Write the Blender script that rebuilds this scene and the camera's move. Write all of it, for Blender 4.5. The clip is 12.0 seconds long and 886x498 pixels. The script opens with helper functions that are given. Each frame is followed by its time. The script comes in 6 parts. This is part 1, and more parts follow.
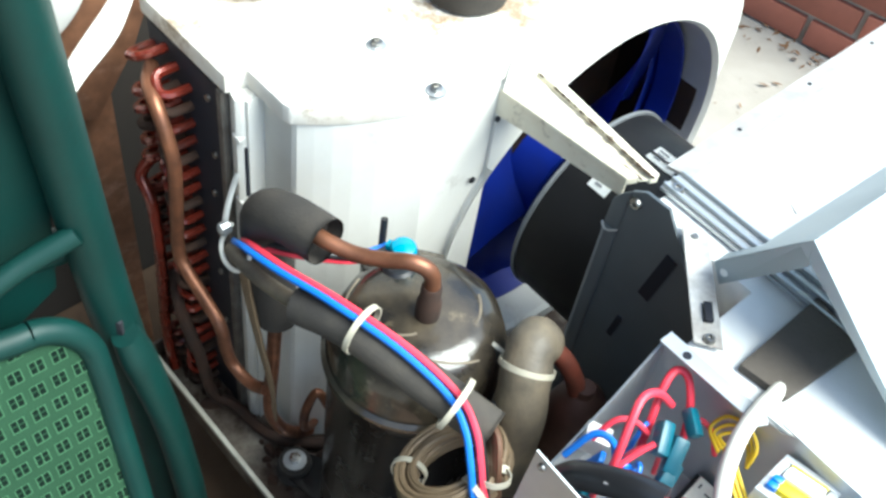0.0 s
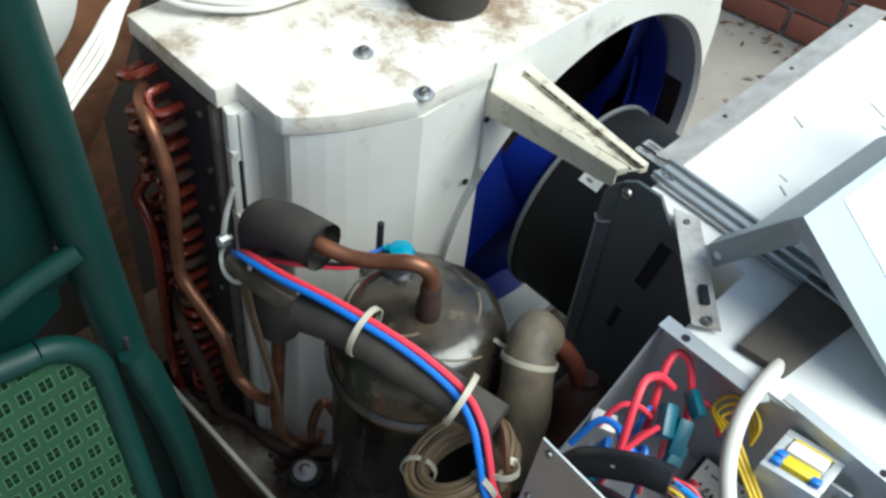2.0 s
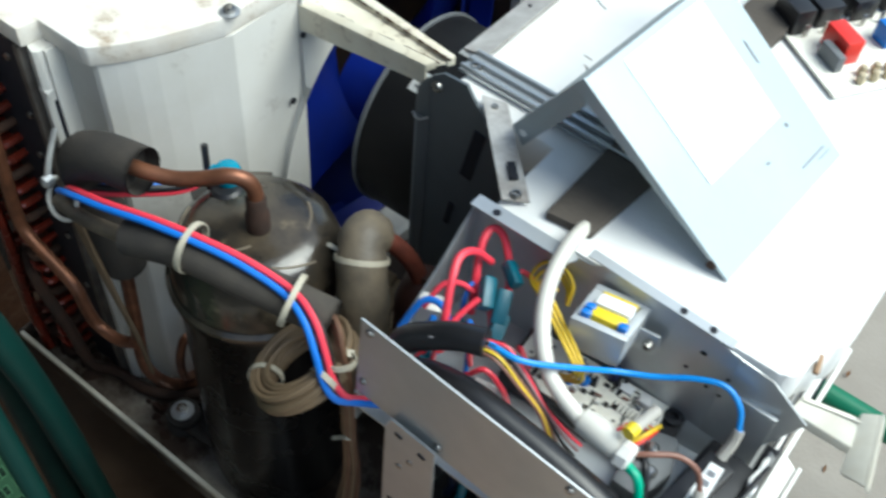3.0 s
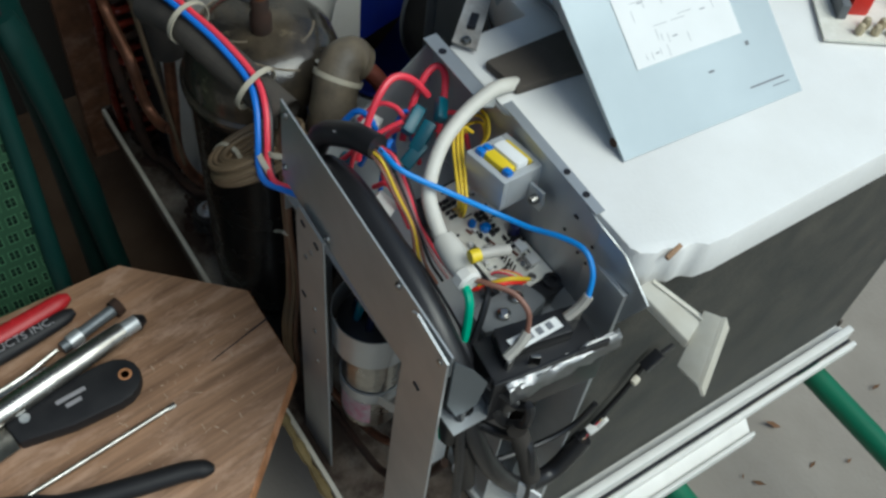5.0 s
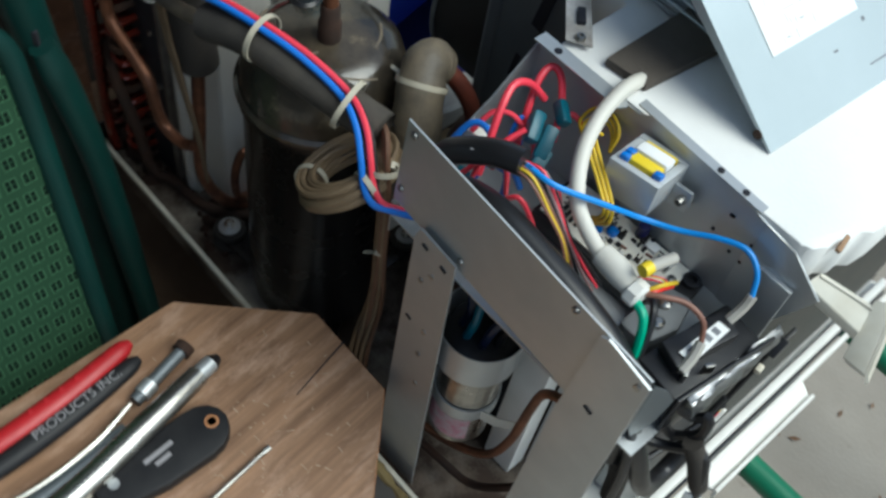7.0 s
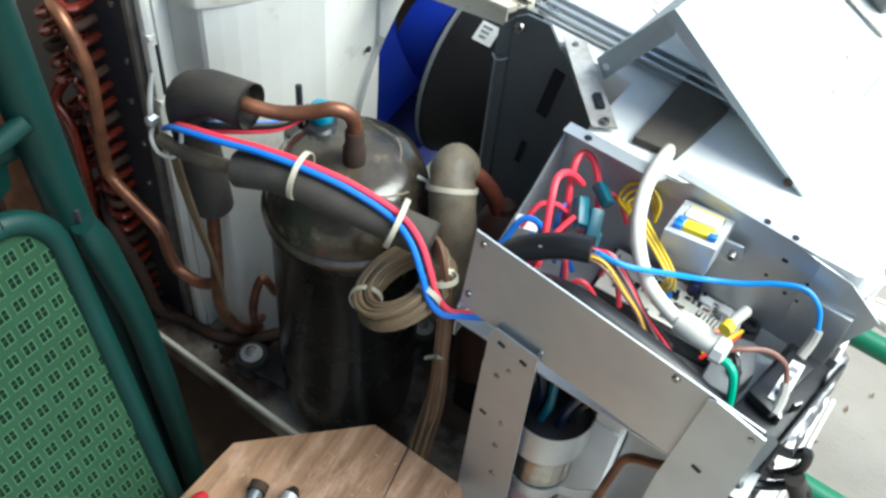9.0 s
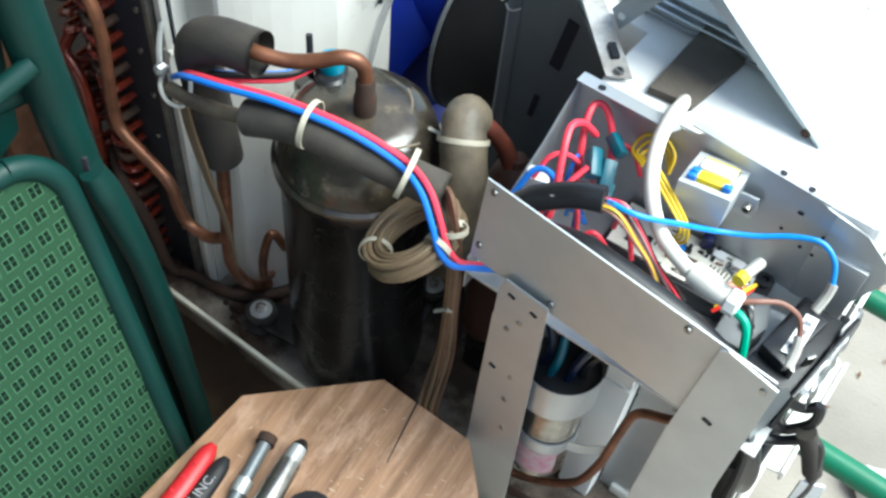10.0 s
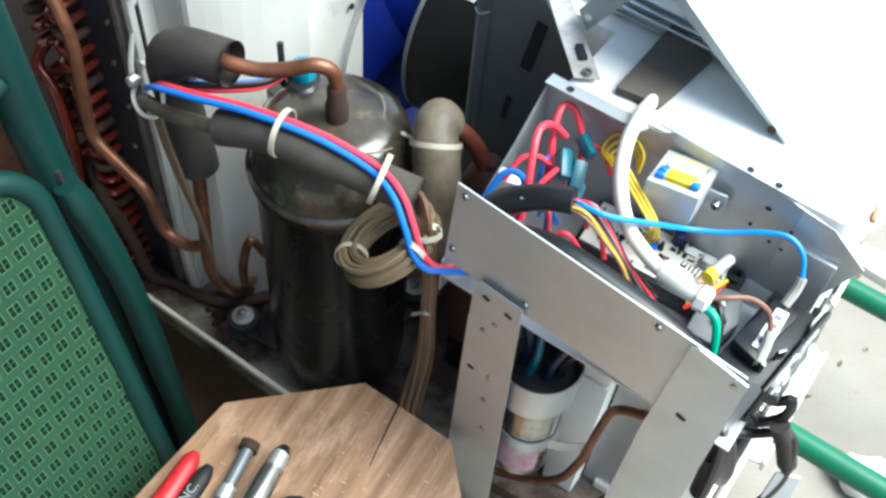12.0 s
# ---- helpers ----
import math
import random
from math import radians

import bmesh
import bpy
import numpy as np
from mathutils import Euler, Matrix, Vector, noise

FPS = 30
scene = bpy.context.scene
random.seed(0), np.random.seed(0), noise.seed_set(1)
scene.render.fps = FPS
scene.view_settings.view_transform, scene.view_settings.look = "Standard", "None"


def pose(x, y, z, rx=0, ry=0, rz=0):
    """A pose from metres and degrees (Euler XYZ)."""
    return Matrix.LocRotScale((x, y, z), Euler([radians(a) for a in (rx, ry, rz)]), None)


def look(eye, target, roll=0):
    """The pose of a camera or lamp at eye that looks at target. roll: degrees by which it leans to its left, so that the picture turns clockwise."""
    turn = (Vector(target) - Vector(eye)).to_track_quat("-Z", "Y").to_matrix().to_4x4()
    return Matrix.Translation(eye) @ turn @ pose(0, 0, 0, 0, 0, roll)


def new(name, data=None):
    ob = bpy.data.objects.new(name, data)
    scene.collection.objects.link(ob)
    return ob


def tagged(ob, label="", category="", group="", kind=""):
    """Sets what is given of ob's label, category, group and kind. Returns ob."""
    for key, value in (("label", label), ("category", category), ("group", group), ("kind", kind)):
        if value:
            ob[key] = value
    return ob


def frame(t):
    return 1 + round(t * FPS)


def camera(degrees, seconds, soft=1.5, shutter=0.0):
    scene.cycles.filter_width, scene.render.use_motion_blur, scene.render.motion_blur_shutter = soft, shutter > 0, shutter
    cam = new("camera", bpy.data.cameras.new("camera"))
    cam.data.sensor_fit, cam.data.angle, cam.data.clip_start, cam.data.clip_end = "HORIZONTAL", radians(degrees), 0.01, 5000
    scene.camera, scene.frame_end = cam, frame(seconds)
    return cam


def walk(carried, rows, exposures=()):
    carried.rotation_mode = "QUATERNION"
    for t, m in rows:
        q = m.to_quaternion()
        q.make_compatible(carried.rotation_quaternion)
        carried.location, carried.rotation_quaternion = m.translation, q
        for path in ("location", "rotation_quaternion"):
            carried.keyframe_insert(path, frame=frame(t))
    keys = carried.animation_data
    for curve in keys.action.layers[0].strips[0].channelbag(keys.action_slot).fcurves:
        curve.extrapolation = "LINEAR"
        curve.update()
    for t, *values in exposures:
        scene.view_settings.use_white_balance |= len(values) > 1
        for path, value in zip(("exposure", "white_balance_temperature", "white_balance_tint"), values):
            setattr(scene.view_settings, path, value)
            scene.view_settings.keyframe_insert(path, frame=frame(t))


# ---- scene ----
cam = camera(47.9, 12.0, soft=2.7, shutter=0.4)
PATH = [
    (0, (-0.034, 0.043, 1.312), (-0.887, 1.035, -0.2), 10.3),
    (0.5, (-0.021, 0.044, 1.315), (-0.871, 1.067, -0.179), 8.7),
    (1, (-0.019, 0.039, 1.315), (-0.864, 1.067, -0.178), 7.9),
    (1.5, (-0.021, 0.029, 1.312), (-0.896, 1.05, -0.169), 7.6),
    (2, (-0.021, 0.032, 1.312), (-0.89, 1.042, -0.18), 7.1),
    (2.5, (0.01, 0.015, 1.293), (-0.839, 1.02, -0.214), 7.6),
    (3, (0.072, 0.046, 1.302), (-0.634, 1.121, -0.23), 5.8),
    (3.5, (0.201, 0.103, 1.31), (-0.653, 1.022, -0.248), 5.6),
    (3.7, (0.263, 0.116, 1.302), (-0.632, 0.99, -0.258), 8.8),
    (5.3, (0.313, 0.116, 1.305), (-0.613, 0.851, -0.308), 8.8),
    (5.5, (0.31, 0.11, 1.31), (-0.616, 0.833, -0.308), 9.8),
    (6, (0.307, 0.103, 1.314), (-0.618, 0.812, -0.312), 9.1),
    (6.5, (0.28, 0.088, 1.291), (-0.645, 0.775, -0.344), 7.7),
    (7, (0.143, -0.002, 1.271), (-0.578, 0.916, -0.353), 12.3),
    (7.5, (0.039, -0.08, 1.304), (-0.54, 0.995, -0.28), 11.4),
    (7.7, (0.023, -0.098, 1.31), (-0.586, 1.029, -0.225), 11.6),
    (9.3, (0.05, -0.078, 1.3), (-0.605, 1.008, -0.245), 6.4),
    (9.5, (0.054, -0.081, 1.294), (-0.594, 0.995, -0.262), 6.6),
    (10, (0.049, -0.085, 1.287), (-0.6, 0.966, -0.286), 6.8),
    (10.5, (0.045, -0.094, 1.294), (-0.611, 0.968, -0.268), 6.7),
    (11, (0.051, -0.091, 1.292), (-0.598, 0.966, -0.276), 6.3),
    (11.5, (0.061, -0.084, 1.294), (-0.577, 0.979, -0.275), 5.9),
    (12, (0.059, -0.077, 1.297), (-0.571, 0.981, -0.279), 6.0),
]
EXPOSURES = [(t, e, 6000, -3) for t, e in ((0.0, 1.7), (0.6, 1.25), (1.2, 0.73), (2.5, 0.58), (3.0, 0.63), (3.7, 0.2), (5.3, -0.33), (6.6, -0.15), (7.4, 0.4), (9.3, 1.27), (10.3, 1.46), (12.0, 1.5))]
walk(cam, [(t, look(eye, target, roll)) for t, eye, target, roll in PATH], EXPOSURES)

# ---- world and sun ----
world = bpy.data.worlds.new("sky")
scene.world = world
world.use_nodes = True
wn = world.node_tree.nodes
sky = wn.new("ShaderNodeTexSky")
sky.sky_type, sky.sun_disc, sky.sun_elevation, sky.sun_rotation = "NISHITA", False, radians(55), radians(62)
sky.air_density, sky.dust_density, sky.ozone_density = 1.0, 3.0, 0.6
wn["Background"].inputs["Strength"].default_value = 0.13
world.node_tree.links.new(sky.outputs[0], wn["Background"].inputs["Color"])
sun = new("sun", bpy.data.lights.new("sun", "SUN"))
sun.data.energy, sun.data.angle, sun.data.color = 2.5, radians(45), (1.0, 0.985, 0.96)
sun.matrix_world = look((3.2, 2.3, 5.3), (0, 0.6, 0))


# ---- materials ----
def material(name, colour, rough=0.5, metal=0.0, dark=None, scale=20.0, amount=0.5, fine=200.0, bump=0.15, stain=None, stain_scale=6.0, stain_from=0.55, coat=0.0, vary=0.0, spec=0.5, spots=()):
    """A surface with two scales of variation, optional stains and fine relief."""
    m = bpy.data.materials.new(name)
    m.use_nodes = True
    n, l = m.node_tree.nodes, m.node_tree.links
    b = n["Principled BSDF"]
    b.inputs["Metallic"].default_value = metal
    b.inputs["Coat Weight"].default_value = coat
    b.inputs["Specular IOR Level"].default_value = spec
    tc = n.new("ShaderNodeTexCoord")
    n1 = n.new("ShaderNodeTexNoise")
    n1.inputs["Scale"].default_value, n1.inputs["Detail"].default_value, n1.inputs["Roughness"].default_value = scale, 6.0, 0.6
    n2 = n.new("ShaderNodeTexNoise")
    n2.inputs["Scale"].default_value, n2.inputs["Detail"].default_value = fine, 3.0
    for q in (n1, n2):
        l.new(tc.outputs["Object"], q.inputs["Vector"])
    mix = n.new("ShaderNodeMix")
    mix.data_type = "RGBA"
    ramp = n.new("ShaderNodeMapRange")
    ramp.inputs["From Min"].default_value, ramp.inputs["From Max"].default_value, ramp.inputs["To Max"].default_value = 0.35, 0.7, amount
    l.new(n1.outputs["Fac"], ramp.inputs["Value"])
    l.new(ramp.outputs["Result"], mix.inputs["Factor"])
    c2 = dark or tuple(v * 0.6 for v in colour)
    mix.inputs["A"].default_value, mix.inputs["B"].default_value = (*colour, 1), (*c2, 1)
    out = mix.outputs["Result"]
    if stain:
        n3 = n.new("ShaderNodeTexNoise")
        n3.inputs["Scale"].default_value, n3.inputs["Detail"].default_value, n3.inputs["Roughness"].default_value = stain_scale, 10.0, 0.7
        l.new(tc.outputs["Object"], n3.inputs["Vector"])
        r3 = n.new("ShaderNodeMapRange")
        r3.inputs["From Min"].default_value, r3.inputs["From Max"].default_value = stain_from, stain_from + 0.15
        fac = n3.outputs["Fac"]
        for at, reach, gain in spots:
            far, near, plus = n.new("ShaderNodeVectorMath"), n.new("ShaderNodeMapRange"), n.new("ShaderNodeMath")
            far.operation = "DISTANCE"
            far.inputs[1].default_value = at
            l.new(tc.outputs["Object"], far.inputs[0])
            near.inputs["From Max"].default_value, near.inputs["To Min"].default_value, near.inputs["To Max"].default_value = reach, gain, 0.0
            l.new(far.outputs["Value"], near.inputs["Value"])
            l.new(fac, plus.inputs[0])
            l.new(near.outputs["Result"], plus.inputs[1])
            fac = plus.outputs["Value"]
        l.new(fac, r3.inputs["Value"])
        m3 = n.new("ShaderNodeMix")
        m3.data_type = "RGBA"
        l.new(r3.outputs["Result"], m3.inputs["Factor"])
        l.new(out, m3.inputs["A"])
        m3.inputs["B"].default_value = (*stain, 1)
        out = m3.outputs["Result"]
    if vary:
        info, hsv = n.new("ShaderNodeObjectInfo"), n.new("ShaderNodeHueSaturation")
        mr = n.new("ShaderNodeMapRange")
        mr.inputs["To Min"].default_value, mr.inputs["To Max"].default_value = 1 - vary, 1 + vary
        l.new(info.outputs["Random"], mr.inputs["Value"])
        l.new(mr.outputs["Result"], hsv.inputs["Value"])
        l.new(out, hsv.inputs["Color"])
        out = hsv.outputs["Color"]
    l.new(out, b.inputs["Base Color"])
    rr = n.new("ShaderNodeMapRange")
    rr.inputs["To Min"].default_value, rr.inputs["To Max"].default_value = max(rough - 0.12, 0.03), min(rough + 0.15, 1)
    l.new(n1.outputs["Fac"], rr.inputs["Value"])
    l.new(rr.outputs["Result"], b.inputs["Roughness"])
    bp = n.new("ShaderNodeBump")
    bp.inputs["Strength"].default_value, bp.inputs["Distance"].default_value = bump, 0.001
    l.new(n2.outputs["Fac"], bp.inputs["Height"])
    l.new(bp.outputs["Normal"], b.inputs["Normal"])
    return m


def wood(name, light, dark, along="X", rings=14.0, rough=0.6):
    """Sawn wood with long grain lines and scratches."""
    m = bpy.data.materials.new(name)
    m.use_nodes = True
    n, l = m.node_tree.nodes, m.node_tree.links
    b = n["Principled BSDF"]
    tc, mp = n.new("ShaderNodeTexCoord"), n.new("ShaderNodeMapping")
    l.new(tc.outputs["Object"], mp.inputs["Vector"])
    mp.inputs["Rotation"].default_value = (0, 0, radians(along))
    wave = n.new("ShaderNodeTexWave")
    wave.wave_type, wave.bands_direction = "BANDS", "Y"
    for key, v in (("Scale", rings), ("Distortion", 6.0), ("Detail", 4.0), ("Detail Scale", 0.7), ("Detail Roughness", 0.6)):
        wave.inputs[key].default_value = v
    sq = n.new("ShaderNodeMapping")
    sq.inputs["Scale"].default_value = (0.22, 1, 1)
    l.new(mp.outputs[0], sq.inputs["Vector"])
    l.new(sq.outputs[0], wave.inputs["Vector"])
    fine, fm = n.new("ShaderNodeTexNoise"), n.new("ShaderNodeMapping")
    fm.inputs["Scale"].default_value = (12, 260, 60)
    l.new(mp.outputs[0], fm.inputs["Vector"])
    l.new(fm.outputs[0], fine.inputs["Vector"])
    fine.inputs["Scale"].default_value, fine.inputs["Detail"].default_value = 1.0, 4.0
    blot = n.new("ShaderNodeTexNoise")
    blot.inputs["Scale"].default_value, blot.inputs["Detail"].default_value = 9.0, 6.0
    l.new(tc.outputs["Object"], blot.inputs["Vector"])
    mix, mix2, mix3 = n.new("ShaderNodeMix"), n.new("ShaderNodeMix"), n.new("ShaderNodeMix")
    for q in (mix, mix2, mix3):
        q.data_type = "RGBA"
    mix.inputs["A"].default_value, mix.inputs["B"].default_value = (*light, 1), (*dark, 1)
    rw = n.new("ShaderNodeMapRange")
    rw.inputs["From Min"].default_value, rw.inputs["From Max"].default_value, rw.inputs["To Max"].default_value = 0.30, 1.0, 0.42
    l.new(wave.outputs["Fac"], rw.inputs["Value"])
    l.new(rw.outputs["Result"], mix.inputs["Factor"])
    mix2.blend_type, mix2.inputs["Factor"].default_value = "OVERLAY", 0.55
    l.new(mix.outputs["Result"], mix2.inputs["A"])
    l.new(fine.outputs["Fac"], mix2.inputs["B"])
    rb = n.new("ShaderNodeMapRange")
    rb.inputs["From Min"].default_value, rb.inputs["From Max"].default_value, rb.inputs["To Max"].default_value = 0.5, 0.75, 0.45
    l.new(blot.outputs["Fac"], rb.inputs["Value"])
    l.new(rb.outputs["Result"], mix3.inputs["Factor"])
    l.new(mix2.outputs["Result"], mix3.inputs["A"])
    mix3.inputs["B"].default_value = (*[v * 0.55 for v in dark], 1)
    worn, mix4, wm = n.new("ShaderNodeTexNoise"), n.new("ShaderNodeMix"), n.new("ShaderNodeMapping")
    mix4.data_type = "RGBA"
    wm.inputs["Scale"].default_value = (0.5, 1.6, 1)
    l.new(mp.outputs[0], wm.inputs["Vector"])
    l.new(wm.outputs[0], worn.inputs["Vector"])
    worn.inputs["Scale"].default_value, worn.inputs["Detail"].default_value, worn.inputs["Roughness"].default_value = 22.0, 9.0, 0.75
    rp = n.new("ShaderNodeMapRange")
    rp.inputs["From Min"].default_value, rp.inputs["From Max"].default_value, rp.inputs["To Max"].default_value = 0.50, 0.64, 0.75
    l.new(worn.outputs["Fac"], rp.inputs["Value"])
    l.new(rp.outputs["Result"], mix4.inputs["Factor"])
    l.new(mix3.outputs["Result"], mix4.inputs["A"])
    mix4.inputs["B"].default_value = (*[min(v * 1.25 + 0.08, 0.8) for v in light], 1)
    l.new(mix4.outputs["Result"], b.inputs["Base Color"])
    b.inputs["Roughness"].default_value = rough
    bp = n.new("ShaderNodeBump")
    bp.inputs["Strength"].default_value, bp.inputs["Distance"].default_value = 0.3, 0.001
    l.new(fine.outputs["Fac"], bp.inputs["Height"])
    l.new(bp.outputs["Normal"], b.inputs["Normal"])
    return m


CONCRETE = material("concrete", (0.315, 0.285, 0.245), 0.9, dark=(0.22, 0.195, 0.165), scale=5, amount=0.7, fine=160, bump=0.8, stain=(0.13, 0.10, 0.075), stain_scale=18, stain_from=0.62)
BRICK = material("brick", (0.30, 0.10, 0.065), 0.9, dark=(0.20, 0.075, 0.05), scale=18, fine=150, bump=0.6, vary=0.25)
MORTAR = material("mortar", (0.36, 0.32, 0.28), 0.95, scale=25, bump=0.5)
DEBRIS = material("dry_leaves", (0.25, 0.13, 0.06), 0.9, dark=(0.10, 0.05, 0.03), vary=0.3)
PLASTIC = material("aged_white_plastic", (0.68, 0.67, 0.63), 0.5, dark=(0.58, 0.56, 0.50), scale=9, amount=0.7, bump=0.08, stain=(0.40, 0.37, 0.33), stain_scale=17, stain_from=0.60)
TOPCOVER = material("weathered_white_cover", (0.76, 0.75, 0.71), 0.6, dark=(0.56, 0.49, 0.39), scale=11, amount=1.0, bump=0.35, stain=(0.27, 0.19, 0.12), stain_scale=22, stain_from=0.57, spots=(((0.034, -0.04, 0.528), 0.17, 0.16), ((-0.10, -0.30, 0.528), 0.10, 0.12), ((-0.12, 0.02, 0.528), 0.16, 0.14)))
FOAM = material("white_foam", (0.86, 0.86, 0.84), 0.75, dark=(0.76, 0.75, 0.72), scale=12, amount=0.6, fine=320, bump=0.25, stain=(0.55, 0.50, 0.42), stain_scale=16, stain_from=0.70)
CREAM = material("rusty_cream_paint", (0.72, 0.68, 0.56), 0.55, dark=(0.60, 0.53, 0.39), scale=22, amount=0.7, bump=0.2, stain=(0.10, 0.05, 0.025), stain_scale=48, stain_from=0.565)
BLUE = material("blue_fan_plastic", (0.006, 0.022, 0.26), 0.35, dark=(0.006, 0.014, 0.11), scale=14, bump=0.05)
BLACKPAINT = material("black_enamel", (0.007, 0.007, 0.008), 0.24, dark=(0.026, 0.022, 0.017), scale=16, amount=0.3, bump=0.06, stain=(0.09, 0.07, 0.048), stain_scale=20, stain_from=0.69, coat=0.08, spec=0.35)
DOME = material("dusty_black_dome", (0.014, 0.013, 0.012), 0.20, dark=(0.085, 0.066, 0.042), scale=20, amount=0.9, fine=60, bump=0.9, stain=(0.22, 0.175, 0.11), stain_scale=26, stain_from=0.60, coat=0.35)
MOTOR = material("black_motor", (0.005, 0.005, 0.006), 0.45, scale=30, bump=0.1, spec=0.3)
STEEL = material("galvanised_steel", (0.54, 0.56, 0.57), 0.40, 0.7, dark=(0.40, 0.42, 0.43), scale=11, amount=0.6, fine=90, bump=0.04)
DARKSTEEL = material("grey_coated_steel", (0.16, 0.18, 0.195), 0.42, 0.5, dark=(0.11, 0.125, 0.135), scale=7, amount=0.6, bump=0.04, stain=(0.24, 0.22, 0.20), stain_scale=30, stain_from=0.72)
LIDMETAL = material("pale_sheet_metal", (0.40, 0.46, 0.49), 0.5, 0.35, dark=(0.34, 0.395, 0.42), scale=8, amount=0.5, bump=0.03, stain=(0.34, 0.35, 0.36), stain_scale=22, stain_from=0.73)
COPPER = material("oxidised_copper", (0.27, 0.115, 0.062), 0.42, 0.6, dark=(0.10, 0.046, 0.03), scale=40, amount=0.9, bump=0.1)
REDCOPPER = material("red_lacquered_copper", (0.20, 0.024, 0.012), 0.25, 0.3, dark=(0.045, 0.012, 0.008), scale=26, amount=0.9, bump=0.1, coat=0.4)
# Rust on pipes and pan; also the painted shade behind the fan.
RUST_SHADE = material("rust_and_shade_brown", (0.022, 0.012, 0.008), 0.85, dark=(0.075, 0.03, 0.014), scale=35, bump=0.5)
# Dark end plate colour; also painted shade in holes, slots and the box interior.
FIN_SHADE = material("end_plate_and_shade", (0.014, 0.016, 0.024), 0.55, 0.0, dark=(0.032, 0.028, 0.026), scale=20, bump=0.1, spec=0.25)
RUBBER = material("black_foam_rubber", (0.024, 0.021, 0.018), 0.85, dark=(0.055, 0.046, 0.037), scale=22, amount=0.8, fine=420, bump=0.5)
DUSTFOAM = material("dusty_foam_insulation", (0.075, 0.064, 0.050), 0.55, dark=(0.20, 0.16, 0.108), scale=28, amount=1.0, fine=300, bump=0.5, stain=(0.05, 0.042, 0.035), stain_scale=26, stain_from=0.60)
TAN = material("tan_capillary", (0.21, 0.15, 0.09), 0.5, 0.2, dark=(0.12, 0.08, 0.045), scale=30, bump=0.1)
EVAP = material("evaporator_fins", (0.040, 0.041, 0.038), 0.7, 0.1, dark=(0.088, 0.082, 0.068), scale=24, amount=0.9, fine=420, bump=0.6, stain=(0.12, 0.095, 0.065), stain_scale=46, stain_from=0.62)
GREEN = material("green_enamel", (0.003, 0.030, 0.025), 0.48, spec=0.3, dark=(0.002, 0.018, 0.015), scale=9, amount=0.8, bump=0.12, stain=(0.03, 0.12, 0.095), stain_scale=60, stain_from=0.75)
GREENTUBE = material("green_tube", (0.012, 0.15, 0.075), 0.4, dark=(0.008, 0.10, 0.05), scale=12, bump=0.05)
FABRIC = material("green_woven_fabric", (0.021, 0.058, 0.030), 0.85, dark=(0.014, 0.040, 0.021), scale=14, fine=700, bump=0.5, spec=0.15)
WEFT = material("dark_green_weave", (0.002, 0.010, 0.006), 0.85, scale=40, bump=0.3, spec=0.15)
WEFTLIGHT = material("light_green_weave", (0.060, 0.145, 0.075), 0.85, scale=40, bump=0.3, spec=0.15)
RED = material("red_wire", (0.80, 0.05, 0.085), 0.35, scale=40, amount=0.2, bump=0.02)
BLUEWIRE = material("blue_wire", (0.02, 0.17, 0.65), 0.35, scale=40, amount=0.2, bump=0.02)
LIGHTBLUE = material("light_blue_wire", (0.02, 0.26, 0.75), 0.4, scale=40, amount=0.2, bump=0.02)
YELLOW = material("yellow_wire", (0.75, 0.52, 0.03), 0.45, scale=40, amount=0.2, bump=0.02)
GREENWIRE = material("green_wire", (0.01, 0.38, 0.22), 0.4, scale=40, amount=0.2, bump=0.02)
BROWNWIRE = material("brown_wire", (0.22, 0.10, 0.07), 0.45, scale=40, bump=0.02)
BLACKWIRE = material("black_wire", (0.012, 0.012, 0.014), 0.35, scale=40, bump=0.05)
CLEARSLEEVE = material("clear_grey_sleeve", (0.42, 0.40, 0.36), 0.3, scale=40, amount=0.3)
WHITEWIRE = material("white_cable", (0.66, 0.64, 0.58), 0.5, dark=(0.60, 0.57, 0.50), scale=25, bump=0.05)
TIE = material("nylon_tie", (0.50, 0.46, 0.36), 0.45, scale=60, bump=0.05)
TEAL = material("teal_connector", (0.006, 0.11, 0.155), 0.35, dark=(0.006, 0.07, 0.11), scale=30, bump=0.05)
CYAN = material("cyan_cap", (0.010, 0.24, 0.36), 0.22, scale=40, bump=0.05)
PCB = material("cream_circuit_board", (0.86, 0.84, 0.75), 0.5, dark=(0.66, 0.63, 0.53), scale=90, amount=0.6, bump=0.1)
BLACKPLASTIC = material("black_plastic", (0.014, 0.014, 0.016), 0.35, scale=30, bump=0.08)
GREYPLASTIC = material("grey_plastic", (0.16, 0.17, 0.18), 0.5, scale=30)
REDPLASTIC = material("red_plastic", (0.72, 0.03, 0.02), 0.35, scale=30, amount=0.2)
BLUEPLASTIC = material("blue_plastic", (0.01, 0.17, 0.60), 0.35, scale=30, amount=0.2)
WHITEPLASTIC = material("white_plastic", (0.76, 0.75, 0.71), 0.45, scale=20, amount=0.3, bump=0.04)
YELLOWTAPE = material("yellow_tape", (0.80, 0.60, 0.02), 0.4, scale=40, amount=0.2)
FOIL = material("aluminium_foil", (0.52, 0.53, 0.54), 0.36, 1.0, dark=(0.74, 0.75, 0.76), scale=60, fine=120, bump=0.25)
CHROME = material("polished_steel", (0.47, 0.46, 0.43), 0.28, 1.0, dark=(0.20, 0.19, 0.175), scale=45, amount=0.8, bump=0.06)
PAPER = material("printed_paper", (0.82, 0.83, 0.82), 0.7, scale=14, amount=0.15, bump=0.02)
INK = material("grey_ink", (0.20, 0.21, 0.23), 0.8)
PINK = material("pink_print", (0.75, 0.33, 0.42), 0.6)
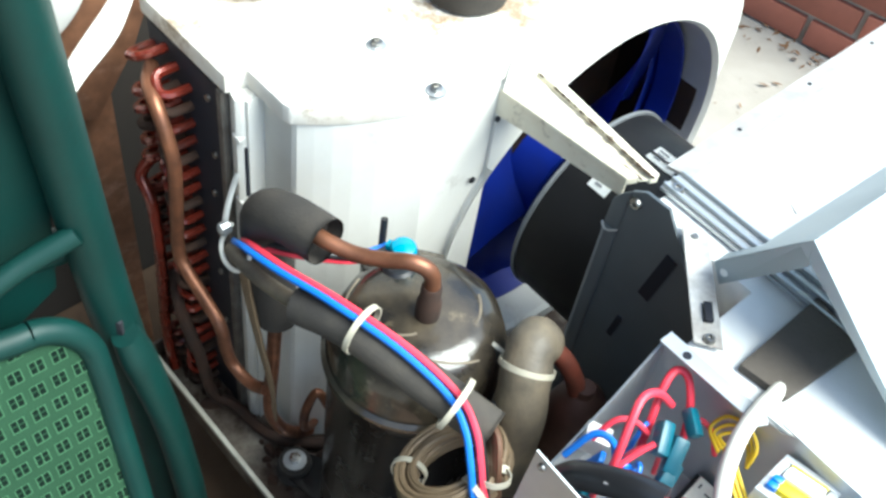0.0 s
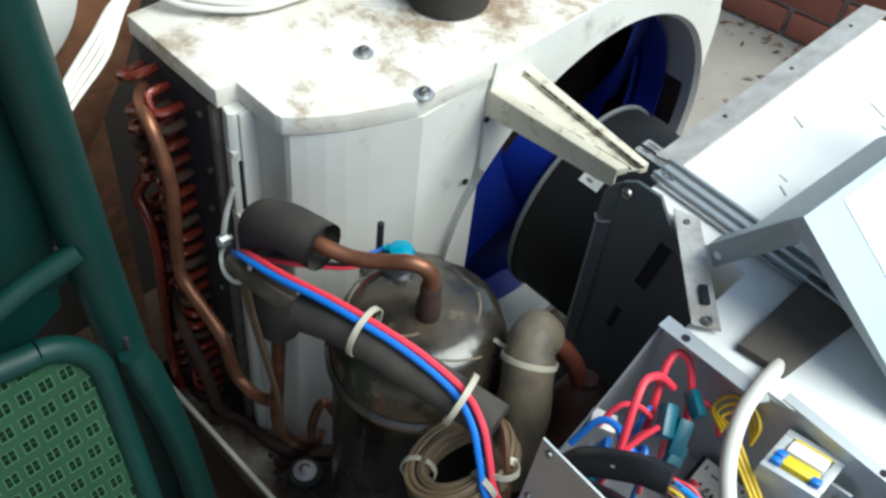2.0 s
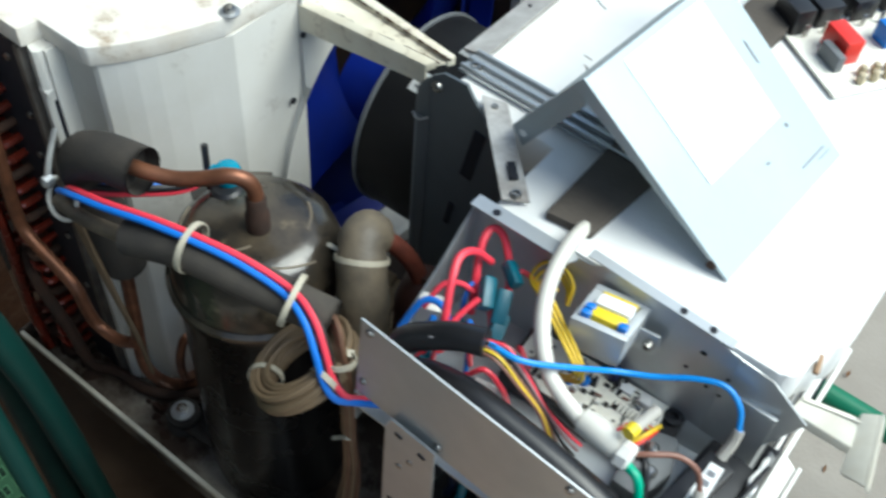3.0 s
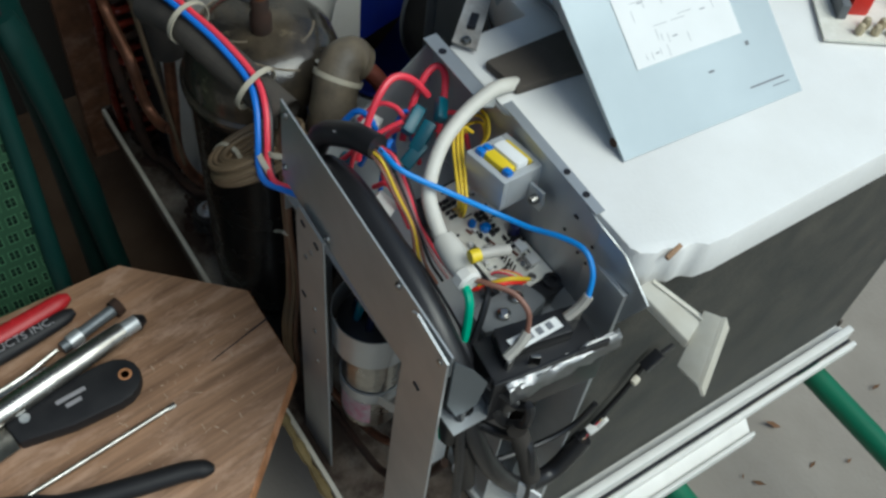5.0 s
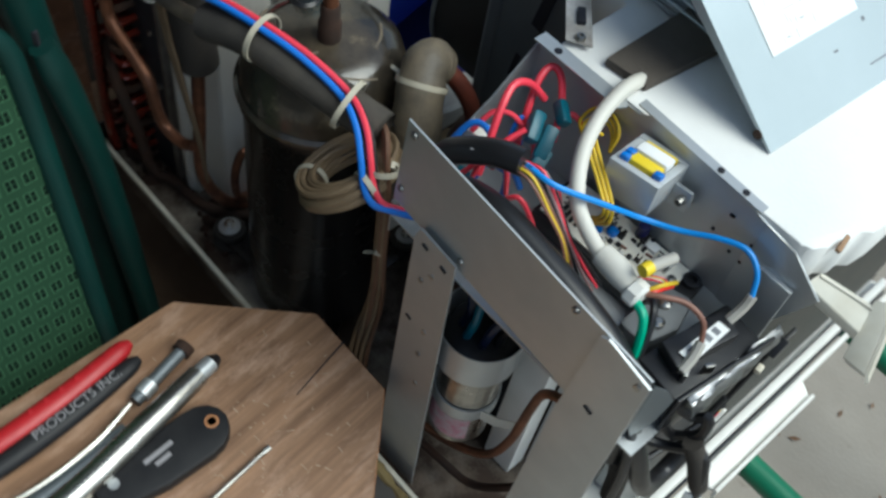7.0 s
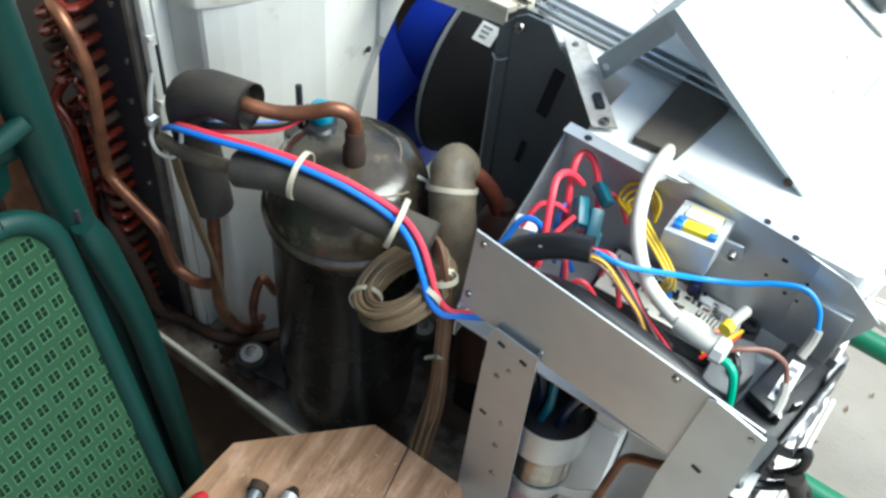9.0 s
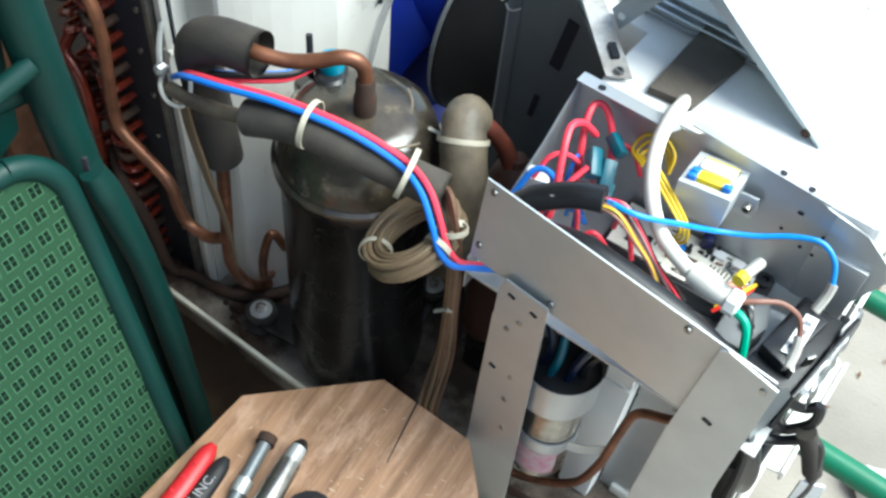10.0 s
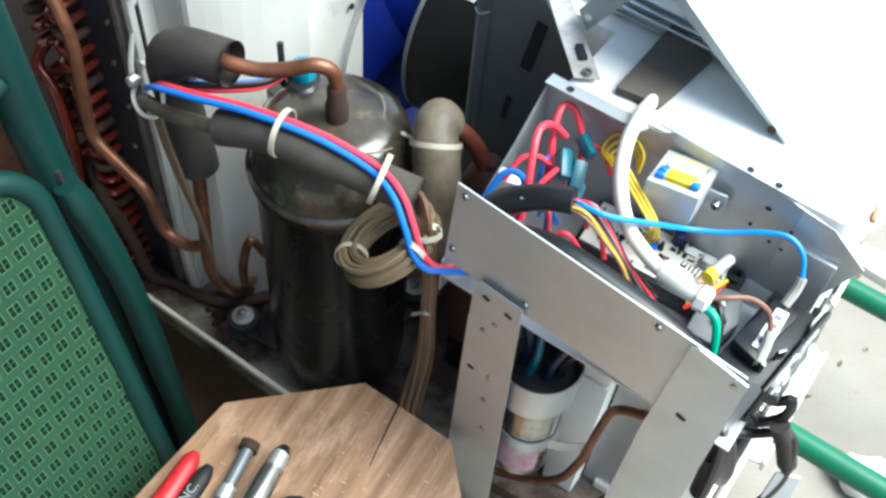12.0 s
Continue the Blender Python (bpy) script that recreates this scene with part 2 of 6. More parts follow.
GRIP = material("black_grip", (0.011, 0.011, 0.013), 0.5, spec=0.3, dark=(0.024, 0.024, 0.025), scale=50, fine=300, bump=0.12)
REDGRIP = material("red_grip", (0.40, 0.012, 0.018), 0.42, dark=(0.30, 0.008, 0.012), scale=40, bump=0.1)
LETTER = material("embossed_lettering", (0.30, 0.29, 0.30), 0.6)
WOODTOP = wood("worn_pine", (0.31, 0.18, 0.105), (0.14, 0.072, 0.038), 84.0, 13.0)
WOODEDGE = wood("cut_pine_edge", (0.44, 0.20, 0.085), (0.26, 0.105, 0.04), 86.0, 12.0)
WOODBOARD = wood("red_brown_board", (0.19, 0.088, 0.047), (0.09, 0.04, 0.022), 75.0, 6.0)
BROWNTUBE = material("brown_capillary", (0.16, 0.085, 0.05), 0.5, 0.2, dark=(0.09, 0.045, 0.028), scale=30, bump=0.1)
AGEDWHITE = material("aged_cream_plastic", (0.64, 0.62, 0.54), 0.5, dark=(0.50, 0.46, 0.37), scale=25, amount=0.8, bump=0.08)
YELLOWFOAM = material("yellowed_foam_strip", (0.24, 0.18, 0.075), 0.85, dark=(0.09, 0.065, 0.032), scale=40, bump=0.4)


# ---- mesh tools ----
def thing(name, label, category, at=(0, 0, 0), group="", kind=""):
    ob = new(name)
    ob.empty_display_size = 0.05
    ob.location = at
    return tagged(ob, label, category, group, kind)


def origin(ob):
    o = Vector((0, 0, 0))
    while ob:
        o += ob.location
        ob = ob.parent
    return o


def part(name, bm, mat, parent=None, label="", smooth=True):
    """Links a bmesh, in world coordinates, as one mesh under its parent."""
    if parent:
        bmesh.ops.translate(bm, verts=bm.verts, vec=-origin(parent))
    bmesh.ops.recalc_face_normals(bm, faces=bm.faces)
    me = bpy.data.meshes.new(name)
    bm.to_mesh(me)
    bm.free()
    me.materials.append(mat)
    if smooth:
        me.shade_smooth()
        me.set_sharp_from_angle(angle=radians(38))
    ob = new(name, me)
    ob.parent = parent
    return tagged(ob, label) if label else ob


def add_box(bm, c, size, rot=(0, 0, 0), bevel=0.0015):
    m = pose(*c, *rot) @ Matrix.Diagonal((*size, 1))
    made = bmesh.ops.create_cube(bm, size=1, matrix=m)
    if bevel > 0:
        edges = list({e for v in made["verts"] for e in v.link_edges})
        bmesh.ops.bevel(bm, geom=edges, offset=min(bevel, min(size) * 0.3), segments=2, affect="EDGES", profile=0.6)
    return bm


def box(c, size, rot=(0, 0, 0), bevel=0.0015):
    return add_box(bmesh.new(), c, size, rot, bevel)


def span(x0, x1, y0, y1, z0, z1, bevel=0.0015):
    return box(((x0 + x1) / 2, (y0 + y1) / 2, (z0 + z1) / 2), (x1 - x0, y1 - y0, z1 - z0), bevel=bevel)


def slab(poly, direction, bevel=0.0):
    """A flat polygon of world points, made thick along a direction."""
    bm = bmesh.new()
    f = bm.faces.new([bm.verts.new(p) for p in poly])
    out = bmesh.ops.extrude_face_region(bm, geom=[f])
    bmesh.ops.translate(bm, verts=[v for v in out["geom"] if isinstance(v, bmesh.types.BMVert)], vec=direction)
    if bevel:
        bmesh.ops.bevel(bm, geom=bm.edges[:], offset=bevel, segments=2, affect="EDGES", profile=0.6)
    return bm


def smooth_line(points, steps=8):
    """Catmull-Rom points through the given ones."""
    p = [Vector(q) for q in points]
    p = [p[0] * 2 - p[1], *p, p[-1] * 2 - p[-2]]
    out = []
    for i in range(1, len(p) - 2):
        a, b, c, d = p[i - 1:i + 3]
        for k in range(steps):
            t = k / steps
            out.append(0.5 * (2 * b + (c - a) * t + (2 * a - 5 * b + 4 * c - d) * t * t + (3 * b - a - 3 * c + d) * t ** 3))
    return out + [p[-2]]


def add_tube(bm, points, r, sides=10, steps=8, flat=1.0, cap=True, up=None):
    line = smooth_line(points, steps) if steps > 1 else [Vector(q) for q in points]
    radii = r if callable(r) else (lambda t: r)
    normal, rings = Vector(up) if up else Vector((0.13, 0.21, 0.97)), []
    for i, q in enumerate(line):
        d = (line[min(i + 1, len(line) - 1)] - line[max(i - 1, 0)]).normalized()
        normal = (normal - d * normal.dot(d)).normalized()
        side, rr = d.cross(normal), radii(i / (len(line) - 1))
        rings.append([bm.verts.new(q + normal * math.cos(a) * rr * flat + side * math.sin(a) * rr) for a in (2 * math.pi * k / sides for k in range(sides))])
    for a, b in zip(rings, rings[1:]):
        for k in range(sides):
            bm.faces.new((a[k], a[(k + 1) % sides], b[(k + 1) % sides], b[k]))
    if cap:
        bm.faces.new(rings[0][::-1])
        bm.faces.new(rings[-1])
    return bm


def tube(points, r, sides=10, steps=8, flat=1.0, up=None):
    return add_tube(bmesh.new(), points, r, sides, steps, flat, True, up)


def add_lathe(bm, at, profile, axis="Z", sides=32, close=True):
    """A turned shape: (radius, height) pairs about an axis through a point."""
    rings = []
    for r, h in profile:
        ring = []
        for k in range(sides):
            a = 2 * math.pi * k / sides
            u, v = r * math.cos(a), r * math.sin(a)
            p = {"Z": (u, v, h), "X": (h, u, v), "Y": (u, h, v)}[axis]
            ring.append(bm.verts.new(Vector(at) + Vector(p)))
        rings.append(ring)
    for a, b in zip(rings, rings[1:]):
        for k in range(sides):
            bm.faces.new((a[k], a[(k + 1) % sides], b[(k + 1) % sides], b[k]))
    if close:
        bm.faces.new(rings[0])
        bm.faces.new(rings[-1])
    return bm


def lathe(at, profile, axis="Z", sides=32, close=True):
    return add_lathe(bmesh.new(), at, profile, axis, sides, close)


def screw(parent, at, axis="Z", r=0.005, h=0.003, name="screw"):
    return part(name, lathe(at, [(r, 0), (r, h * 0.6), (r * 0.8, h), (r * 0.45, h), (r * 0.35, h * 0.5)], axis, 12), CHROME, parent, "small steel screw")


# ---- ground, walls and added light blockers ----
bm = bmesh.new()
bmesh.ops.create_grid(bm, x_segments=40, y_segments=40, size=60)
ground = tagged(part("ground", bm, CONCRETE, None), "weathered pale concrete slab with dry debris", "ground", kind="structure")

WALL_A, WALL_D = Vector((-2.6, 1.66, 0)), Vector((0.985, 0.17, 0)).normalized()
WALL_N = Vector((WALL_D.y, -WALL_D.x, 0))
wall = thing("wall_brick", "red brick wall with pale mortar joints", "wall", WALL_A, kind="structure")
bm = slab([WALL_A, WALL_A + WALL_D * 3.4, WALL_A + WALL_D * 3.4 - WALL_N * 0.1, WALL_A - WALL_N * 0.1], (0, 0, 0.36))
part("mortar_core", bm, MORTAR, wall, "pale mortar", smooth=False)

# Dark walls and overhang added only to block sky light from the left.
BLOCKER = material("dark_light_blocker", (0.024, 0.019, 0.015), 0.85, dark=(0.014, 0.011, 0.009), scale=4, bump=0.3)
blockers = thing("wall_blockers", "added plain walls and overhang that block light", "wall", (-1.08, -1.0, 0), kind="structure")
part("wall_west", span(-1.15, -1.02, -3.6, 1.05, 0, 2.7, 0), BLOCKER, blockers, smooth=False)
# Added wall behind the camera, neutral grey so steel reflects a cooler tone.
part("wall_south", span(-1.019, 2.6, -2.75, -2.62, 0, 2.7, 0), material("grey_blocker_wall", (0.11, 0.115, 0.12), 0.9, scale=5, bump=0.3), blockers, smooth=False)
part("shade_slab", span(-1.25, -0.55, -2.74, 1.2, 2.702, 2.78, 0), BLOCKER, blockers, smooth=False)

mat_board = thing("ground_board", "damp brown board lying on the ground under the unit", "board", (-0.55, 0.38, 0))
part("board", slab([(-1.017, 0.02, 0.0), (-0.36, 0.16, 0.0), (-0.26, 0.60, 0.0), (-1.017, 0.64, 0.0)], (0, 0, 0.018), 0.002), material("damp_brown_wood", (0.085, 0.056, 0.036), 0.9, spec=0.15, dark=(0.05, 0.03, 0.018), scale=9, amount=0.9, bump=0.4, stain=(0.035, 0.022, 0.015), stain_scale=8, stain_from=0.55), mat_board)

# ---- air conditioner chassis ----
PAN = material("stained_base_pan", (0.26, 0.24, 0.205), 0.7, 0.1, dark=(0.11, 0.075, 0.05), scale=9, amount=0.9, bump=0.2, stain=(0.035, 0.020, 0.012), stain_scale=7, stain_from=0.38)
chassis = thing("air_conditioner_chassis", "rust-stained base pan of a stripped window air conditioner", "air conditioner", (-0.32, 0.66, 0.222))
part("base_pan", span(-0.72, 0.07, 0.333, 0.995, 0.224, 0.236, 0.001), PAN, chassis)
part("pan_side", span(-0.72, 0.07, 0.329, 0.332, 0.226, 0.2545, 0.0005), PAN, chassis, "rusty pan side")
part("front_lip", span(-0.72, 0.07, 0.327, 0.3325, 0.255, 0.264, 0.0015), AGEDWHITE, chassis, "cream painted pan edge")
part("rear_lip", span(-0.72, 0.07, 0.996, 1.0, 0.226, 0.264, 0.001), PAN, chassis)
part("side_lip", span(-0.724, -0.7205, 0.328, 1.0, 0.226, 0.264, 0.001), PAN, chassis)
rng = random.Random(3)
bm = bmesh.new()
for k in range(70):
    x, y = rng.uniform(-0.70, -0.44), rng.uniform(0.345, 0.50)
    s = rng.uniform(0.004, 0.013)
    bmesh.ops.create_icosphere(bm, subdivisions=1, radius=s, matrix=pose(x, y, 0.238, rng.uniform(0, 90), rng.uniform(0, 90), 0) @ Matrix.Diagonal((1, rng.uniform(0.5, 1.4), 0.5, 1)))
tagged(part("rust_debris", bm, RUST_SHADE, None), "clumps of rust and wet dirt on the base pan", "debris", kind="stuff")

# ---- condenser coil ----
coil = thing("condenser_coil", "condenser coil with red lacquered return bends and a dark end plate", "coil", (-0.66, 0.68, 0.237))
part("fin_pack", span(-0.706, -0.612, 0.386, 0.97, 0.238, 0.742, 0.002), EVAP, coil)
part("end_plate", span(-0.714, -0.602, 0.379, 0.383, 0.238, 0.742, 0.001), FIN_SHADE, coil, "dark condenser end plate")
part("edge_strip", span(-0.6018, -0.594, 0.377, 0.40, 0.238, 0.742, 0.001), material("dusty_edge_strip", (0.17, 0.155, 0.135), 0.6, 0.3, dark=(0.06, 0.045, 0.035), scale=30, amount=0.9), coil, "dusty grey-brown edge strip")
bend_meshes = {}
for i in range(23):
    z = 0.262 + 0.0208 * i
    for col, (x, ox, oz) in enumerate(((-0.706, 0.022, 0.0104), (-0.668, 0.020, -0.0104))):
        if (i + col) % 2 and col == 0 and i % 3 == 0:
            continue
        p = [(x, 0.382, z)]
        for a in range(7):
            t = math.pi * a / 6
            p.append((x + ox * (1 - math.cos(t)) / 2, 0.364 - 0.011 * math.sin(t) - rng.uniform(0, 0.003), z + oz * (1 - math.cos(t)) / 2))
        p.append((x + ox, 0.382, z + oz))
        part("return_bend", tube(p, 0.0047, 8, 2), REDCOPPER if (i * 7 + col * 3) % 3 else RUST_SHADE, coil)
for k, (x, z) in enumerate(((-0.617, 0.72), (-0.612, 0.655), (-0.618, 0.6), (-0.611, 0.545), (-0.618, 0.48), (-0.613, 0.40), (-0.606, 0.33))):
    part("rivet", lathe((x, 0.3785, z), [(0.0035, 0.0005), (0.0035, -0.002), (0.001, -0.003)], "Y", 10), CHROME, coil)

pipe = thing("discharge_pipe", "oxidised copper discharge pipe in front of the coil", "pipe", (-0.63, 0.343, 0.24))
part("copper_tube", tube([(-0.690, 0.366, 0.712), (-0.668, 0.350, 0.712), (-0.642, 0.343, 0.703), (-0.626, 0.343, 0.660), (-0.629, 0.343, 0.60), (-0.637, 0.343, 0.535), (-0.632, 0.343, 0.505), (-0.600, 0.343, 0.487), (-0.568, 0.343, 0.468), (-0.563, 0.345, 0.43), (-0.556, 0.348, 0.405), (-0.530, 0.352, 0.398), (-0.508, 0.356, 0.41)], 0.0068, 12, 5), COPPER, pipe)
pipe = thing("header_pipe", "red lacquered copper header pipe beside the coil", "pipe", (-0.68, 0.345, 0.24))
part("copper_tube", tube([(-0.695, 0.36, 0.60), (-0.701, 0.345, 0.575), (-0.682, 0.343, 0.55), (-0.680, 0.343, 0.48), (-0.687, 0.343, 0.40), (-0.694, 0.343, 0.31), (-0.690, 0.345, 0.245)], 0.0065, 10, 5), REDCOPPER, pipe)
pipe = thing("lower_pipe", "dark rusted copper pipe crossing the base pan", "pipe", (-0.6, 0.36, 0.238))
part("copper_tube", tube([(-0.688, 0.36, 0.43), (-0.655, 0.345, 0.40), (-0.628, 0.347, 0.345), (-0.62, 0.355, 0.26), (-0.60, 0.37, 0.247), (-0.53, 0.385, 0.246), (-0.47, 0.45, 0.246)], 0.0068, 10, 5), RUST_SHADE, pipe)
part("side_tube", tube([(-0.66, 0.40, 0.247), (-0.58, 0.42, 0.25), (-0.52, 0.43, 0.262), (-0.498, 0.40, 0.30), (-0.485, 0.39, 0.36), (-0.478, 0.40, 0.40), (-0.468, 0.41, 0.372)], 0.0052, 10, 5), COPPER, pipe)

# ---- fan shroud ----
TOPZ = 0.765
shroud = thing("fan_shroud", "weathered white plastic fan shroud with a stained top", "fan shroud", (-0.6, 0.7, 0.237))
outline = [(-0.722, 0.378), (-0.588, 0.378), (-0.586, 0.398), (-0.535, 0.398)]
bow = [(-0.528 + 0.054 * k / 6, 0.400 + 0.103 * k / 6 - 0.012 * math.sin(math.pi * k / 6)) for k in range(7)]
outline += bow + [(-0.470, 0.59), (-0.470, 0.83)]
for k in range(1, 7):
    outline.append((-0.470 - 0.02 * k / 6, 0.83 + 0.17 * math.sin(math.pi / 2 * k / 6)))
outline += [(-0.722, 1.0)]
part("top_cover", slab([(x, y, TOPZ - 0.020) for x, y in outline], (0, 0, 0.020), 0.002), TOPCOVER, shroud, "stained white top cover")
front = [(-0.570, 0.404), (-0.531, 0.404)] + [(x + 0.002, y + 0.006) for x, y in bow] + [(-0.472, 0.59)]
back = [(x - 0.004, y + 0.004) for x, y in reversed(front)]
part("side_wall", slab([(x, y, 0.238) for x, y in front + back], (0, 0, 0.5065)), PLASTIC, shroud, "scuffed white plastic side wall", False)
part("corner_post", slab([(-0.592, 0.384, 0.238), (-0.578, 0.380, 0.238), (-0.574, 0.384, 0.238), (-0.574, 0.40, 0.238), (-0.592, 0.40, 0.238)], (0, 0, 0.507), 0.001), PLASTIC, shroud, "white corner post")
part("recess_wall", span(-0.5735, -0.5705, 0.388, 0.408, 0.238, 0.7445, 0.0005), PLASTIC, shroud)
part("recess_slot", span(-0.574, -0.5725, 0.385, 0.3875, 0.63, 0.69, 0.0), FIN_SHADE, shroud, "dark opening")
for z in (0.70, 0.62):
    part("clip", box((-0.579, 0.3835, z), (0.012, 0.008, 0.006)), PLASTIC, shroud)


def ring_wall(x0, x1, cy, cz, r, y0, y1, z0, z1, corner=0.15):
    """A plate across the unit with a round hole and one rounded upper corner."""
    bm = bmesh.new()
    n, inner, outer = 96, [], []
    for k in range(n):
        a = 2 * math.pi * k / n
        c, s = math.cos(a), math.sin(a)
        inner.append((cy + r * c, cz + r * s))
        d = min((y1 - cy) / c if c > 1e-6 else 9, (y0 - cy) / c if c < -1e-6 else 9, (z1 - cz) / s if s > 1e-6 else 9, (z0 - cz) / s if s < -1e-6 else 9)
        y, z = cy + d * c, cz + d * s
        ey, ez = y1 - corner, z1 - corner
        if y > ey and z > ez:
            v = Vector((y - ey, z - ez)).normalized() * corner
            y, z = ey + v.x, ez + v.y
        outer.append((y, z))
    lip = [(cy + (r + 0.005) * math.cos(2 * math.pi * k / n), cz + (r + 0.005) * math.sin(2 * math.pi * k / n)) for k in range(n)]
    rows = [[bm.verts.new((x, y, z)) for y, z in ring] for x, ring in ((x0, outer), (x1, outer), (x1 + 0.006, lip), (x1, inner), (x0 - 0.045, inner))]
    for a, b in zip(rows, rows[1:] + rows[:1]):
        for k in range(n):
            bm.faces.new((a[k], a[(k + 1) % n], b[(k + 1) % n], b[k]))
    return bm


FY, FZ, FR = 0.772, 0.497, 0.221
part("fan_ring", ring_wall(-0.480, -0.468, FY, FZ, FR, 0.5905, 1.0, 0.238, 0.7635), PLASTIC, shroud, "white plastic fan ring")
# The rear wall takes the dark brown to imitate the shaded interior.
part("rear_wall", span(-0.6115, -0.482, 0.99, 0.9985, 0.238, 0.7445, 0.001), RUST_SHADE, shroud, "inner rear wall, coloured dark for interior shade")
for x, y in ((-0.550, 0.508), (-0.470 - 0.006, 0.512), (-0.60, 0.80), (-0.53, 0.70)):
    part("washer", lathe((x, y, TOPZ), [(0.0092, 0), (0.0092, 0.0012), (0.005, 0.0016)], "Z", 16), STEEL, shroud)
    part("screw", lathe((x, y, TOPZ + 0.0016), [(0.005, 0), (0.005, 0.004), (0.003, 0.0045), (0.0022, 0.0025)], "Z", 8), CHROME, shroud)
part("hole_mark", lathe((-0.4685, 0.573, 0.628), [(0.0035, -0.001), (0.0035, 0.001)], "X", 10), FIN_SHADE, shroud)
for y, z in ((0.59, 0.70), (0.92, 0.70)):
    part("hole_mark", lathe((-0.4665, y, z), [(0.003, -0.002), (0.003, 0.0005)], "X", 10), FIN_SHADE, shroud)

# interior behind the fan, its shade painted as dark brown
part("condenser_face", span(-0.6115, -0.606, 0.60, 0.989, 0.238, 0.744, 0), RUST_SHADE, coil, "inner face of the coil, dark brown with shade painted in")

# ---- fan ----
fan = thing("condenser_fan", "blue plastic condenser fan inside the white ring", "fan", (-0.51, FY, FZ))
part("rim", lathe((-0.545, FY, FZ), [(0.196, 0.002), (0.2145, 0.006), (0.2145, 0.040), (0.211, 0.040), (0.203, 0.010)], "X", 96, False), BLUE, fan)
part("hub", lathe((-0.53, FY, FZ), [(0.0, 0.0), (0.075, 0.0), (0.075, 0.05), (0.06, 0.055), (0.0, 0.055)], "X", 40), BLUE, fan)
for k in range(3):
    bm = bmesh.new()
    rows = []
    for i in range(10):
        r = 0.07 + 0.137 * i / 9
        row = []
        for j in range(15):
            t = j / 14 - 0.5
            a = math.radians(120 * k + 152 + 74 * t * (0.85 + 0.25 * i / 9))
            row.append(bm.verts.new((-0.520 + 0.078 * t - 0.008 * math.cos(3 * t), FY + r * math.cos(a), FZ + r * math.sin(a))))
        rows.append(row)
    for a, b in zip(rows, rows[1:]):
        for j in range(14):
            bm.faces.new((a[j], a[j + 1], b[j + 1], b[j]))
    bmesh.ops.solidify(bm, geom=bm.faces[:], thickness=0.003)
    part("blade", bm, BLUE, fan)

# ---- motor and bracket ----
MR, MY, MZ = 0.117, 0.748, 0.516
motor = thing("fan_motor", "black cylindrical fan motor with a printed label", "motor", (-0.37, MY, MZ))
part("casing", lathe((0, MY, MZ), [(0.014, -0.458), (0.05, -0.456), (MR - 0.012, -0.450), (MR, -0.440), (MR, -0.33), (MR - 0.01, -0.318), (0.05, -0.312)], "X", 64), MOTOR, motor)
part("seam_ring", lathe((0, MY, MZ), [(MR + 0.0005, -0.441), (MR + 0.003, -0.441), (MR + 0.003, -0.437), (MR + 0.0005, -0.437)], "X", 64), GREYPLASTIC, motor, "grey crimped seam")
part("shaft", lathe((0, MY, MZ), [(0.008, -0.53), (0.008, -0.44)], "X", 12), CHROME, motor)
for start, turn, x0, x1 in ((114, 12, -0.408, -0.384), (83, 12, -0.388, -0.354)):
    bm = bmesh.new()
    rows = []
    for k in range(7):
        a = math.radians(start + turn * k / 6)
        rows.append([bm.verts.new((x, MY + (MR + 0.0012) * math.cos(a), MZ + (MR + 0.0012) * math.sin(a))) for x in (x0, x1)])
    for a, b in zip(rows, rows[1:]):
        bm.faces.new((a[0], a[1], b[1], b[0]))
    bmesh.ops.solidify(bm, geom=bm.faces[:], thickness=0.0005)
    part("label", bm, PAPER, motor, "white rating label")
    for k in range(3):
        a = math.radians(start + turn * (0.25 + 0.24 * k))
        c = (x0 + 0.010, MY + (MR + 0.0020) * math.cos(a), MZ + (MR + 0.0020) * math.sin(a))
        part("print_bar", box(c, (0.012 - 0.002 * k, 0.0026, 0.0004), (math.degrees(a) - 90, 0, 0), 0), INK, motor)

bracket = thing("motor_bracket", "cream painted rusty motor bracket", "bracket", (-0.39, 0.63, 0.74))
part("near_arm", slab([(-0.474, 0.590, 0.733), (-0.474, 0.598, 0.736), (-0.312, 0.592, 0.754), (-0.318, 0.584, 0.751)], (0, 0, -0.008), 0.001), CREAM, bracket)
part("near_web", slab([(-0.474, 0.590, 0.726), (-0.318, 0.5845, 0.744), (-0.318, 0.5845, 0.730), (-0.474, 0.590, 0.704)], (0, 0.002, 0)), CREAM, bracket)
part("valley_plate", slab([(-0.474, 0.5985, 0.732), (-0.474, 0.634, 0.732), (-0.306, 0.600, 0.751), (-0.312, 0.592, 0.750)], (0, 0, -0.002)), CREAM, bracket)
part("far_arm", slab([(-0.474, 0.634, 0.738), (-0.474, 0.645, 0.738), (-0.303, 0.607, 0.7555), (-0.306, 0.600, 0.7555)], (0, 0, -0.010), 0.001), CREAM, bracket)
for y0, z0, x1, y1, z1 in ((0.5985, 0.7345, -0.313, 0.5925, 0.7525), (0.6335, 0.7365, -0.307, 0.6000, 0.7545)):
    bm = bmesh.new()
    for k in range(26):
        t = rng.random() ** 0.8
        c = Vector((-0.472, y0, z0)).lerp(Vector((x1, y1, z1)), t)
        bmesh.ops.create_icosphere(bm, subdivisions=1, radius=rng.uniform(0.0008, 0.0024), matrix=pose(*c) @ Matrix.Diagonal((rng.uniform(1.5, 4.0), 0.8, 0.5, 1)))
    tagged(part("rust_line", bm, RUST_SHADE, bracket, "flaking rust along the rib"), kind="stuff")

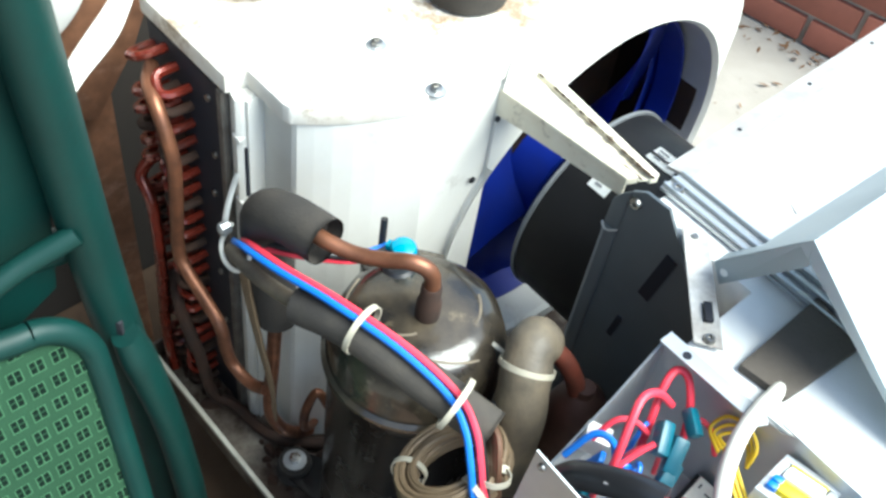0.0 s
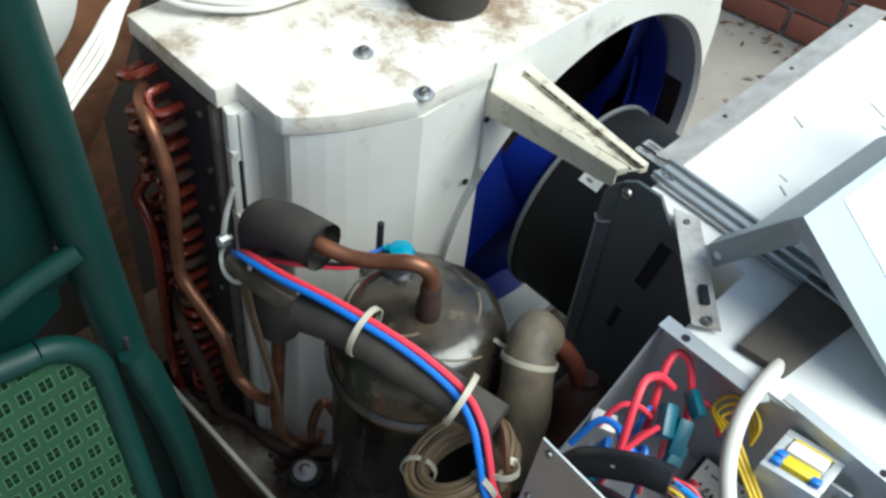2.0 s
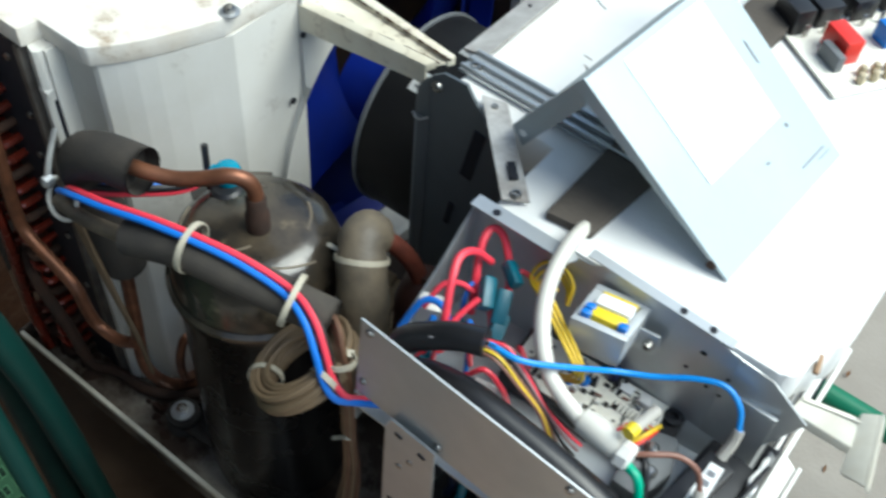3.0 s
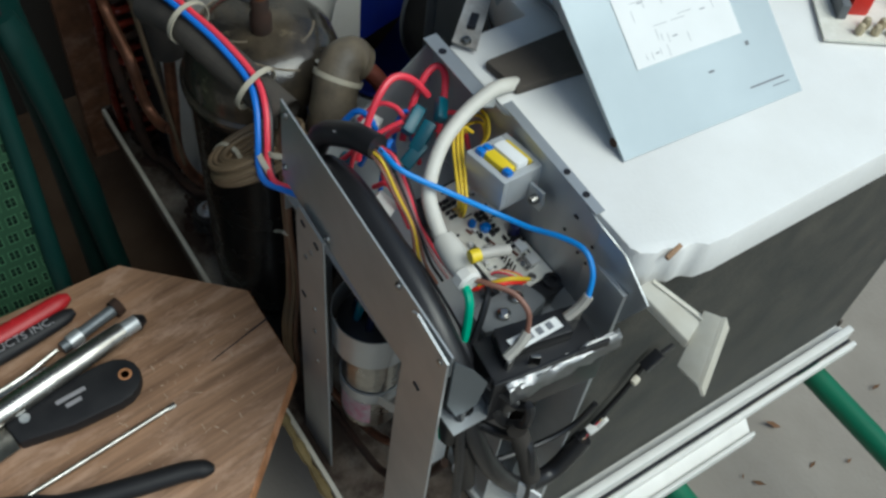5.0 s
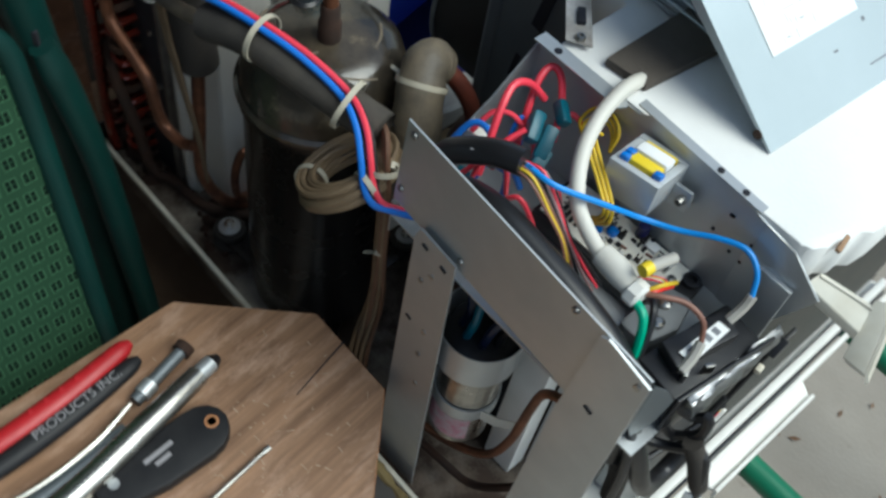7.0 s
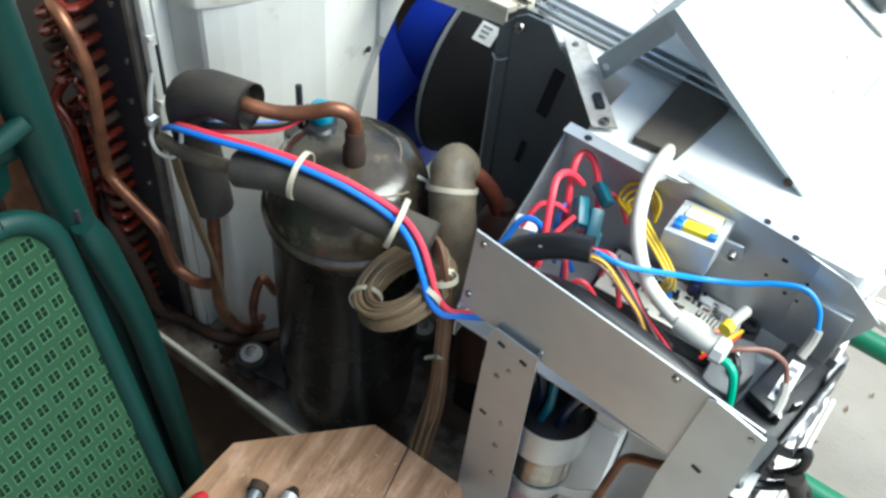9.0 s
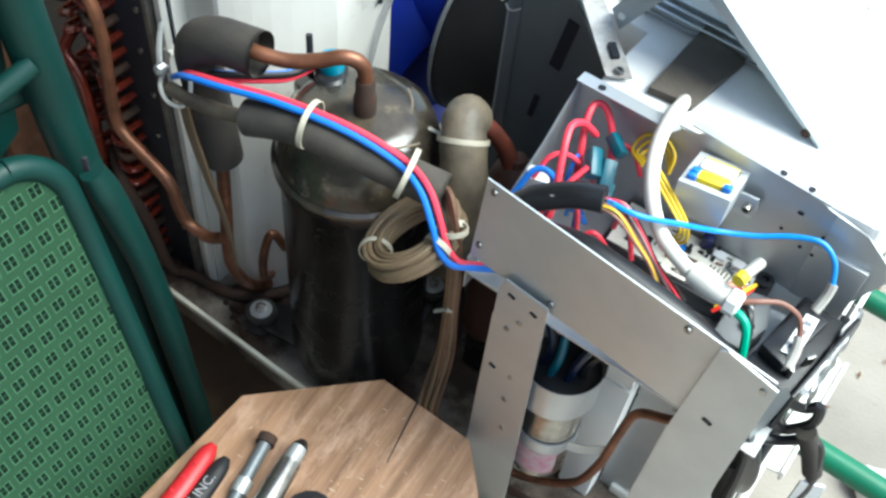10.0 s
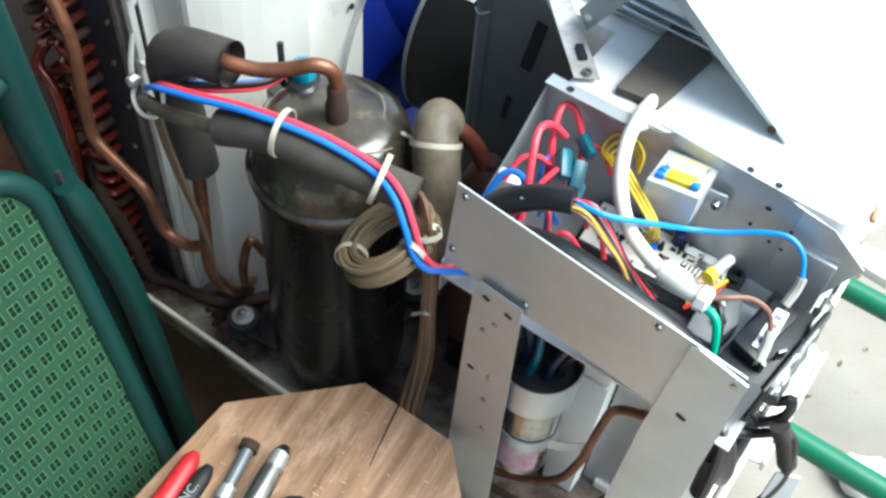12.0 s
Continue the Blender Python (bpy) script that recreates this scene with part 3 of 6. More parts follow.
# ---- blower housing ----
FOAMZ = 0.740
blower = thing("blower_housing", "white foam blower housing with a dark grey side plate", "blower housing", (-0.1, 0.78, 0.24))
plate = part("side_plate", slab([(-0.306, 0.578, 0.238), (-0.306, 0.578, 0.750), (-0.294, 0.578, 0.759), (-0.270, 0.578, 0.760), (-0.190, 0.578, 0.655), (-0.190, 0.578, 0.238)], (0, 0.003, 0)), DARKSTEEL, blower, "dark grey coated sheet-metal side plate")
FOLD = [(-0.320, 0.604), (-0.3235, 0.588), (-0.322, 0.579), (-0.317, 0.5745), (-0.311, 0.5745), (-0.3065, 0.5772), (-0.3065, 0.5812), (-0.312, 0.579), (-0.317, 0.579), (-0.3195, 0.588), (-0.317, 0.604)]
part("folded_edge", slab([(x, y, 0.238) for x, y in FOLD], (0, 0, 0.462)), DARKSTEEL, blower)
part("folded_tip", slab([(-0.3215, 0.5775, 0.7005), (-0.3065, 0.5775, 0.7005), (-0.3065, 0.5775, 0.749), (-0.314, 0.5775, 0.741), (-0.3205, 0.5775, 0.730)], (0, 0.003, 0), 0.0008), DARKSTEEL, blower)
part("fold_notch", tube([(-0.3225, 0.5765, 0.701), (-0.318, 0.5735, 0.699), (-0.312, 0.5735, 0.700), (-0.306, 0.5765, 0.704)], 0.0009, 5, 3), STEEL, blower, "bright torn fold edge")
part("side_slot", box((-0.256, 0.5772, 0.688), (0.012, 0.0016, 0.060), (0, 10, 0), 0), FIN_SHADE, blower, "dark punched slot")
part("side_slot", box((-0.275, 0.5772, 0.60), (0.006, 0.0016, 0.030), (0, 8, 0), 0), FIN_SHADE, blower, "dark punched slot")
screw(blower, (-0.298, 0.577, 0.744), "Y", 0.0055, -0.004)
part("foam_top", slab([(-0.293, 0.584, FOAMZ), (-0.185, 0.584, FOAMZ), (-0.185, 0.503, FOAMZ), (0.056, 0.503, FOAMZ), (0.064, 0.507, FOAMZ), (0.070, 0.518, FOAMZ), (0.069, 0.527, FOAMZ), (0.077, 0.536, FOAMZ), (0.076, 0.548, FOAMZ), (0.083, 0.557, FOAMZ), (0.085, 0.575, FOAMZ), (0.087, 0.99, FOAMZ), (-0.293, 0.99, FOAMZ)], (0, 0, -0.045), 0.005), FOAM, blower, "white expanded foam cover")
part("foil_edge", slab([(-0.312, 0.632, FOAMZ + 0.004), (-0.288, 0.632, FOAMZ + 0.009), (-0.288, 0.99, FOAMZ + 0.009), (-0.314, 0.99, FOAMZ + 0.004)], (0, 0, -0.003)), material("dirty_foil_edge", (0.34, 0.32, 0.30), 0.6, 0.2, dark=(0.50, 0.49, 0.47), scale=60, amount=0.9, bump=0.3), blower, "dirty grey sealing strip")
for k in range(3):
    part("strip_hole", lathe((-0.302, 0.72 + 0.11 * k, FOAMZ + 0.0062), [(0.002, 0), (0.002, 0.0006)], "Z", 8), FIN_SHADE, blower)
for k in range(12):
    x, y = rng.uniform(-0.262, -0.10), rng.uniform(0.66, 0.86)
    w = rng.uniform(0.008, 0.022)
    part("foam_scuff", box((x, y, FOAMZ + 0.0004), (w, rng.uniform(0.0008, 0.0016), 0.0006), (0, 0, rng.uniform(-35, -5)), 0), bpy.data.materials["dirty_foil_edge"], blower, "grey scuff in the foam")
part("foam_body", span(-0.290, 0.028, 0.59, 0.985, 0.238, 0.694, 0.002), PLASTIC, blower)
part("torn_edge", box((0.0735, 0.531, FOAMZ - 0.003), (0.004, 0.016, 0.004), (10, 20, 15), 0.001), material("torn_brown_foam", (0.35, 0.22, 0.13), 0.9), blower, "torn brown patch")

rail = thing("mounting_rail", "bright ribbed steel rail lying across the foam", "rail", (-0.2, 0.615, FOAMZ))
part("web", slab([(-0.298, 0.606, 0.746), (-0.298, 0.634, 0.746), (-0.06, 0.628, 0.746), (-0.06, 0.600, 0.746)], (0, 0, -0.003)), STEEL, rail)
for dy in (0.002, 0.013, 0.025):
    part("rib", slab([(-0.298, 0.606 + dy, 0.750), (-0.298, 0.609 + dy, 0.750), (-0.06, 0.603 + dy, 0.750), (-0.06, 0.600 + dy, 0.750)], (0, 0, -0.004), 0.0006), STEEL, rail)
screw(rail, (-0.287, 0.614, 0.7465), "Z", 0.006, 0.004)
tab = thing("steel_tab", "bent bright steel tab screwed beside the foam", "bracket", (-0.2, 0.53, FOAMZ))
part("strap", slab([(-0.262, 0.590, 0.747), (-0.240, 0.596, 0.747), (-0.162, 0.516, 0.747), (-0.180, 0.504, 0.747)], (0, 0, -0.0015)), material("scuffed_white_steel", (0.62, 0.60, 0.56), 0.5, 0.3, dark=(0.22, 0.19, 0.17), scale=40, amount=0.8), tab)
part("bend", box((-0.190, 0.532, 0.7495), (0.018, 0.007, 0.004), (0, 0, -46)), FIN_SHADE, tab, "dark bend")
screw(tab, (-0.174, 0.514, 0.747), "Z", 0.0045, 0.004)
screw(tab, (-0.245, 0.585, 0.747), "Z", 0.003, 0.002)

pad = thing("foam_pad", "dark grey-brown sponge pad lying on white foam", "foam pad", (-0.125, 0.56, FOAMZ))
part("sponge", slab([(-0.147, 0.514, FOAMZ), (-0.108, 0.519, FOAMZ), (-0.100, 0.60, FOAMZ), (-0.148, 0.618, FOAMZ)], (0, 0, 0.009), 0.003), material("brown_sponge", (0.095, 0.080, 0.066), 0.9, dark=(0.055, 0.046, 0.038), scale=25, fine=300, bump=0.6), pad)

part("frayed_edge", slab([(-0.149, 0.612, FOAMZ + 0.0002), (-0.101, 0.596, FOAMZ + 0.0002), (-0.100, 0.603, FOAMZ + 0.0002), (-0.149, 0.622, FOAMZ + 0.0002)], (0, 0, 0.006), 0.0015), bpy.data.materials["brown_sponge"], pad, "frayed sponge edge")

# ---- evaporator and tray ----
evap = thing("evaporator", "dark dusty finned evaporator face", "evaporator", (0.05, 0.74, 0.265))
part("fin_face", span(0.032, 0.070, 0.502, 0.985, 0.266, 0.694, 0.002), EVAP, evap)
part("end_plate", span(0.026, 0.071, 0.497, 0.5015, 0.262, 0.70, 0.001), STEEL, evap, "galvanised evaporator end plate")
tray = thing("drip_tray", "white plastic drip tray with an outer lip", "tray", (0.05, 0.74, 0.24))
part("floor", span(-0.03, 0.088, 0.46, 1.0, 0.2365, 0.252, 0.003), WHITEPLASTIC, tray)
part("lip", span(0.078, 0.088, 0.46, 1.0, 0.2525, 0.268, 0.003), WHITEPLASTIC, tray)
# Thin dark strip marks the groove outside the lip.
part("groove", span(0.0885, 0.0915, 0.46, 1.0, 0.242, 0.247, 0.001), FIN_SHADE, tray, "dark groove strip")
part("outer_ledge", slab([(0.0885, 0.60, 0.236), (0.118, 0.610, 0.228), (0.118, 0.80, 0.228), (0.0885, 0.812, 0.236)], (0, 0, 0.006), 0.001), WHITEPLASTIC, tray)
part("ledge_rim", span(0.1185, 0.123, 0.608, 0.802, 0.222, 0.240, 0.001), WHITEPLASTIC, tray)
part("outer_bar", span(0.0945, 0.101, 0.46, 1.0, 0.236, 0.252, 0.002), WHITEPLASTIC, tray)

arm = thing("support_arm", "aged white plastic support arm with a flared end", "bracket", (0.09, 0.52, 0.68))
PADDLE_A, PADDLE_B, PADDLE_C, PADDLE_D = Vector((0.114, 0.534, 0.712)), Vector((0.126, 0.542, 0.712)), Vector((0.145, 0.523, 0.655)), Vector((0.125, 0.516, 0.662))
part("beam", slab([(0.074, 0.503, 0.712), (0.076, 0.517, 0.716), (0.116, 0.535, 0.705), (0.122, 0.520, 0.690)], (0, 0, -0.010), 0.001), AGEDWHITE, arm)
part("beam_rib", slab([(0.076, 0.517, 0.716), (0.116, 0.535, 0.705), (0.116, 0.535, 0.685), (0.076, 0.517, 0.697)], (0.002, -0.003, 0)), AGEDWHITE, arm)
part("paddle", slab([PADDLE_A, PADDLE_B, PADDLE_C, PADDLE_D], (0.004, 0.006, -0.009), 0.0015), AGEDWHITE, arm)
part("paddle_edge", slab([PADDLE_B, PADDLE_C, PADDLE_C + Vector((0.004, 0.004, -0.012)), PADDLE_B + Vector((0.004, 0.004, -0.012))], (0.002, 0.002, 0.0003)), AGEDWHITE, arm)

# ---- control box ----
ctl = thing("control_box", "open galvanised control box full of wiring", "control box", (-0.07, 0.42, 0.24))
part("front_panel", slab([(-0.189, 0.351, 0.745), (-0.194, 0.351, 0.650), (-0.002, 0.351, 0.626), (0.012, 0.351, 0.626), (0.057, 0.351, 0.690), (0.057, 0.351, 0.716)], (0, 0.0015, 0)), STEEL, ctl, "bare galvanised front panel")
BX = slab([(-0.196, 0.499, 0.60), (-0.196, 0.499, 0.742), (-0.095, 0.499, 0.742), (-0.085, 0.499, 0.748), (0.00, 0.499, 0.745), (0.030, 0.499, 0.739), (0.030, 0.499, 0.60)], (0, -0.0015, 0))
part("bent_corner", slab([(0.0302, 0.499, 0.739), (0.0302, 0.499, 0.625), (0.066, 0.503, 0.646), (0.0885, 0.506, 0.704), (0.056, 0.503, 0.731)], (0, -0.0015, 0.0)), STEEL, ctl, "bent dented sheet corner")
part("rear_panel", BX, STEEL, ctl, "dented galvanised rear panel")
part("rear_flange", slab([(-0.197, 0.500, 0.7425), (-0.110, 0.500, 0.7425), (-0.104, 0.494, 0.7425), (-0.108, 0.487, 0.7425), (-0.197, 0.487, 0.7425)], (0, 0, 0.0015)), STEEL, ctl, "bright folded flange")
part("rear_strip", slab([(-0.098, 0.4975, 0.749), (0.022, 0.4975, 0.743), (0.022, 0.506, 0.743), (-0.098, 0.506, 0.749)], (0, 0, 0.0015)), STEEL, ctl, "bright folded strip")
part("left_panel", slab([(-0.1975, 0.499, 0.60), (-0.1975, 0.499, 0.742), (-0.1975, 0.45, 0.70), (-0.1975, 0.353, 0.640), (-0.1975, 0.353, 0.60)], (0.0015, 0, 0)), STEEL, ctl)
part("floor_plate", span(-0.196, 0.072, 0.353, 0.498, 0.620, 0.622, 0), STEEL, ctl)
part("rear_step", slab([(-0.05, 0.480, 0.6225), (0.066, 0.492, 0.6225), (0.066, 0.498, 0.64), (-0.05, 0.498, 0.64)], (0, 0, 0.001)), STEEL, ctl)
part("left_post", slab([(-0.162, 0.345, 0.238), (-0.160, 0.345, 0.640), (-0.155, 0.345, 0.655), (-0.114, 0.345, 0.650), (-0.104, 0.345, 0.238)], (0, 0.002, 0)), STEEL, ctl, "galvanised upright with punched holes")
part("post_side", slab([(-0.164, 0.347, 0.238), (-0.162, 0.347, 0.60), (-0.172, 0.385, 0.575), (-0.172, 0.385, 0.238)], (0.0015, 0, 0)), STEEL, ctl)
part("right_post", slab([(0.000, 0.345, 0.238), (0.006, 0.345, 0.60), (0.014, 0.345, 0.722), (0.020, 0.345, 0.726), (0.060, 0.345, 0.716), (0.060, 0.345, 0.238)], (0, 0.002, 0)), STEEL, ctl, "galvanised upright bracket")
part("bent_tab", slab([(0.058, 0.3525, 0.712), (0.064, 0.366, 0.698), (0.068, 0.378, 0.676), (0.066, 0.374, 0.645), (0.061, 0.362, 0.625), (0.058, 0.3525, 0.65)], (0.0015, 0, 0)), DARKSTEEL, ctl, "bent galvanised tab")
for x, z in ((-0.147, 0.640), (-0.125, 0.634), (-0.151, 0.53)):
    part("punched_hole", box((x, 0.3446, z), (0.007, 0.0012, 0.003), (0, 20, 0), 0), FIN_SHADE, ctl)
part("punched_hole", box((0.030, 0.3446, 0.64), (0.008, 0.0012, 0.003), (0, 20, 0), 0), FIN_SHADE, ctl)
for x, z in ((-0.135, 0.612), (-0.145, 0.595), (-0.131, 0.53), (-0.132, 0.49), (-0.128, 0.44), (0.052, 0.708)):
    part("rivet", lathe((x, 0.345, z), [(0.0028, 0.0005), (0.0028, -0.0012), (0.001, -0.0016)], "Y", 8), CHROME, ctl)
for x, z in ((-0.181, 0.735), (-0.187, 0.668), (-0.012, 0.716), (-0.115, 0.652)):
    screw(ctl, (x, 0.351, z), "Y", 0.0032, -0.0022)
part("punched_hole", lathe((-0.176, 0.4925, 0.7441), [(0.0035, 0), (0.0035, 0.0004)], "Z", 10), FIN_SHADE, ctl)
for x in (-0.02, 0.004):
    part("punched_hole", lathe((x, 0.502, 0.7475 - 0.05 * (x + 0.06) + 0.0012), [(0.0028, -0.001), (0.0028, 0.0008)], "Z", 10), FIN_SHADE, ctl)
for k in range(7):
    part("punched_hole", lathe((rng.uniform(-0.005, 0.035), 0.4972, rng.uniform(0.69, 0.725)), [(0.0016, 0), (0.0016, -0.0006)], "Y", 8), FIN_SHADE, ctl)
bm = bmesh.new()
n1, n2 = 22, 8
grid = []
for i in range(n1):
    row = []
    for j in range(n2):
        u, v = i / (n1 - 1), j / (n2 - 1)
        row.append(bm.verts.new((0.074 + 0.004 * u + (0.010 - 0.002 * u) * v + 0.002 * noise.noise(Vector((u * 9, v * 5, 1))), 0.392 + 0.104 * u, 0.667 - 0.003 * v - 0.012 * v ** 5 + 0.0034 * noise.noise(Vector((u * 11, v * 4, 3))))))
    grid.append(row)
for a, b in zip(grid, grid[1:]):
    for j in range(n2 - 1):
        bm.faces.new((a[j], a[j + 1], b[j + 1], b[j]))
bmesh.ops.solidify(bm, geom=bm.faces[:], thickness=0.0006)
part("foil_tape", bm, FOIL, ctl, "crumpled aluminium foil tape")

# circuit board
board = thing("circuit_board", "cream circuit board crowded with small components", "circuit board", (-0.04, 0.475, 0.623))
P0, PU, PV = Vector((-0.118, 0.4430, 0.642)), Vector((0.121, 0.0050, 0)), Vector((-0.004, 0.049, 0))
part("board", slab([P0, P0 + PU, P0 + PU + PV, P0 + PV], (0, 0, 0.002)), PCB, board)
part("carrier", slab([P0 + Vector((-0.004, -0.004, -0.018)), P0 + PU * 1.10 + Vector((0.003, -0.004, -0.018)), P0 + PU * 1.10 + PV + Vector((0.003, 0.002, -0.018)), P0 + PV + Vector((-0.004, 0.002, -0.018))], (0, 0, 0.0175), 0.001), BLACKPLASTIC, board, "black plastic carrier")
part("carrier_boss", lathe(P0 + PU * 1.055 + PV * 0.86 + Vector((0, 0, -0.002)), [(0.0075, 0), (0.0075, 0.006), (0.004, 0.0065), (0.003, 0.003)], "Z", 16), BLACKPLASTIC, board, "black screw boss")


def on_pcb(u, v, h=0.002):
    return P0 + PU * u + PV * v + Vector((0, 0, h))


SILK = material("dark_solder_print", (0.05, 0.055, 0.05), 0.6, dark=(0.16, 0.15, 0.12), scale=90)
for k in range(34):
    u, v = rng.uniform(0.03, 0.93), rng.uniform(0.05, 0.90)
    du, dv = rng.choice([(0.012, rng.uniform(0.06, 0.2)), (rng.uniform(0.03, 0.09), 0.03), (0.02, 0.05)])
    part("print_mark", slab([on_pcb(u, v), on_pcb(min(u + du, 0.98), v), on_pcb(min(u + du, 0.98), min(v + dv, 0.97)), on_pcb(u, min(v + dv, 0.97))], (0, 0, 0.0003)), SILK, board, "", False)
for u0, v0, nu, nv, m in ((0.34, 0.60, 5, 2, BLACKPLASTIC), (0.52, 0.12, 6, 1, WHITEPLASTIC), (0.60, 0.72, 3, 3, BLACKPLASTIC), (0.12, 0.20, 4, 3, BLACKPLASTIC), (0.80, 0.64, 3, 2, INK)):
    for i in range(nu):
        for j in range(nv):
            s0 = (rng.uniform(0.003, 0.0055), rng.uniform(0.002, 0.004), rng.uniform(0.002, 0.005))
            part("component", box(on_pcb(u0 + 0.045 * i, v0 + 0.11 * j, 0.002 + s0[2] / 2), s0, (0, 0, 2 + 90 * rng.randint(0, 1)), 0.0004), m if rng.random() < 0.8 else CHROME, board)
for k in range(6):
    part("component", box(on_pcb(0.44 + 0.055 * k, 0.34 + 0.05 * (k % 3), 0.004), (0.004, 0.0025, 0.004), (0, 0, 2), 0.0004), BLACKPLASTIC if k % 3 else WHITEPLASTIC, board)
for k in range(3):
    part("resistor", tube([on_pcb(0.40 + 0.16 * k, 0.26 + 0.20 * k, 0.004), on_pcb(0.45 + 0.16 * k, 0.28 + 0.20 * k, 0.004)], 0.0011, 6, 1), BROWNWIRE, board)
part("white_connector", box(on_pcb(0.86, 0.80, 0.005), (0.010, 0.009, 0.008), (0, 0, 2), 0.0008), WHITEPLASTIC, board, "white plug socket")
part("pale_chip", box(on_pcb(0.72, 0.84, 0.004), (0.011, 0.008, 0.004), (0, 0, 2), 0.0006), PAPER, board, "pale square chip")
for c, r, h in (((0.46, 0.56), 0.0050, 0.006), ((0.38, 0.42), 0.0038, 0.006)):
    part("blue_capacitor", lathe(on_pcb(*c), [(r * 0.9, 0), (r, h * 0.6), (r * 0.6, h)], "Z", 12), BLUEPLASTIC, board, "blue disc capacitor")
part("dark_capacitor", lathe(on_pcb(0.60, 0.92), [(0.0050, 0), (0.0050, 0.013), (0.004, 0.0135)], "Z", 14), material("navy_sleeve", (0.012, 0.014, 0.09), 0.4), board, "navy electrolytic capacitor")
for k in range(6):
    part("pin", box(on_pcb(0.70 + 0.030 * k, 0.42, 0.0075), (0.0010, 0.0010, 0.011), (0, 8, 0), 0), RUST_SHADE, board)
for k, m in enumerate((RED, WHITEWIRE, YELLOW, RED)):
    part("ribbon_lead", tube([on_pcb(0.98, 0.34 + 0.03 * k, 0.006), on_pcb(0.93, 0.26 + 0.03 * k, 0.013), on_pcb(0.84, 0.12 + 0.02 * k, 0.012), on_pcb(0.80, 0.02, 0.008)], 0.0011, 6, 4), m, board)
part("board_screw", lathe(on_pcb(0.955, 0.62), [(0.0036, 0), (0.0036, 0.0015), (0.002, 0.0022)], "Z", 10), CHROME, board)
crimp = thing("crimp_sleeve", "yellow-ended clear crimp sleeve beside the white collar", "connector", (0.0, 0.41, 0.727))
part("sleeve", tube([(-0.002, 0.412, 0.724), (0.0, 0.424, 0.722), (0.002, 0.437, 0.718)], 0.0045, 10, 3), CLEARSLEEVE, crimp)
part("yellow_end", tube([(-0.003, 0.405, 0.7245), (-0.002, 0.413, 0.724)], 0.0052, 10, 1), YELLOWTAPE, crimp, "yellow plastic end")

# transformer
PALESTEEL = material("pale_zinc_plate", (0.55, 0.57, 0.58), 0.45, 0.35, dark=(0.44, 0.46, 0.47), scale=30, amount=0.6, bump=0.04)
tr = thing("transformer", "small steel transformer with a yellow-wrapped coil", "transformer", (-0.075, 0.478, 0.66))
TO, TU, TV = Vector((-0.082, 0.4535, 0.735)), Vector((0.0415, 0.0075, 0)), Vector((-0.001, 0.0395, 0))
TZD = Vector((0, 0, -0.032))


def on_frame(u, v, dz=0.0):
    return TO + TU * u + TV * v + Vector((0, 0, dz))


part("frame", slab([on_frame(0.02, 0.02, -0.003), on_frame(0.98, 0.02, -0.003), on_frame(0.98, 0.98, -0.003), on_frame(0.02, 0.98, -0.003)], TZD, 0.001), PALESTEEL, tr)
for uv in (((0, 0), (1, 0), (1, 0.14), (0, 0.14)), ((0, 0.86), (1, 0.86), (1, 1), (0, 1)), ((0, 0.14), (0.15, 0.14), (0.15, 0.86), (0, 0.86)), ((0.85, 0.14), (1, 0.14), (1, 0.86), (0.85, 0.86))):
    part("frame_rim", slab([on_frame(u, v) for u, v in uv], (0, 0, -0.030), 0.0008), PALESTEEL, tr)
for v, w, m, top, nm in ((0.32, 0.26, YELLOWTAPE, 0.003, "yellow_wrap"), (0.60, 0.30, PAPER, 0.005, "white_wrap"), (0.80, 0.10, YELLOWTAPE, 0.003, "yellow_wrap")):
    part(nm, slab([on_frame(0.17, v - w / 2, -0.010), on_frame(0.83, v - w / 2, -0.010), on_frame(0.83, v + w / 2, -0.010), on_frame(0.17, v + w / 2, -0.010)], (0, 0, 0.010 + top), 0.0028), m, tr)
for u, v in ((0.17, 0.20), (0.83, 0.22), (0.17, 0.36)):
    part("bobbin_corner", slab([on_frame(u - 0.09, v - 0.07, -0.006), on_frame(u + 0.09, v - 0.07, -0.006), on_frame(u + 0.09, v + 0.08, -0.006), on_frame(u - 0.09, v + 0.08, -0.006)], (0, 0, 0.0105), 0.002), BLUEPLASTIC, tr, "blue bobbin corner")
part("mounting_ear", slab([(-0.041, 0.487, 0.700), (-0.026, 0.489, 0.700), (-0.024, 0.489, 0.708), (-0.026, 0.489, 0.722), (-0.041, 0.487, 0.722)], (0, 0.003, 0), 0.001), STEEL, tr)
screw(tr, (-0.031, 0.488, 0.712), "Y", 0.004, -0.006)

# terminal block at the open end
term = thing("terminal_block", "black moulded relay block with spade terminals", "relay", (0.05, 0.435, 0.622))
TQ = Matrix.Translation((0.054, 0.436, 0)) @ pose(0, 0, 0, 0, 0, -7)


def tq(x, y, z):
    return TQ @ Vector((x, y, z))


part("base", slab([tq(-0.020, -0.046, 0.623), tq(0.020, -0.046, 0.623), tq(0.020, 0.046, 0.623), tq(-0.020, 0.046, 0.623)], (0, 0, 0.038), 0.003), BLACKPLASTIC, term)
part("upper", slab([tq(-0.018, -0.030, 0.6615), tq(0.004, -0.034, 0.6615), tq(0.008, 0.026, 0.6615), tq(-0.014, 0.030, 0.6615)], (0, 0, 0.012), 0.002), BLACKPLASTIC, term)
part("paper_tag", slab([tq(-0.004, -0.026, 0.675), tq(0.008, -0.024, 0.675), tq(0.002, 0.020, 0.675), tq(-0.008, 0.018, 0.675)], (0, 0, 0.0004)), PAPER, term, "white printed tag")
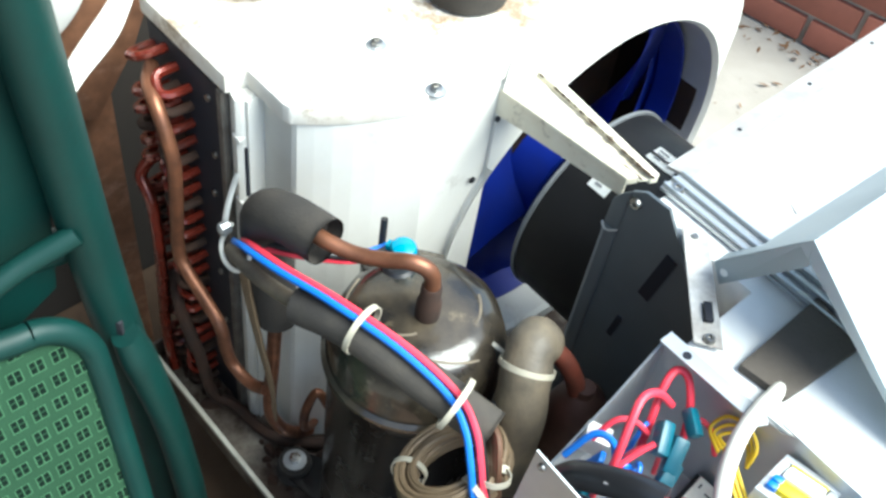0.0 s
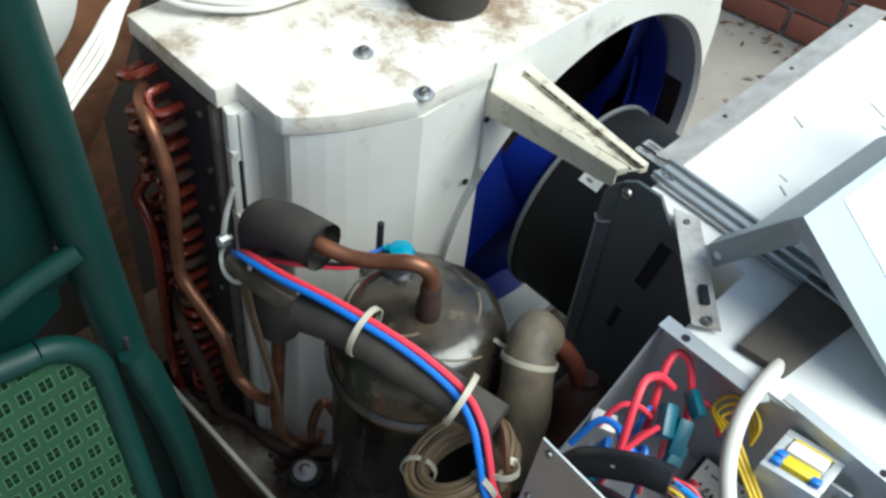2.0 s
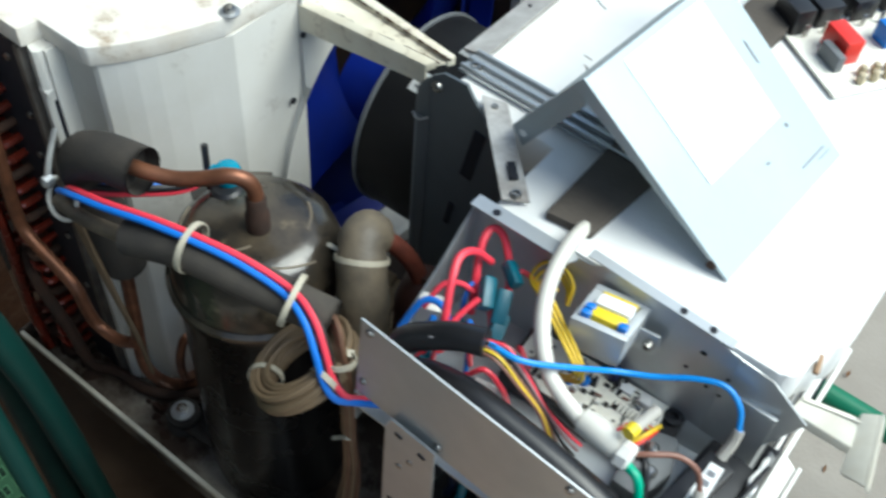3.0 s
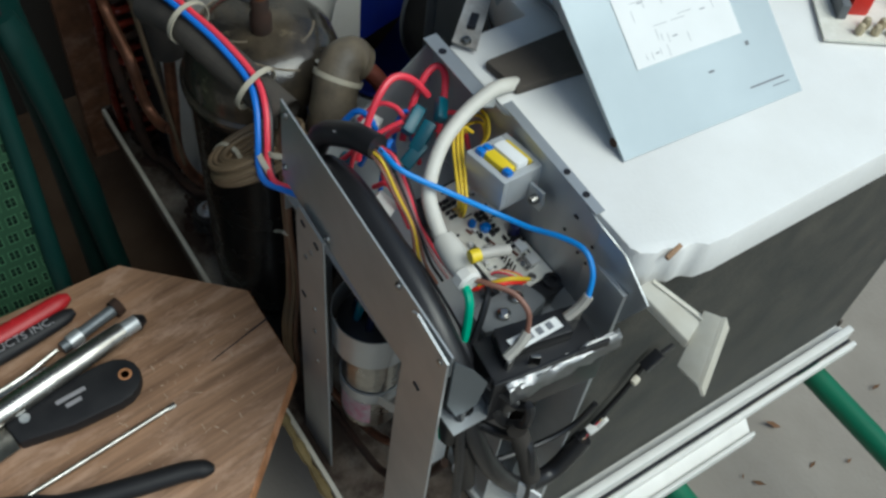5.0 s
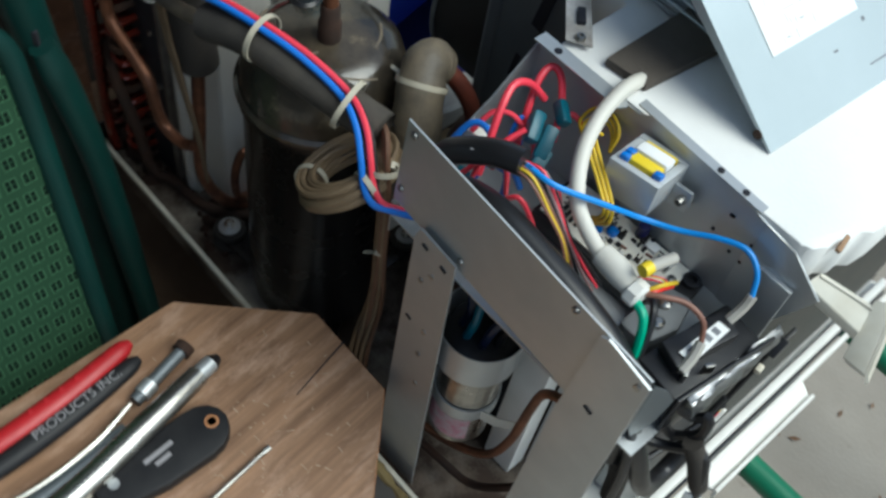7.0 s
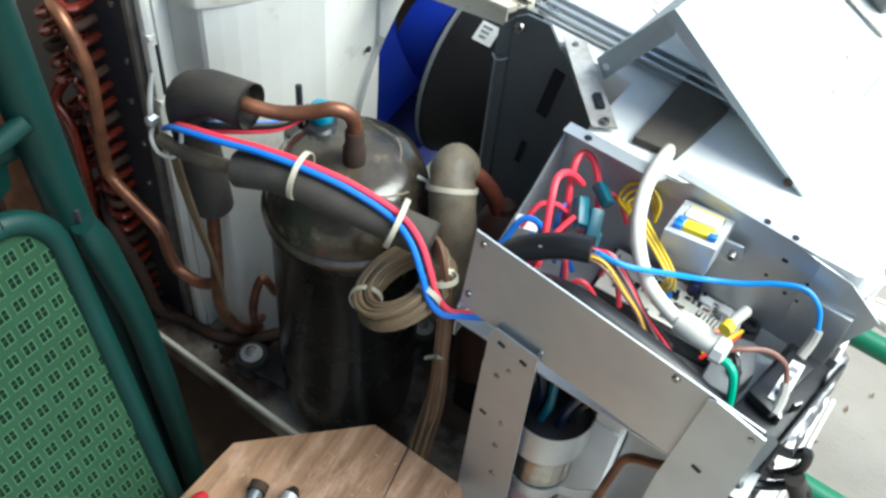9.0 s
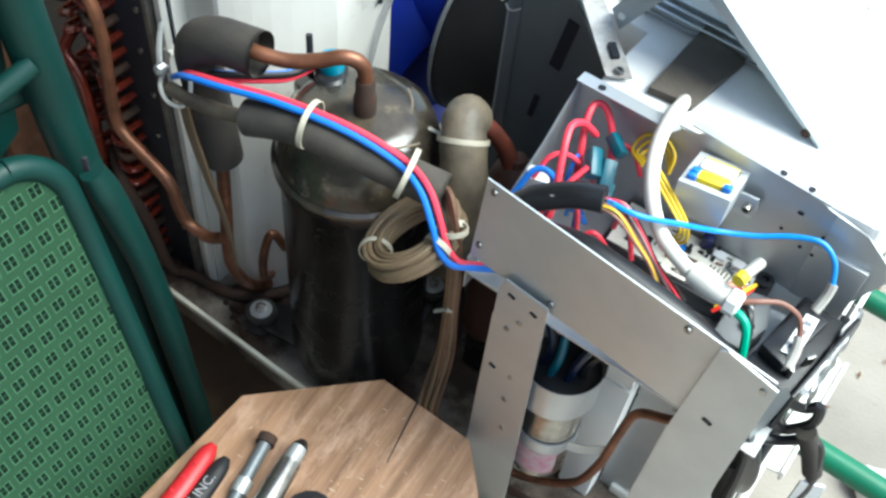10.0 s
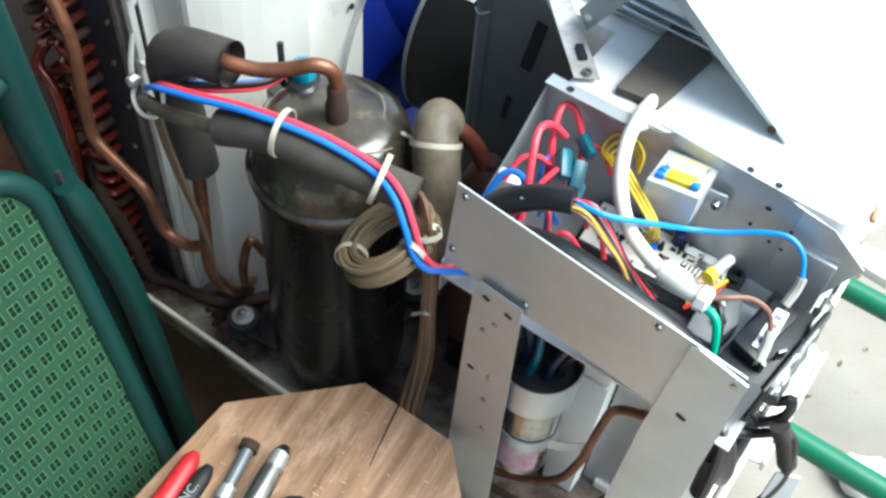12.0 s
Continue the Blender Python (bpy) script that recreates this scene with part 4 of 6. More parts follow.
for k in range(4):
    part("tag_print", slab([tq(-0.002 - 0.001 * k, -0.020 + 0.009 * k, 0.6757), tq(0.004 - 0.001 * k, -0.019 + 0.009 * k, 0.6757), tq(0.003 - 0.001 * k, -0.014 + 0.009 * k, 0.6757), tq(-0.003 - 0.001 * k, -0.015 + 0.009 * k, 0.6757)], (0, 0, 0.0002)), INK, term)
for k in range(7):
    part("spade", box(tq(rng.uniform(-0.014, 0.016), rng.uniform(-0.04, 0.042), 0.666), (0.003, 0.008, 0.012), (0, 0, rng.uniform(-40, 40)), 0.0005), CHROME, term)
part("front_wall", slab([tq(0.0215, -0.050, 0.612), tq(0.0215, 0.050, 0.612), tq(0.0245, 0.050, 0.612), tq(0.0245, -0.050, 0.612)], (0, 0, 0.058), 0.001), BLACKPLASTIC, term)
sw = thing("overload_switch", "black round switch bolted to the box floor", "switch", (0.018, 0.44, 0.622))
part("body", slab([(-0.004, 0.412, 0.623), (0.022, 0.412, 0.623), (0.030, 0.445, 0.623), (0.020, 0.476, 0.623), (-0.006, 0.468, 0.623)], (0, 0, 0.026), 0.006), GREYPLASTIC, sw)
for x, y in ((0.008, 0.452), (0.016, 0.434)):
    part("bolt", lathe((x, y, 0.649), [(0.0055, 0), (0.0055, 0.004), (0.003, 0.006)], "Z", 10), CHROME, sw)

# ---- wiring ----
def wire(label, points, r, mat, name="wire", sides=8, steps=6):
    t = thing(name, label, "wire", points[0])
    part("insulation", tube(points, r, sides, steps), mat, t)
    return t


hose = thing("sensor_hose", "white flexible sleeve curving over the control box", "hose", (-0.12, 0.53, 0.74))
part("sleeve", tube([(-0.117, 0.524, 0.744), (-0.115, 0.509, 0.750), (-0.115, 0.497, 0.749), (-0.112, 0.475, 0.742), (-0.102, 0.449, 0.735), (-0.089, 0.430, 0.727), (-0.073, 0.415, 0.720), (-0.057, 0.409, 0.713), (-0.036, 0.405, 0.706)], 0.0060, 12, 5), WHITEWIRE, hose)
part("collar", tube([(-0.036, 0.406, 0.706), (-0.022, 0.405, 0.706), (-0.010, 0.403, 0.706), (0.003, 0.402, 0.705)], lambda t: 0.0090 + 0.0012 * math.sin(5 * t), 14, 4), WHITEWIRE, hose, "white plastic connector collar")
part("nut", lathe((0.000, 0.402, 0.705), [(0.0095, -0.004), (0.0105, -0.003), (0.0105, 0.005), (0.008, 0.007)], "X", 8), WHITEPLASTIC, hose)

wire("light blue single wire looping to a terminal", [(-0.110, 0.393, 0.742), (-0.085, 0.397, 0.741), (-0.06, 0.425, 0.725), (-0.040, 0.455, 0.705), (-0.015, 0.470, 0.705), (0.010, 0.482, 0.713), (0.030, 0.488, 0.716), (0.045, 0.486, 0.707), (0.053, 0.480, 0.690)], 0.0023, LIGHTBLUE)
wire("clear insulated spade on the blue wire", [(0.053, 0.480, 0.691), (0.0535, 0.474, 0.682), (0.052, 0.464, 0.672)], 0.0042, CLEARSLEEVE, "spade_sleeve")
wire("brown wire to the relay block", [(0.002, 0.404, 0.704), (0.015, 0.412, 0.708), (0.030, 0.424, 0.706), (0.045, 0.428, 0.698), (0.053, 0.424, 0.684)], 0.0022, BROWNWIRE)
wire("clear insulated spade on the brown wire", [(0.053, 0.424, 0.684), (0.056, 0.415, 0.677), (0.057, 0.404, 0.670)], 0.0042, CLEARSLEEVE, "spade_sleeve")
wire("green earth wire leaving the box", [(-0.004, 0.400, 0.700), (0.008, 0.397, 0.703), (0.018, 0.394, 0.698), (0.026, 0.388, 0.672), (0.030, 0.380, 0.640), (0.040, 0.366, 0.60), (0.050, 0.362, 0.57)], 0.0034, GREENWIRE)
wire("dark wire along the board", [(-0.002, 0.424, 0.668), (0.012, 0.416, 0.69), (0.024, 0.402, 0.672), (0.032, 0.386, 0.640), (0.045, 0.370, 0.59)], 0.0030, BLACKWIRE)
for dz, y in ((0.0, 0.4405), (0.003, 0.4455)):
    wire("red and yellow board lead", [(-0.012, y - 0.018, 0.658), (0.000, y, 0.668 + dz), (0.004, y + 0.02, 0.662)], 0.0018, REDPLASTIC if dz == 0 else YELLOW)

MAUVE = material("mauve_wire", (0.34, 0.20, 0.20), 0.45, scale=40, bump=0.02)
LOOM = thing("wire_loom", "black shrink sleeve with thin coloured wires", "wire loom", (-0.16, 0.38, 0.72))
part("sleeve", tube([(-0.178, 0.375, 0.690), (-0.168, 0.377, 0.712), (-0.150, 0.381, 0.728), (-0.130, 0.387, 0.739), (-0.112, 0.392, 0.743)], 0.0105, 14, 5), BLACKPLASTIC, LOOM)
for k, m in enumerate((BROWNWIRE, YELLOW, BROWNWIRE, BLACKWIRE, MAUVE, RED, BLACKWIRE)):
    d = (k - 3) * 0.0026
    part("strand", tube([(-0.113, 0.392 + d * 0.8, 0.743 - abs(d) * 0.5), (-0.098, 0.394 + d, 0.739 + 0.002 * (k % 2)), (-0.080, 0.396 + d * 0.9, 0.722), (-0.062, 0.399 + d * 0.6, 0.698), (-0.045, 0.402 + d * 1.6, 0.672), (-0.035, 0.410 + d * 2, 0.650)], 0.0013, 6, 4), m, LOOM)
for k in range(5):
    part("sleeve_print", box((-0.146 + 0.006 * k, 0.3745 + 0.0021 * k, 0.7375 + 0.0022 * k), (0.003, 0.0012, 0.0012), (0, -20, 18), 0), LETTER, LOOM)
wire("thick black cable lying behind the front panel", [(-0.176, 0.376, 0.655), (-0.150, 0.371, 0.690), (-0.110, 0.369, 0.707), (-0.060, 0.369, 0.703), (-0.010, 0.369, 0.692), (0.024, 0.369, 0.675), (0.046, 0.371, 0.645), (0.052, 0.372, 0.57)], 0.0128, BLACKPLASTIC, "cable", 14)
wire("thin black cable behind the panel", [(-0.10, 0.380, 0.690), (-0.05, 0.382, 0.690), (0.0, 0.384, 0.678), (0.035, 0.385, 0.655), (0.055, 0.380, 0.60)], 0.0055, BLACKWIRE, "cable")
wire("thin grey cable behind the panel", [(-0.08, 0.388, 0.672), (-0.03, 0.390, 0.668), (0.01, 0.391, 0.655), (0.04, 0.388, 0.63), (0.056, 0.385, 0.58)], 0.004, GREYPLASTIC, "cable")

REDPATHS = [
    [(-0.156, 0.402, 0.680), (-0.160, 0.411, 0.708), (-0.168, 0.427, 0.730), (-0.174, 0.444, 0.738), (-0.171, 0.460, 0.732), (-0.163, 0.473, 0.714)],
    [(-0.160, 0.448, 0.676), (-0.166, 0.458, 0.700), (-0.175, 0.475, 0.722), (-0.176, 0.488, 0.730), (-0.166, 0.490, 0.728), (-0.152, 0.481, 0.714), (-0.142, 0.470, 0.692)],
    [(-0.143, 0.473, 0.682), (-0.147, 0.478, 0.700), (-0.143, 0.486, 0.706), (-0.132, 0.489, 0.700), (-0.122, 0.490, 0.680)],
    [(-0.186, 0.420, 0.690), (-0.182, 0.436, 0.705), (-0.172, 0.446, 0.706), (-0.160, 0.450, 0.700)],
    [(-0.170, 0.392, 0.668), (-0.160, 0.405, 0.690), (-0.155, 0.425, 0.704), (-0.150, 0.440, 0.712)],
    [(-0.185, 0.366, 0.668), (-0.172, 0.374, 0.676), (-0.155, 0.386, 0.672), (-0.140, 0.40, 0.652)],
    [(-0.118, 0.452, 0.650), (-0.112, 0.446, 0.676), (-0.100, 0.44, 0.668), (-0.09, 0.436, 0.645)],
    [(-0.13, 0.402, 0.672), (-0.118, 0.408, 0.684), (-0.104, 0.412, 0.668), (-0.1, 0.42, 0.64)],
]
for k, p in enumerate(REDPATHS):
    wire("red insulated lead looping in the control box", p, 0.0031 if k < 2 else 0.0023, RED)
for p in ([(-0.192, 0.400, 0.68), (-0.184, 0.416, 0.704), (-0.172, 0.424, 0.700), (-0.165, 0.43, 0.67)], [(-0.165, 0.41, 0.66), (-0.158, 0.42, 0.69), (-0.150, 0.43, 0.68), (-0.14, 0.44, 0.65)]):
    wire("dark blue lead in the control box", p, 0.0028, BLUEWIRE)
for k in range(3):
    o = 0.0042 * k
    wire("thin yellow transformer lead", [(-0.118, 0.474 + o, 0.708), (-0.134 + o, 0.486, 0.706), (-0.130 + o, 0.4950 - o * 0.3, 0.719 - o), (-0.113, 0.4955 - o * 0.3, 0.725 - o), (-0.100 - o * 0.5, 0.490, 0.719 - o), (-0.097, 0.480, 0.708)], 0.0014, YELLOW)
for k in range(3):
    o = 0.0040 * k
    wire("thin yellow transformer lead", [(-0.108, 0.480, 0.718), (-0.114 + o * 0.4, 0.467 + o * 0.5, 0.7255), (-0.101 + o, 0.456 + o * 0.4, 0.722), (-0.081 + o * 0.8, 0.446 + o * 0.5, 0.716), (-0.064 + o * 0.6, 0.438 + o * 0.5, 0.708), (-0.064 + o, 0.439, 0.694), (-0.078 + o, 0.447, 0.672)], 0.0014, YELLOW)
for c, rot, s in (((-0.150, 0.450, 0.708), (20, 25, 40), (0.011, 0.026, 0.012)), ((-0.137, 0.452, 0.700), (35, 10, 30), (0.012, 0.028, 0.012)), ((-0.143, 0.472, 0.716), (10, 30, 60), (0.010, 0.022, 0.010)), ((-0.131, 0.440, 0.690), (30, 20, 25), (0.012, 0.026, 0.012)), ((-0.160, 0.425, 0.680), (10, 60, 20), (0.010, 0.020, 0.010)), ((-0.165, 0.395, 0.668), (0, 30, 50), (0.012, 0.022, 0.010))):
    lug = thing("spade_connector", "teal insulated spade connector", "connector", c, "teal connectors")
    part("shell", box(c, s, rot, 0.003), TEAL, lug)
for c, rot, s, m, lab in (((-0.172, 0.408, 0.690), (0, 20, 30), (0.005, 0.009, 0.022), BLUEPLASTIC, "blue plastic connector tab"), ((-0.148, 0.420, 0.686), (0, 30, 40), (0.016, 0.010, 0.008), BLUEPLASTIC, "blue plastic connector tab"), ((-0.172, 0.378, 0.668), (10, 20, 30), (0.016, 0.012, 0.010), WHITEPLASTIC, "small white plug housing with leads"), ((-0.115, 0.402, 0.664), (10, 30, 30), (0.020, 0.016, 0.010), WHITEPLASTIC, "small white plug housing with leads"), ((-0.135, 0.384, 0.664), (10, 10, 60), (0.014, 0.016, 0.012), TEAL, "small teal plug housing with leads"), ((-0.188, 0.43, 0.676), (0, 10, 30), (0.02, 0.016, 0.02), WHITEPLASTIC, "white relay body among the wires")):
    t = thing("plug_housing", lab, "connector", c)
    part("housing", box(c, s, rot, 0.0015), m, t)

for k in range(4):
    x, y, z = rng.uniform(-0.185, -0.13), rng.uniform(0.40, 0.465), rng.uniform(0.672, 0.69)
    a, s = rng.uniform(0, 6.28), rng.uniform(0.012, 0.022)
    c, d = math.cos(a) * s, math.sin(a) * s * 0.8
    p = [(x - c, y - d, z - 0.02), (x - c * 0.7, y - d * 0.7, z + 0.008), (x, y, z + rng.uniform(0.016, 0.026)), (x + c * 0.7, y + d * 0.7, z + 0.006), (x + c, y + d, z - 0.025)]
    wire("red insulated lead looping in the control box" if k % 3 else "dark blue lead in the control box", p, 0.0021, RED if k % 3 else BLUEWIRE)

# hanging cables at the open end
hang = thing("hanging_cable", "black cable hanging in front of the evaporator", "cable", (0.07, 0.37, 0.60))
part("sheath", tube([(0.056, 0.372, 0.62), (0.070, 0.380, 0.58), (0.078, 0.400, 0.52), (0.080, 0.440, 0.44), (0.079, 0.480, 0.415), (0.079, 0.505, 0.44), (0.078, 0.515, 0.455)], 0.0088, 12, 5), BLACKPLASTIC, hang)
for k, m in enumerate((RED, YELLOW, WHITEWIRE, BLACKWIRE)):
    part("strand", tube([(0.078, 0.514, 0.452 + 0.002 * k), (0.079, 0.522 + 0.002 * k, 0.470), (0.079, 0.532, 0.482 + 0.002 * k)], 0.0018, 6, 4), m, hang)
for c, r in (((0.079, 0.522, 0.470), 20), ((0.079, 0.530, 0.476), 50)):
    part("plug", box(c, (0.008, 0.012, 0.008), (r, 0, 0), 0.001), WHITEPLASTIC, hang, "small white plug")
lead = thing("sensor_lead", "thin black lead with a small connector", "cable", (0.08, 0.53, 0.5))
part("lead", tube([(0.076, 0.500, 0.44), (0.0765, 0.535, 0.49), (0.077, 0.552, 0.525), (0.077, 0.560, 0.55)], 0.0028, 8, 5), BLACKWIRE, lead)
part("connector", box((0.079, 0.566, 0.558), (0.010, 0.020, 0.010), (40, 0, 0), 0.001), BLACKPLASTIC, lead)
part("fork", box((0.079, 0.578, 0.562), (0.004, 0.022, 0.005), (15, 0, 0), 0.0005), BLACKPLASTIC, lead)
part("tag", box((0.080, 0.553, 0.535), (0.006, 0.008, 0.010), (20, 0, 10), 0.002), CREAM, lead, "cream tag")
for k, p in enumerate(([(0.060, 0.365, 0.63), (0.070, 0.365, 0.58), (0.074, 0.368, 0.50), (0.072, 0.372, 0.40), (0.070, 0.375, 0.28)], [(0.062, 0.385, 0.66), (0.082, 0.402, 0.640), (0.092, 0.404, 0.650), (0.094, 0.402, 0.630), (0.080, 0.398, 0.610), (0.070, 0.39, 0.625)], [(0.060, 0.380, 0.60), (0.080, 0.392, 0.60), (0.104, 0.400, 0.615), (0.116, 0.400, 0.585), (0.120, 0.402, 0.54), (0.112, 0.405, 0.45), (0.10, 0.41, 0.30)], [(0.058, 0.372, 0.56), (0.062, 0.40, 0.50), (0.07, 0.45, 0.49), (0.076, 0.49, 0.50), (0.078, 0.51, 0.53)])):
    wire("black cable hanging from the control box", p, 0.0042 if k != 3 else 0.0028, BLACKWIRE, "cable")
slv = thing("cable_sleeve", "black foam sleeve round hanging leads", "sleeve", (0.065, 0.375, 0.5))
part("foam", tube([(0.062, 0.372, 0.575), (0.068, 0.376, 0.54), (0.070, 0.380, 0.50)], 0.0085, 14, 4), RUBBER, slv)
slv = thing("cable_sleeve", "black foam sleeve round hanging leads", "sleeve", (0.11, 0.4, 0.58))
part("foam", tube([(0.094, 0.396, 0.625), (0.106, 0.400, 0.60), (0.116, 0.402, 0.575)], 0.0080, 14, 4), RUBBER, slv)
t = thing("paper_tag", "white paper tag taped on a cable", "tag", (0.12, 0.4, 0.55))
part("sheet", slab([(0.112, 0.396, 0.566), (0.130, 0.404, 0.566), (0.134, 0.408, 0.52), (0.114, 0.400, 0.515)], (0.001, -0.002, 0)), PAPER, t)

# ---- behind the front frame ----
cap = thing("run_capacitor", "silver run capacitor strapped upright, pink label", "capacitor", (-0.103, 0.385, 0.36))
CPX, CPY, CPR = -0.102, 0.392, 0.0300
part("can", lathe((CPX, CPY, 0), [(CPR - 0.003, 0.350), (CPR, 0.353), (CPR, 0.500), (CPR - 0.002, 0.503), (CPR - 0.002, 0.507), (0.0, 0.507)], "Z", 40), CHROME, cap)
part("strap", lathe((CPX - 0.004, CPY + 0.002, 0), [(0.0395, 0.484), (0.0405, 0.484), (0.0405, 0.530), (0.0395, 0.530)], "Z", 48, False), STEEL, cap, "broad galvanised strap")
part("lower_strap", lathe((CPX, CPY, 0), [(CPR + 0.0010, 0.408), (CPR + 0.0026, 0.408), (CPR + 0.0026, 0.426), (CPR + 0.0010, 0.426)], "Z", 40, False), STEEL, cap, "steel clamp ring")
part("clamp_arm", slab([(CPX + 0.028, CPY - 0.012, 0.409), (CPX + 0.046, CPY - 0.006, 0.411), (CPX + 0.062, CPY + 0.004, 0.416), (CPX + 0.062, CPY + 0.004, 0.432), (CPX + 0.046, CPY - 0.006, 0.428), (CPX + 0.028, CPY - 0.012, 0.425)], (0.0006, 0.0014, 0)), STEEL, cap, "bent steel clamp tail")
bm = bmesh.new()
rows = []
for k in range(9):
    a = math.radians(200 + 16 * k)
    rows.append([bm.verts.new((CPX + (CPR + 0.0005) * math.cos(a), CPY + (CPR + 0.0005) * math.sin(a), z)) for z in (0.362, 0.402)])
for a, b in zip(rows, rows[1:]):
    bm.faces.new((a[0], a[1], b[1], b[0]))
bmesh.ops.solidify(bm, geom=bm.faces[:], thickness=0.0004)
part("label", bm, material("pink_printed_label", (0.80, 0.72, 0.74), 0.6, dark=(0.75, 0.30, 0.42), scale=90, amount=1.0, bump=0.02), cap, "pink printed label")
part("boot", lathe((CPX, CPY, 0), [(0.0350, 0.5075), (0.0350, 0.518), (0.028, 0.522), (0.0, 0.523)], "Z", 28), BLACKPLASTIC, cap, "dark plastic boot")
NAVY = material("navy_insulation", (0.003, 0.010, 0.040), 0.4, scale=40, bump=0.03)
for k, (x, y, m) in enumerate(((-0.120, 0.382, NAVY), (-0.108, 0.376, TEAL), (-0.092, 0.380, NAVY), (-0.084, 0.392, BLACKWIRE))):
    part("terminal_lead", tube([(x, y, 0.520), (x + 0.004, y + 0.002, 0.550), (x + 0.012 * (k - 1), y + 0.012, 0.585), (x + 0.016 * (k - 1), y + 0.03, 0.612)], 0.0040, 8, 5), m, cap, "dark insulated lead")
chute = thing("foam_duct", "off-white foam block beside the capacitor", "foam block", (-0.06, 0.42, 0.238))
part("lower_block", span(-0.084, -0.046, 0.436, 0.462, 0.238, 0.47, 0.003), FOAM, chute)
part("upper_block", span(-0.083, -0.047, 0.437, 0.462, 0.472, 0.617, 0.003), FOAM, chute)
sheet = thing("rear_sheet", "galvanised inner sheet behind the control box, with a dark sheet for shade", "metal sheet", (0, 0.47, 0.238))
part("sheet", span(-0.045, 0.024, 0.465, 0.467, 0.238, 0.617, 0), STEEL, sheet)
# Dark sheet put in for the shaded interior above the capacitor.
part("shade_sheet", span(-0.185, -0.0855, 0.470, 0.472, 0.238, 0.617, 0), FIN_SHADE, sheet)
screw(sheet, (-0.005, 0.465, 0.45), "Y", 0.004, -0.003)
pipe = thing("liquid_pipe", "bent copper liquid pipe behind the front frame", "pipe", (-0.05, 0.395, 0.26))
part("copper_tube", tube([(-0.20, 0.385, 0.262), (-0.12, 0.390, 0.278), (-0.060, 0.392, 0.33), (-0.040, 0.395, 0.39), (-0.033, 0.395, 0.47), (-0.026, 0.395, 0.515), (0.0, 0.395, 0.535), (0.03, 0.40, 0.55)], 0.0046, 10, 5), COPPER, pipe)
part("copper_branch", tube([(-0.19, 0.378, 0.250), (-0.10, 0.38, 0.262), (-0.05, 0.385, 0.275), (0.0, 0.395, 0.36), (0.02, 0.40, 0.42)], 0.0045, 10, 5), RUST_SHADE, pipe)
strip = thing("insulation_strip", "yellowed foam strip along the pan edge", "foam strip", (-0.12, 0.33, 0.25))
part("strip", tube([(-0.215, 0.322, 0.276), (-0.17, 0.321, 0.272), (-0.12, 0.321, 0.262), (-0.06, 0.321, 0.258)], lambda t: 0.0052 + 0.0014 * math.sin(23 * t) + 0.0010 * math.sin(57 * t), 8, 9), YELLOWFOAM, strip)

block = thing("foam_offcut", "tan foam offcut standing on the base pan under the motor", "foam block", (-0.35, 0.60, 0.237))
for k in range(3):
    f0, f1 = k / 3 + 0.01, (k + 1) / 3 - 0.01
    a0, a1 = Vector((-0.374, 0.543, 0.237)).lerp(Vector((-0.322, 0.569, 0.237)), f0), Vector((-0.374, 0.543, 0.237)).lerp(Vector((-0.322, 0.569, 0.237)), f1)
    b0, b1 = Vector((-0.380, 0.622, 0.237)).lerp(Vector((-0.337, 0.623, 0.237)), f0), Vector((-0.380, 0.622, 0.237)).lerp(Vector((-0.337, 0.623, 0.237)), f1)
    part("layer", slab([a0, a1, b1, b0], (0, 0, 0.150 - 0.006 * k), 0.002), material("tan_foam", (0.38, 0.29, 0.18), 0.9, scale=30, bump=0.4) if k == 0 else bpy.data.materials["tan_foam"], block)

# ---- compressor ----
CX, CY = -0.368, 0.420
comp = thing("compressor", "dusty black rotary compressor standing on rubber feet", "compressor", (CX, CY, 0.237))
part("shell", lathe((CX, CY, 0), [(0.06, 0.256), (0.074, 0.265), (0.0765, 0.29), (0.0765, 0.572), (0.081, 0.578), (0.081, 0.588)], "Z", 64), BLACKPAINT, comp, "glossy black shell")
part("dome", lathe((CX, CY, 0), [(0.081, 0.588), (0.0785, 0.592), (0.0785, 0.606), (0.075, 0.622), (0.069, 0.639), (0.058, 0.650), (0.044, 0.655), (0.0, 0.657)], "Z", 64), DOME, comp, "dusty black dome")
part("weld_band", lathe((CX, CY, 0), [(0.0805, 0.588), (0.0835, 0.590), (0.0835, 0.594), (0.0795, 0.597)], "Z", 64, False), DOME, comp)
bm = slab([(-0.445, 0.414, 0.642), (-0.438, 0.458, 0.640), (-0.405, 0.480, 0.644), (-0.380, 0.456, 0.652), (-0.390, 0.425, 0.654), (-0.420, 0.406, 0.648)], (0, 0, -0.02), 0.004)
part("terminal_cover", bm, DOME, comp, "dark raised terminal cover")
part("terminal_socket", lathe((-0.412, 0.430, 0), [(0.0145, 0.636), (0.0145, 0.655), (0.011, 0.658), (0.0, 0.658)], "Z", 24), BLACKPLASTIC, comp, "black terminal socket")
part("cover_stud", tube([(-0.437, 0.430, 0.640), (-0.440, 0.434, 0.658), (-0.444, 0.438, 0.682)], 0.0032, 8, 3), BLACKPLASTIC, comp, "black stud")
part("stub_collar", lathe((-0.359, 0.416, 0), [(0.0105, 0.655), (0.0105, 0.674), (0.0088, 0.677), (0.0088, 0.692), (0.0075, 0.694)], "Z", 20), RUST_SHADE, comp, "brazed copper collar")
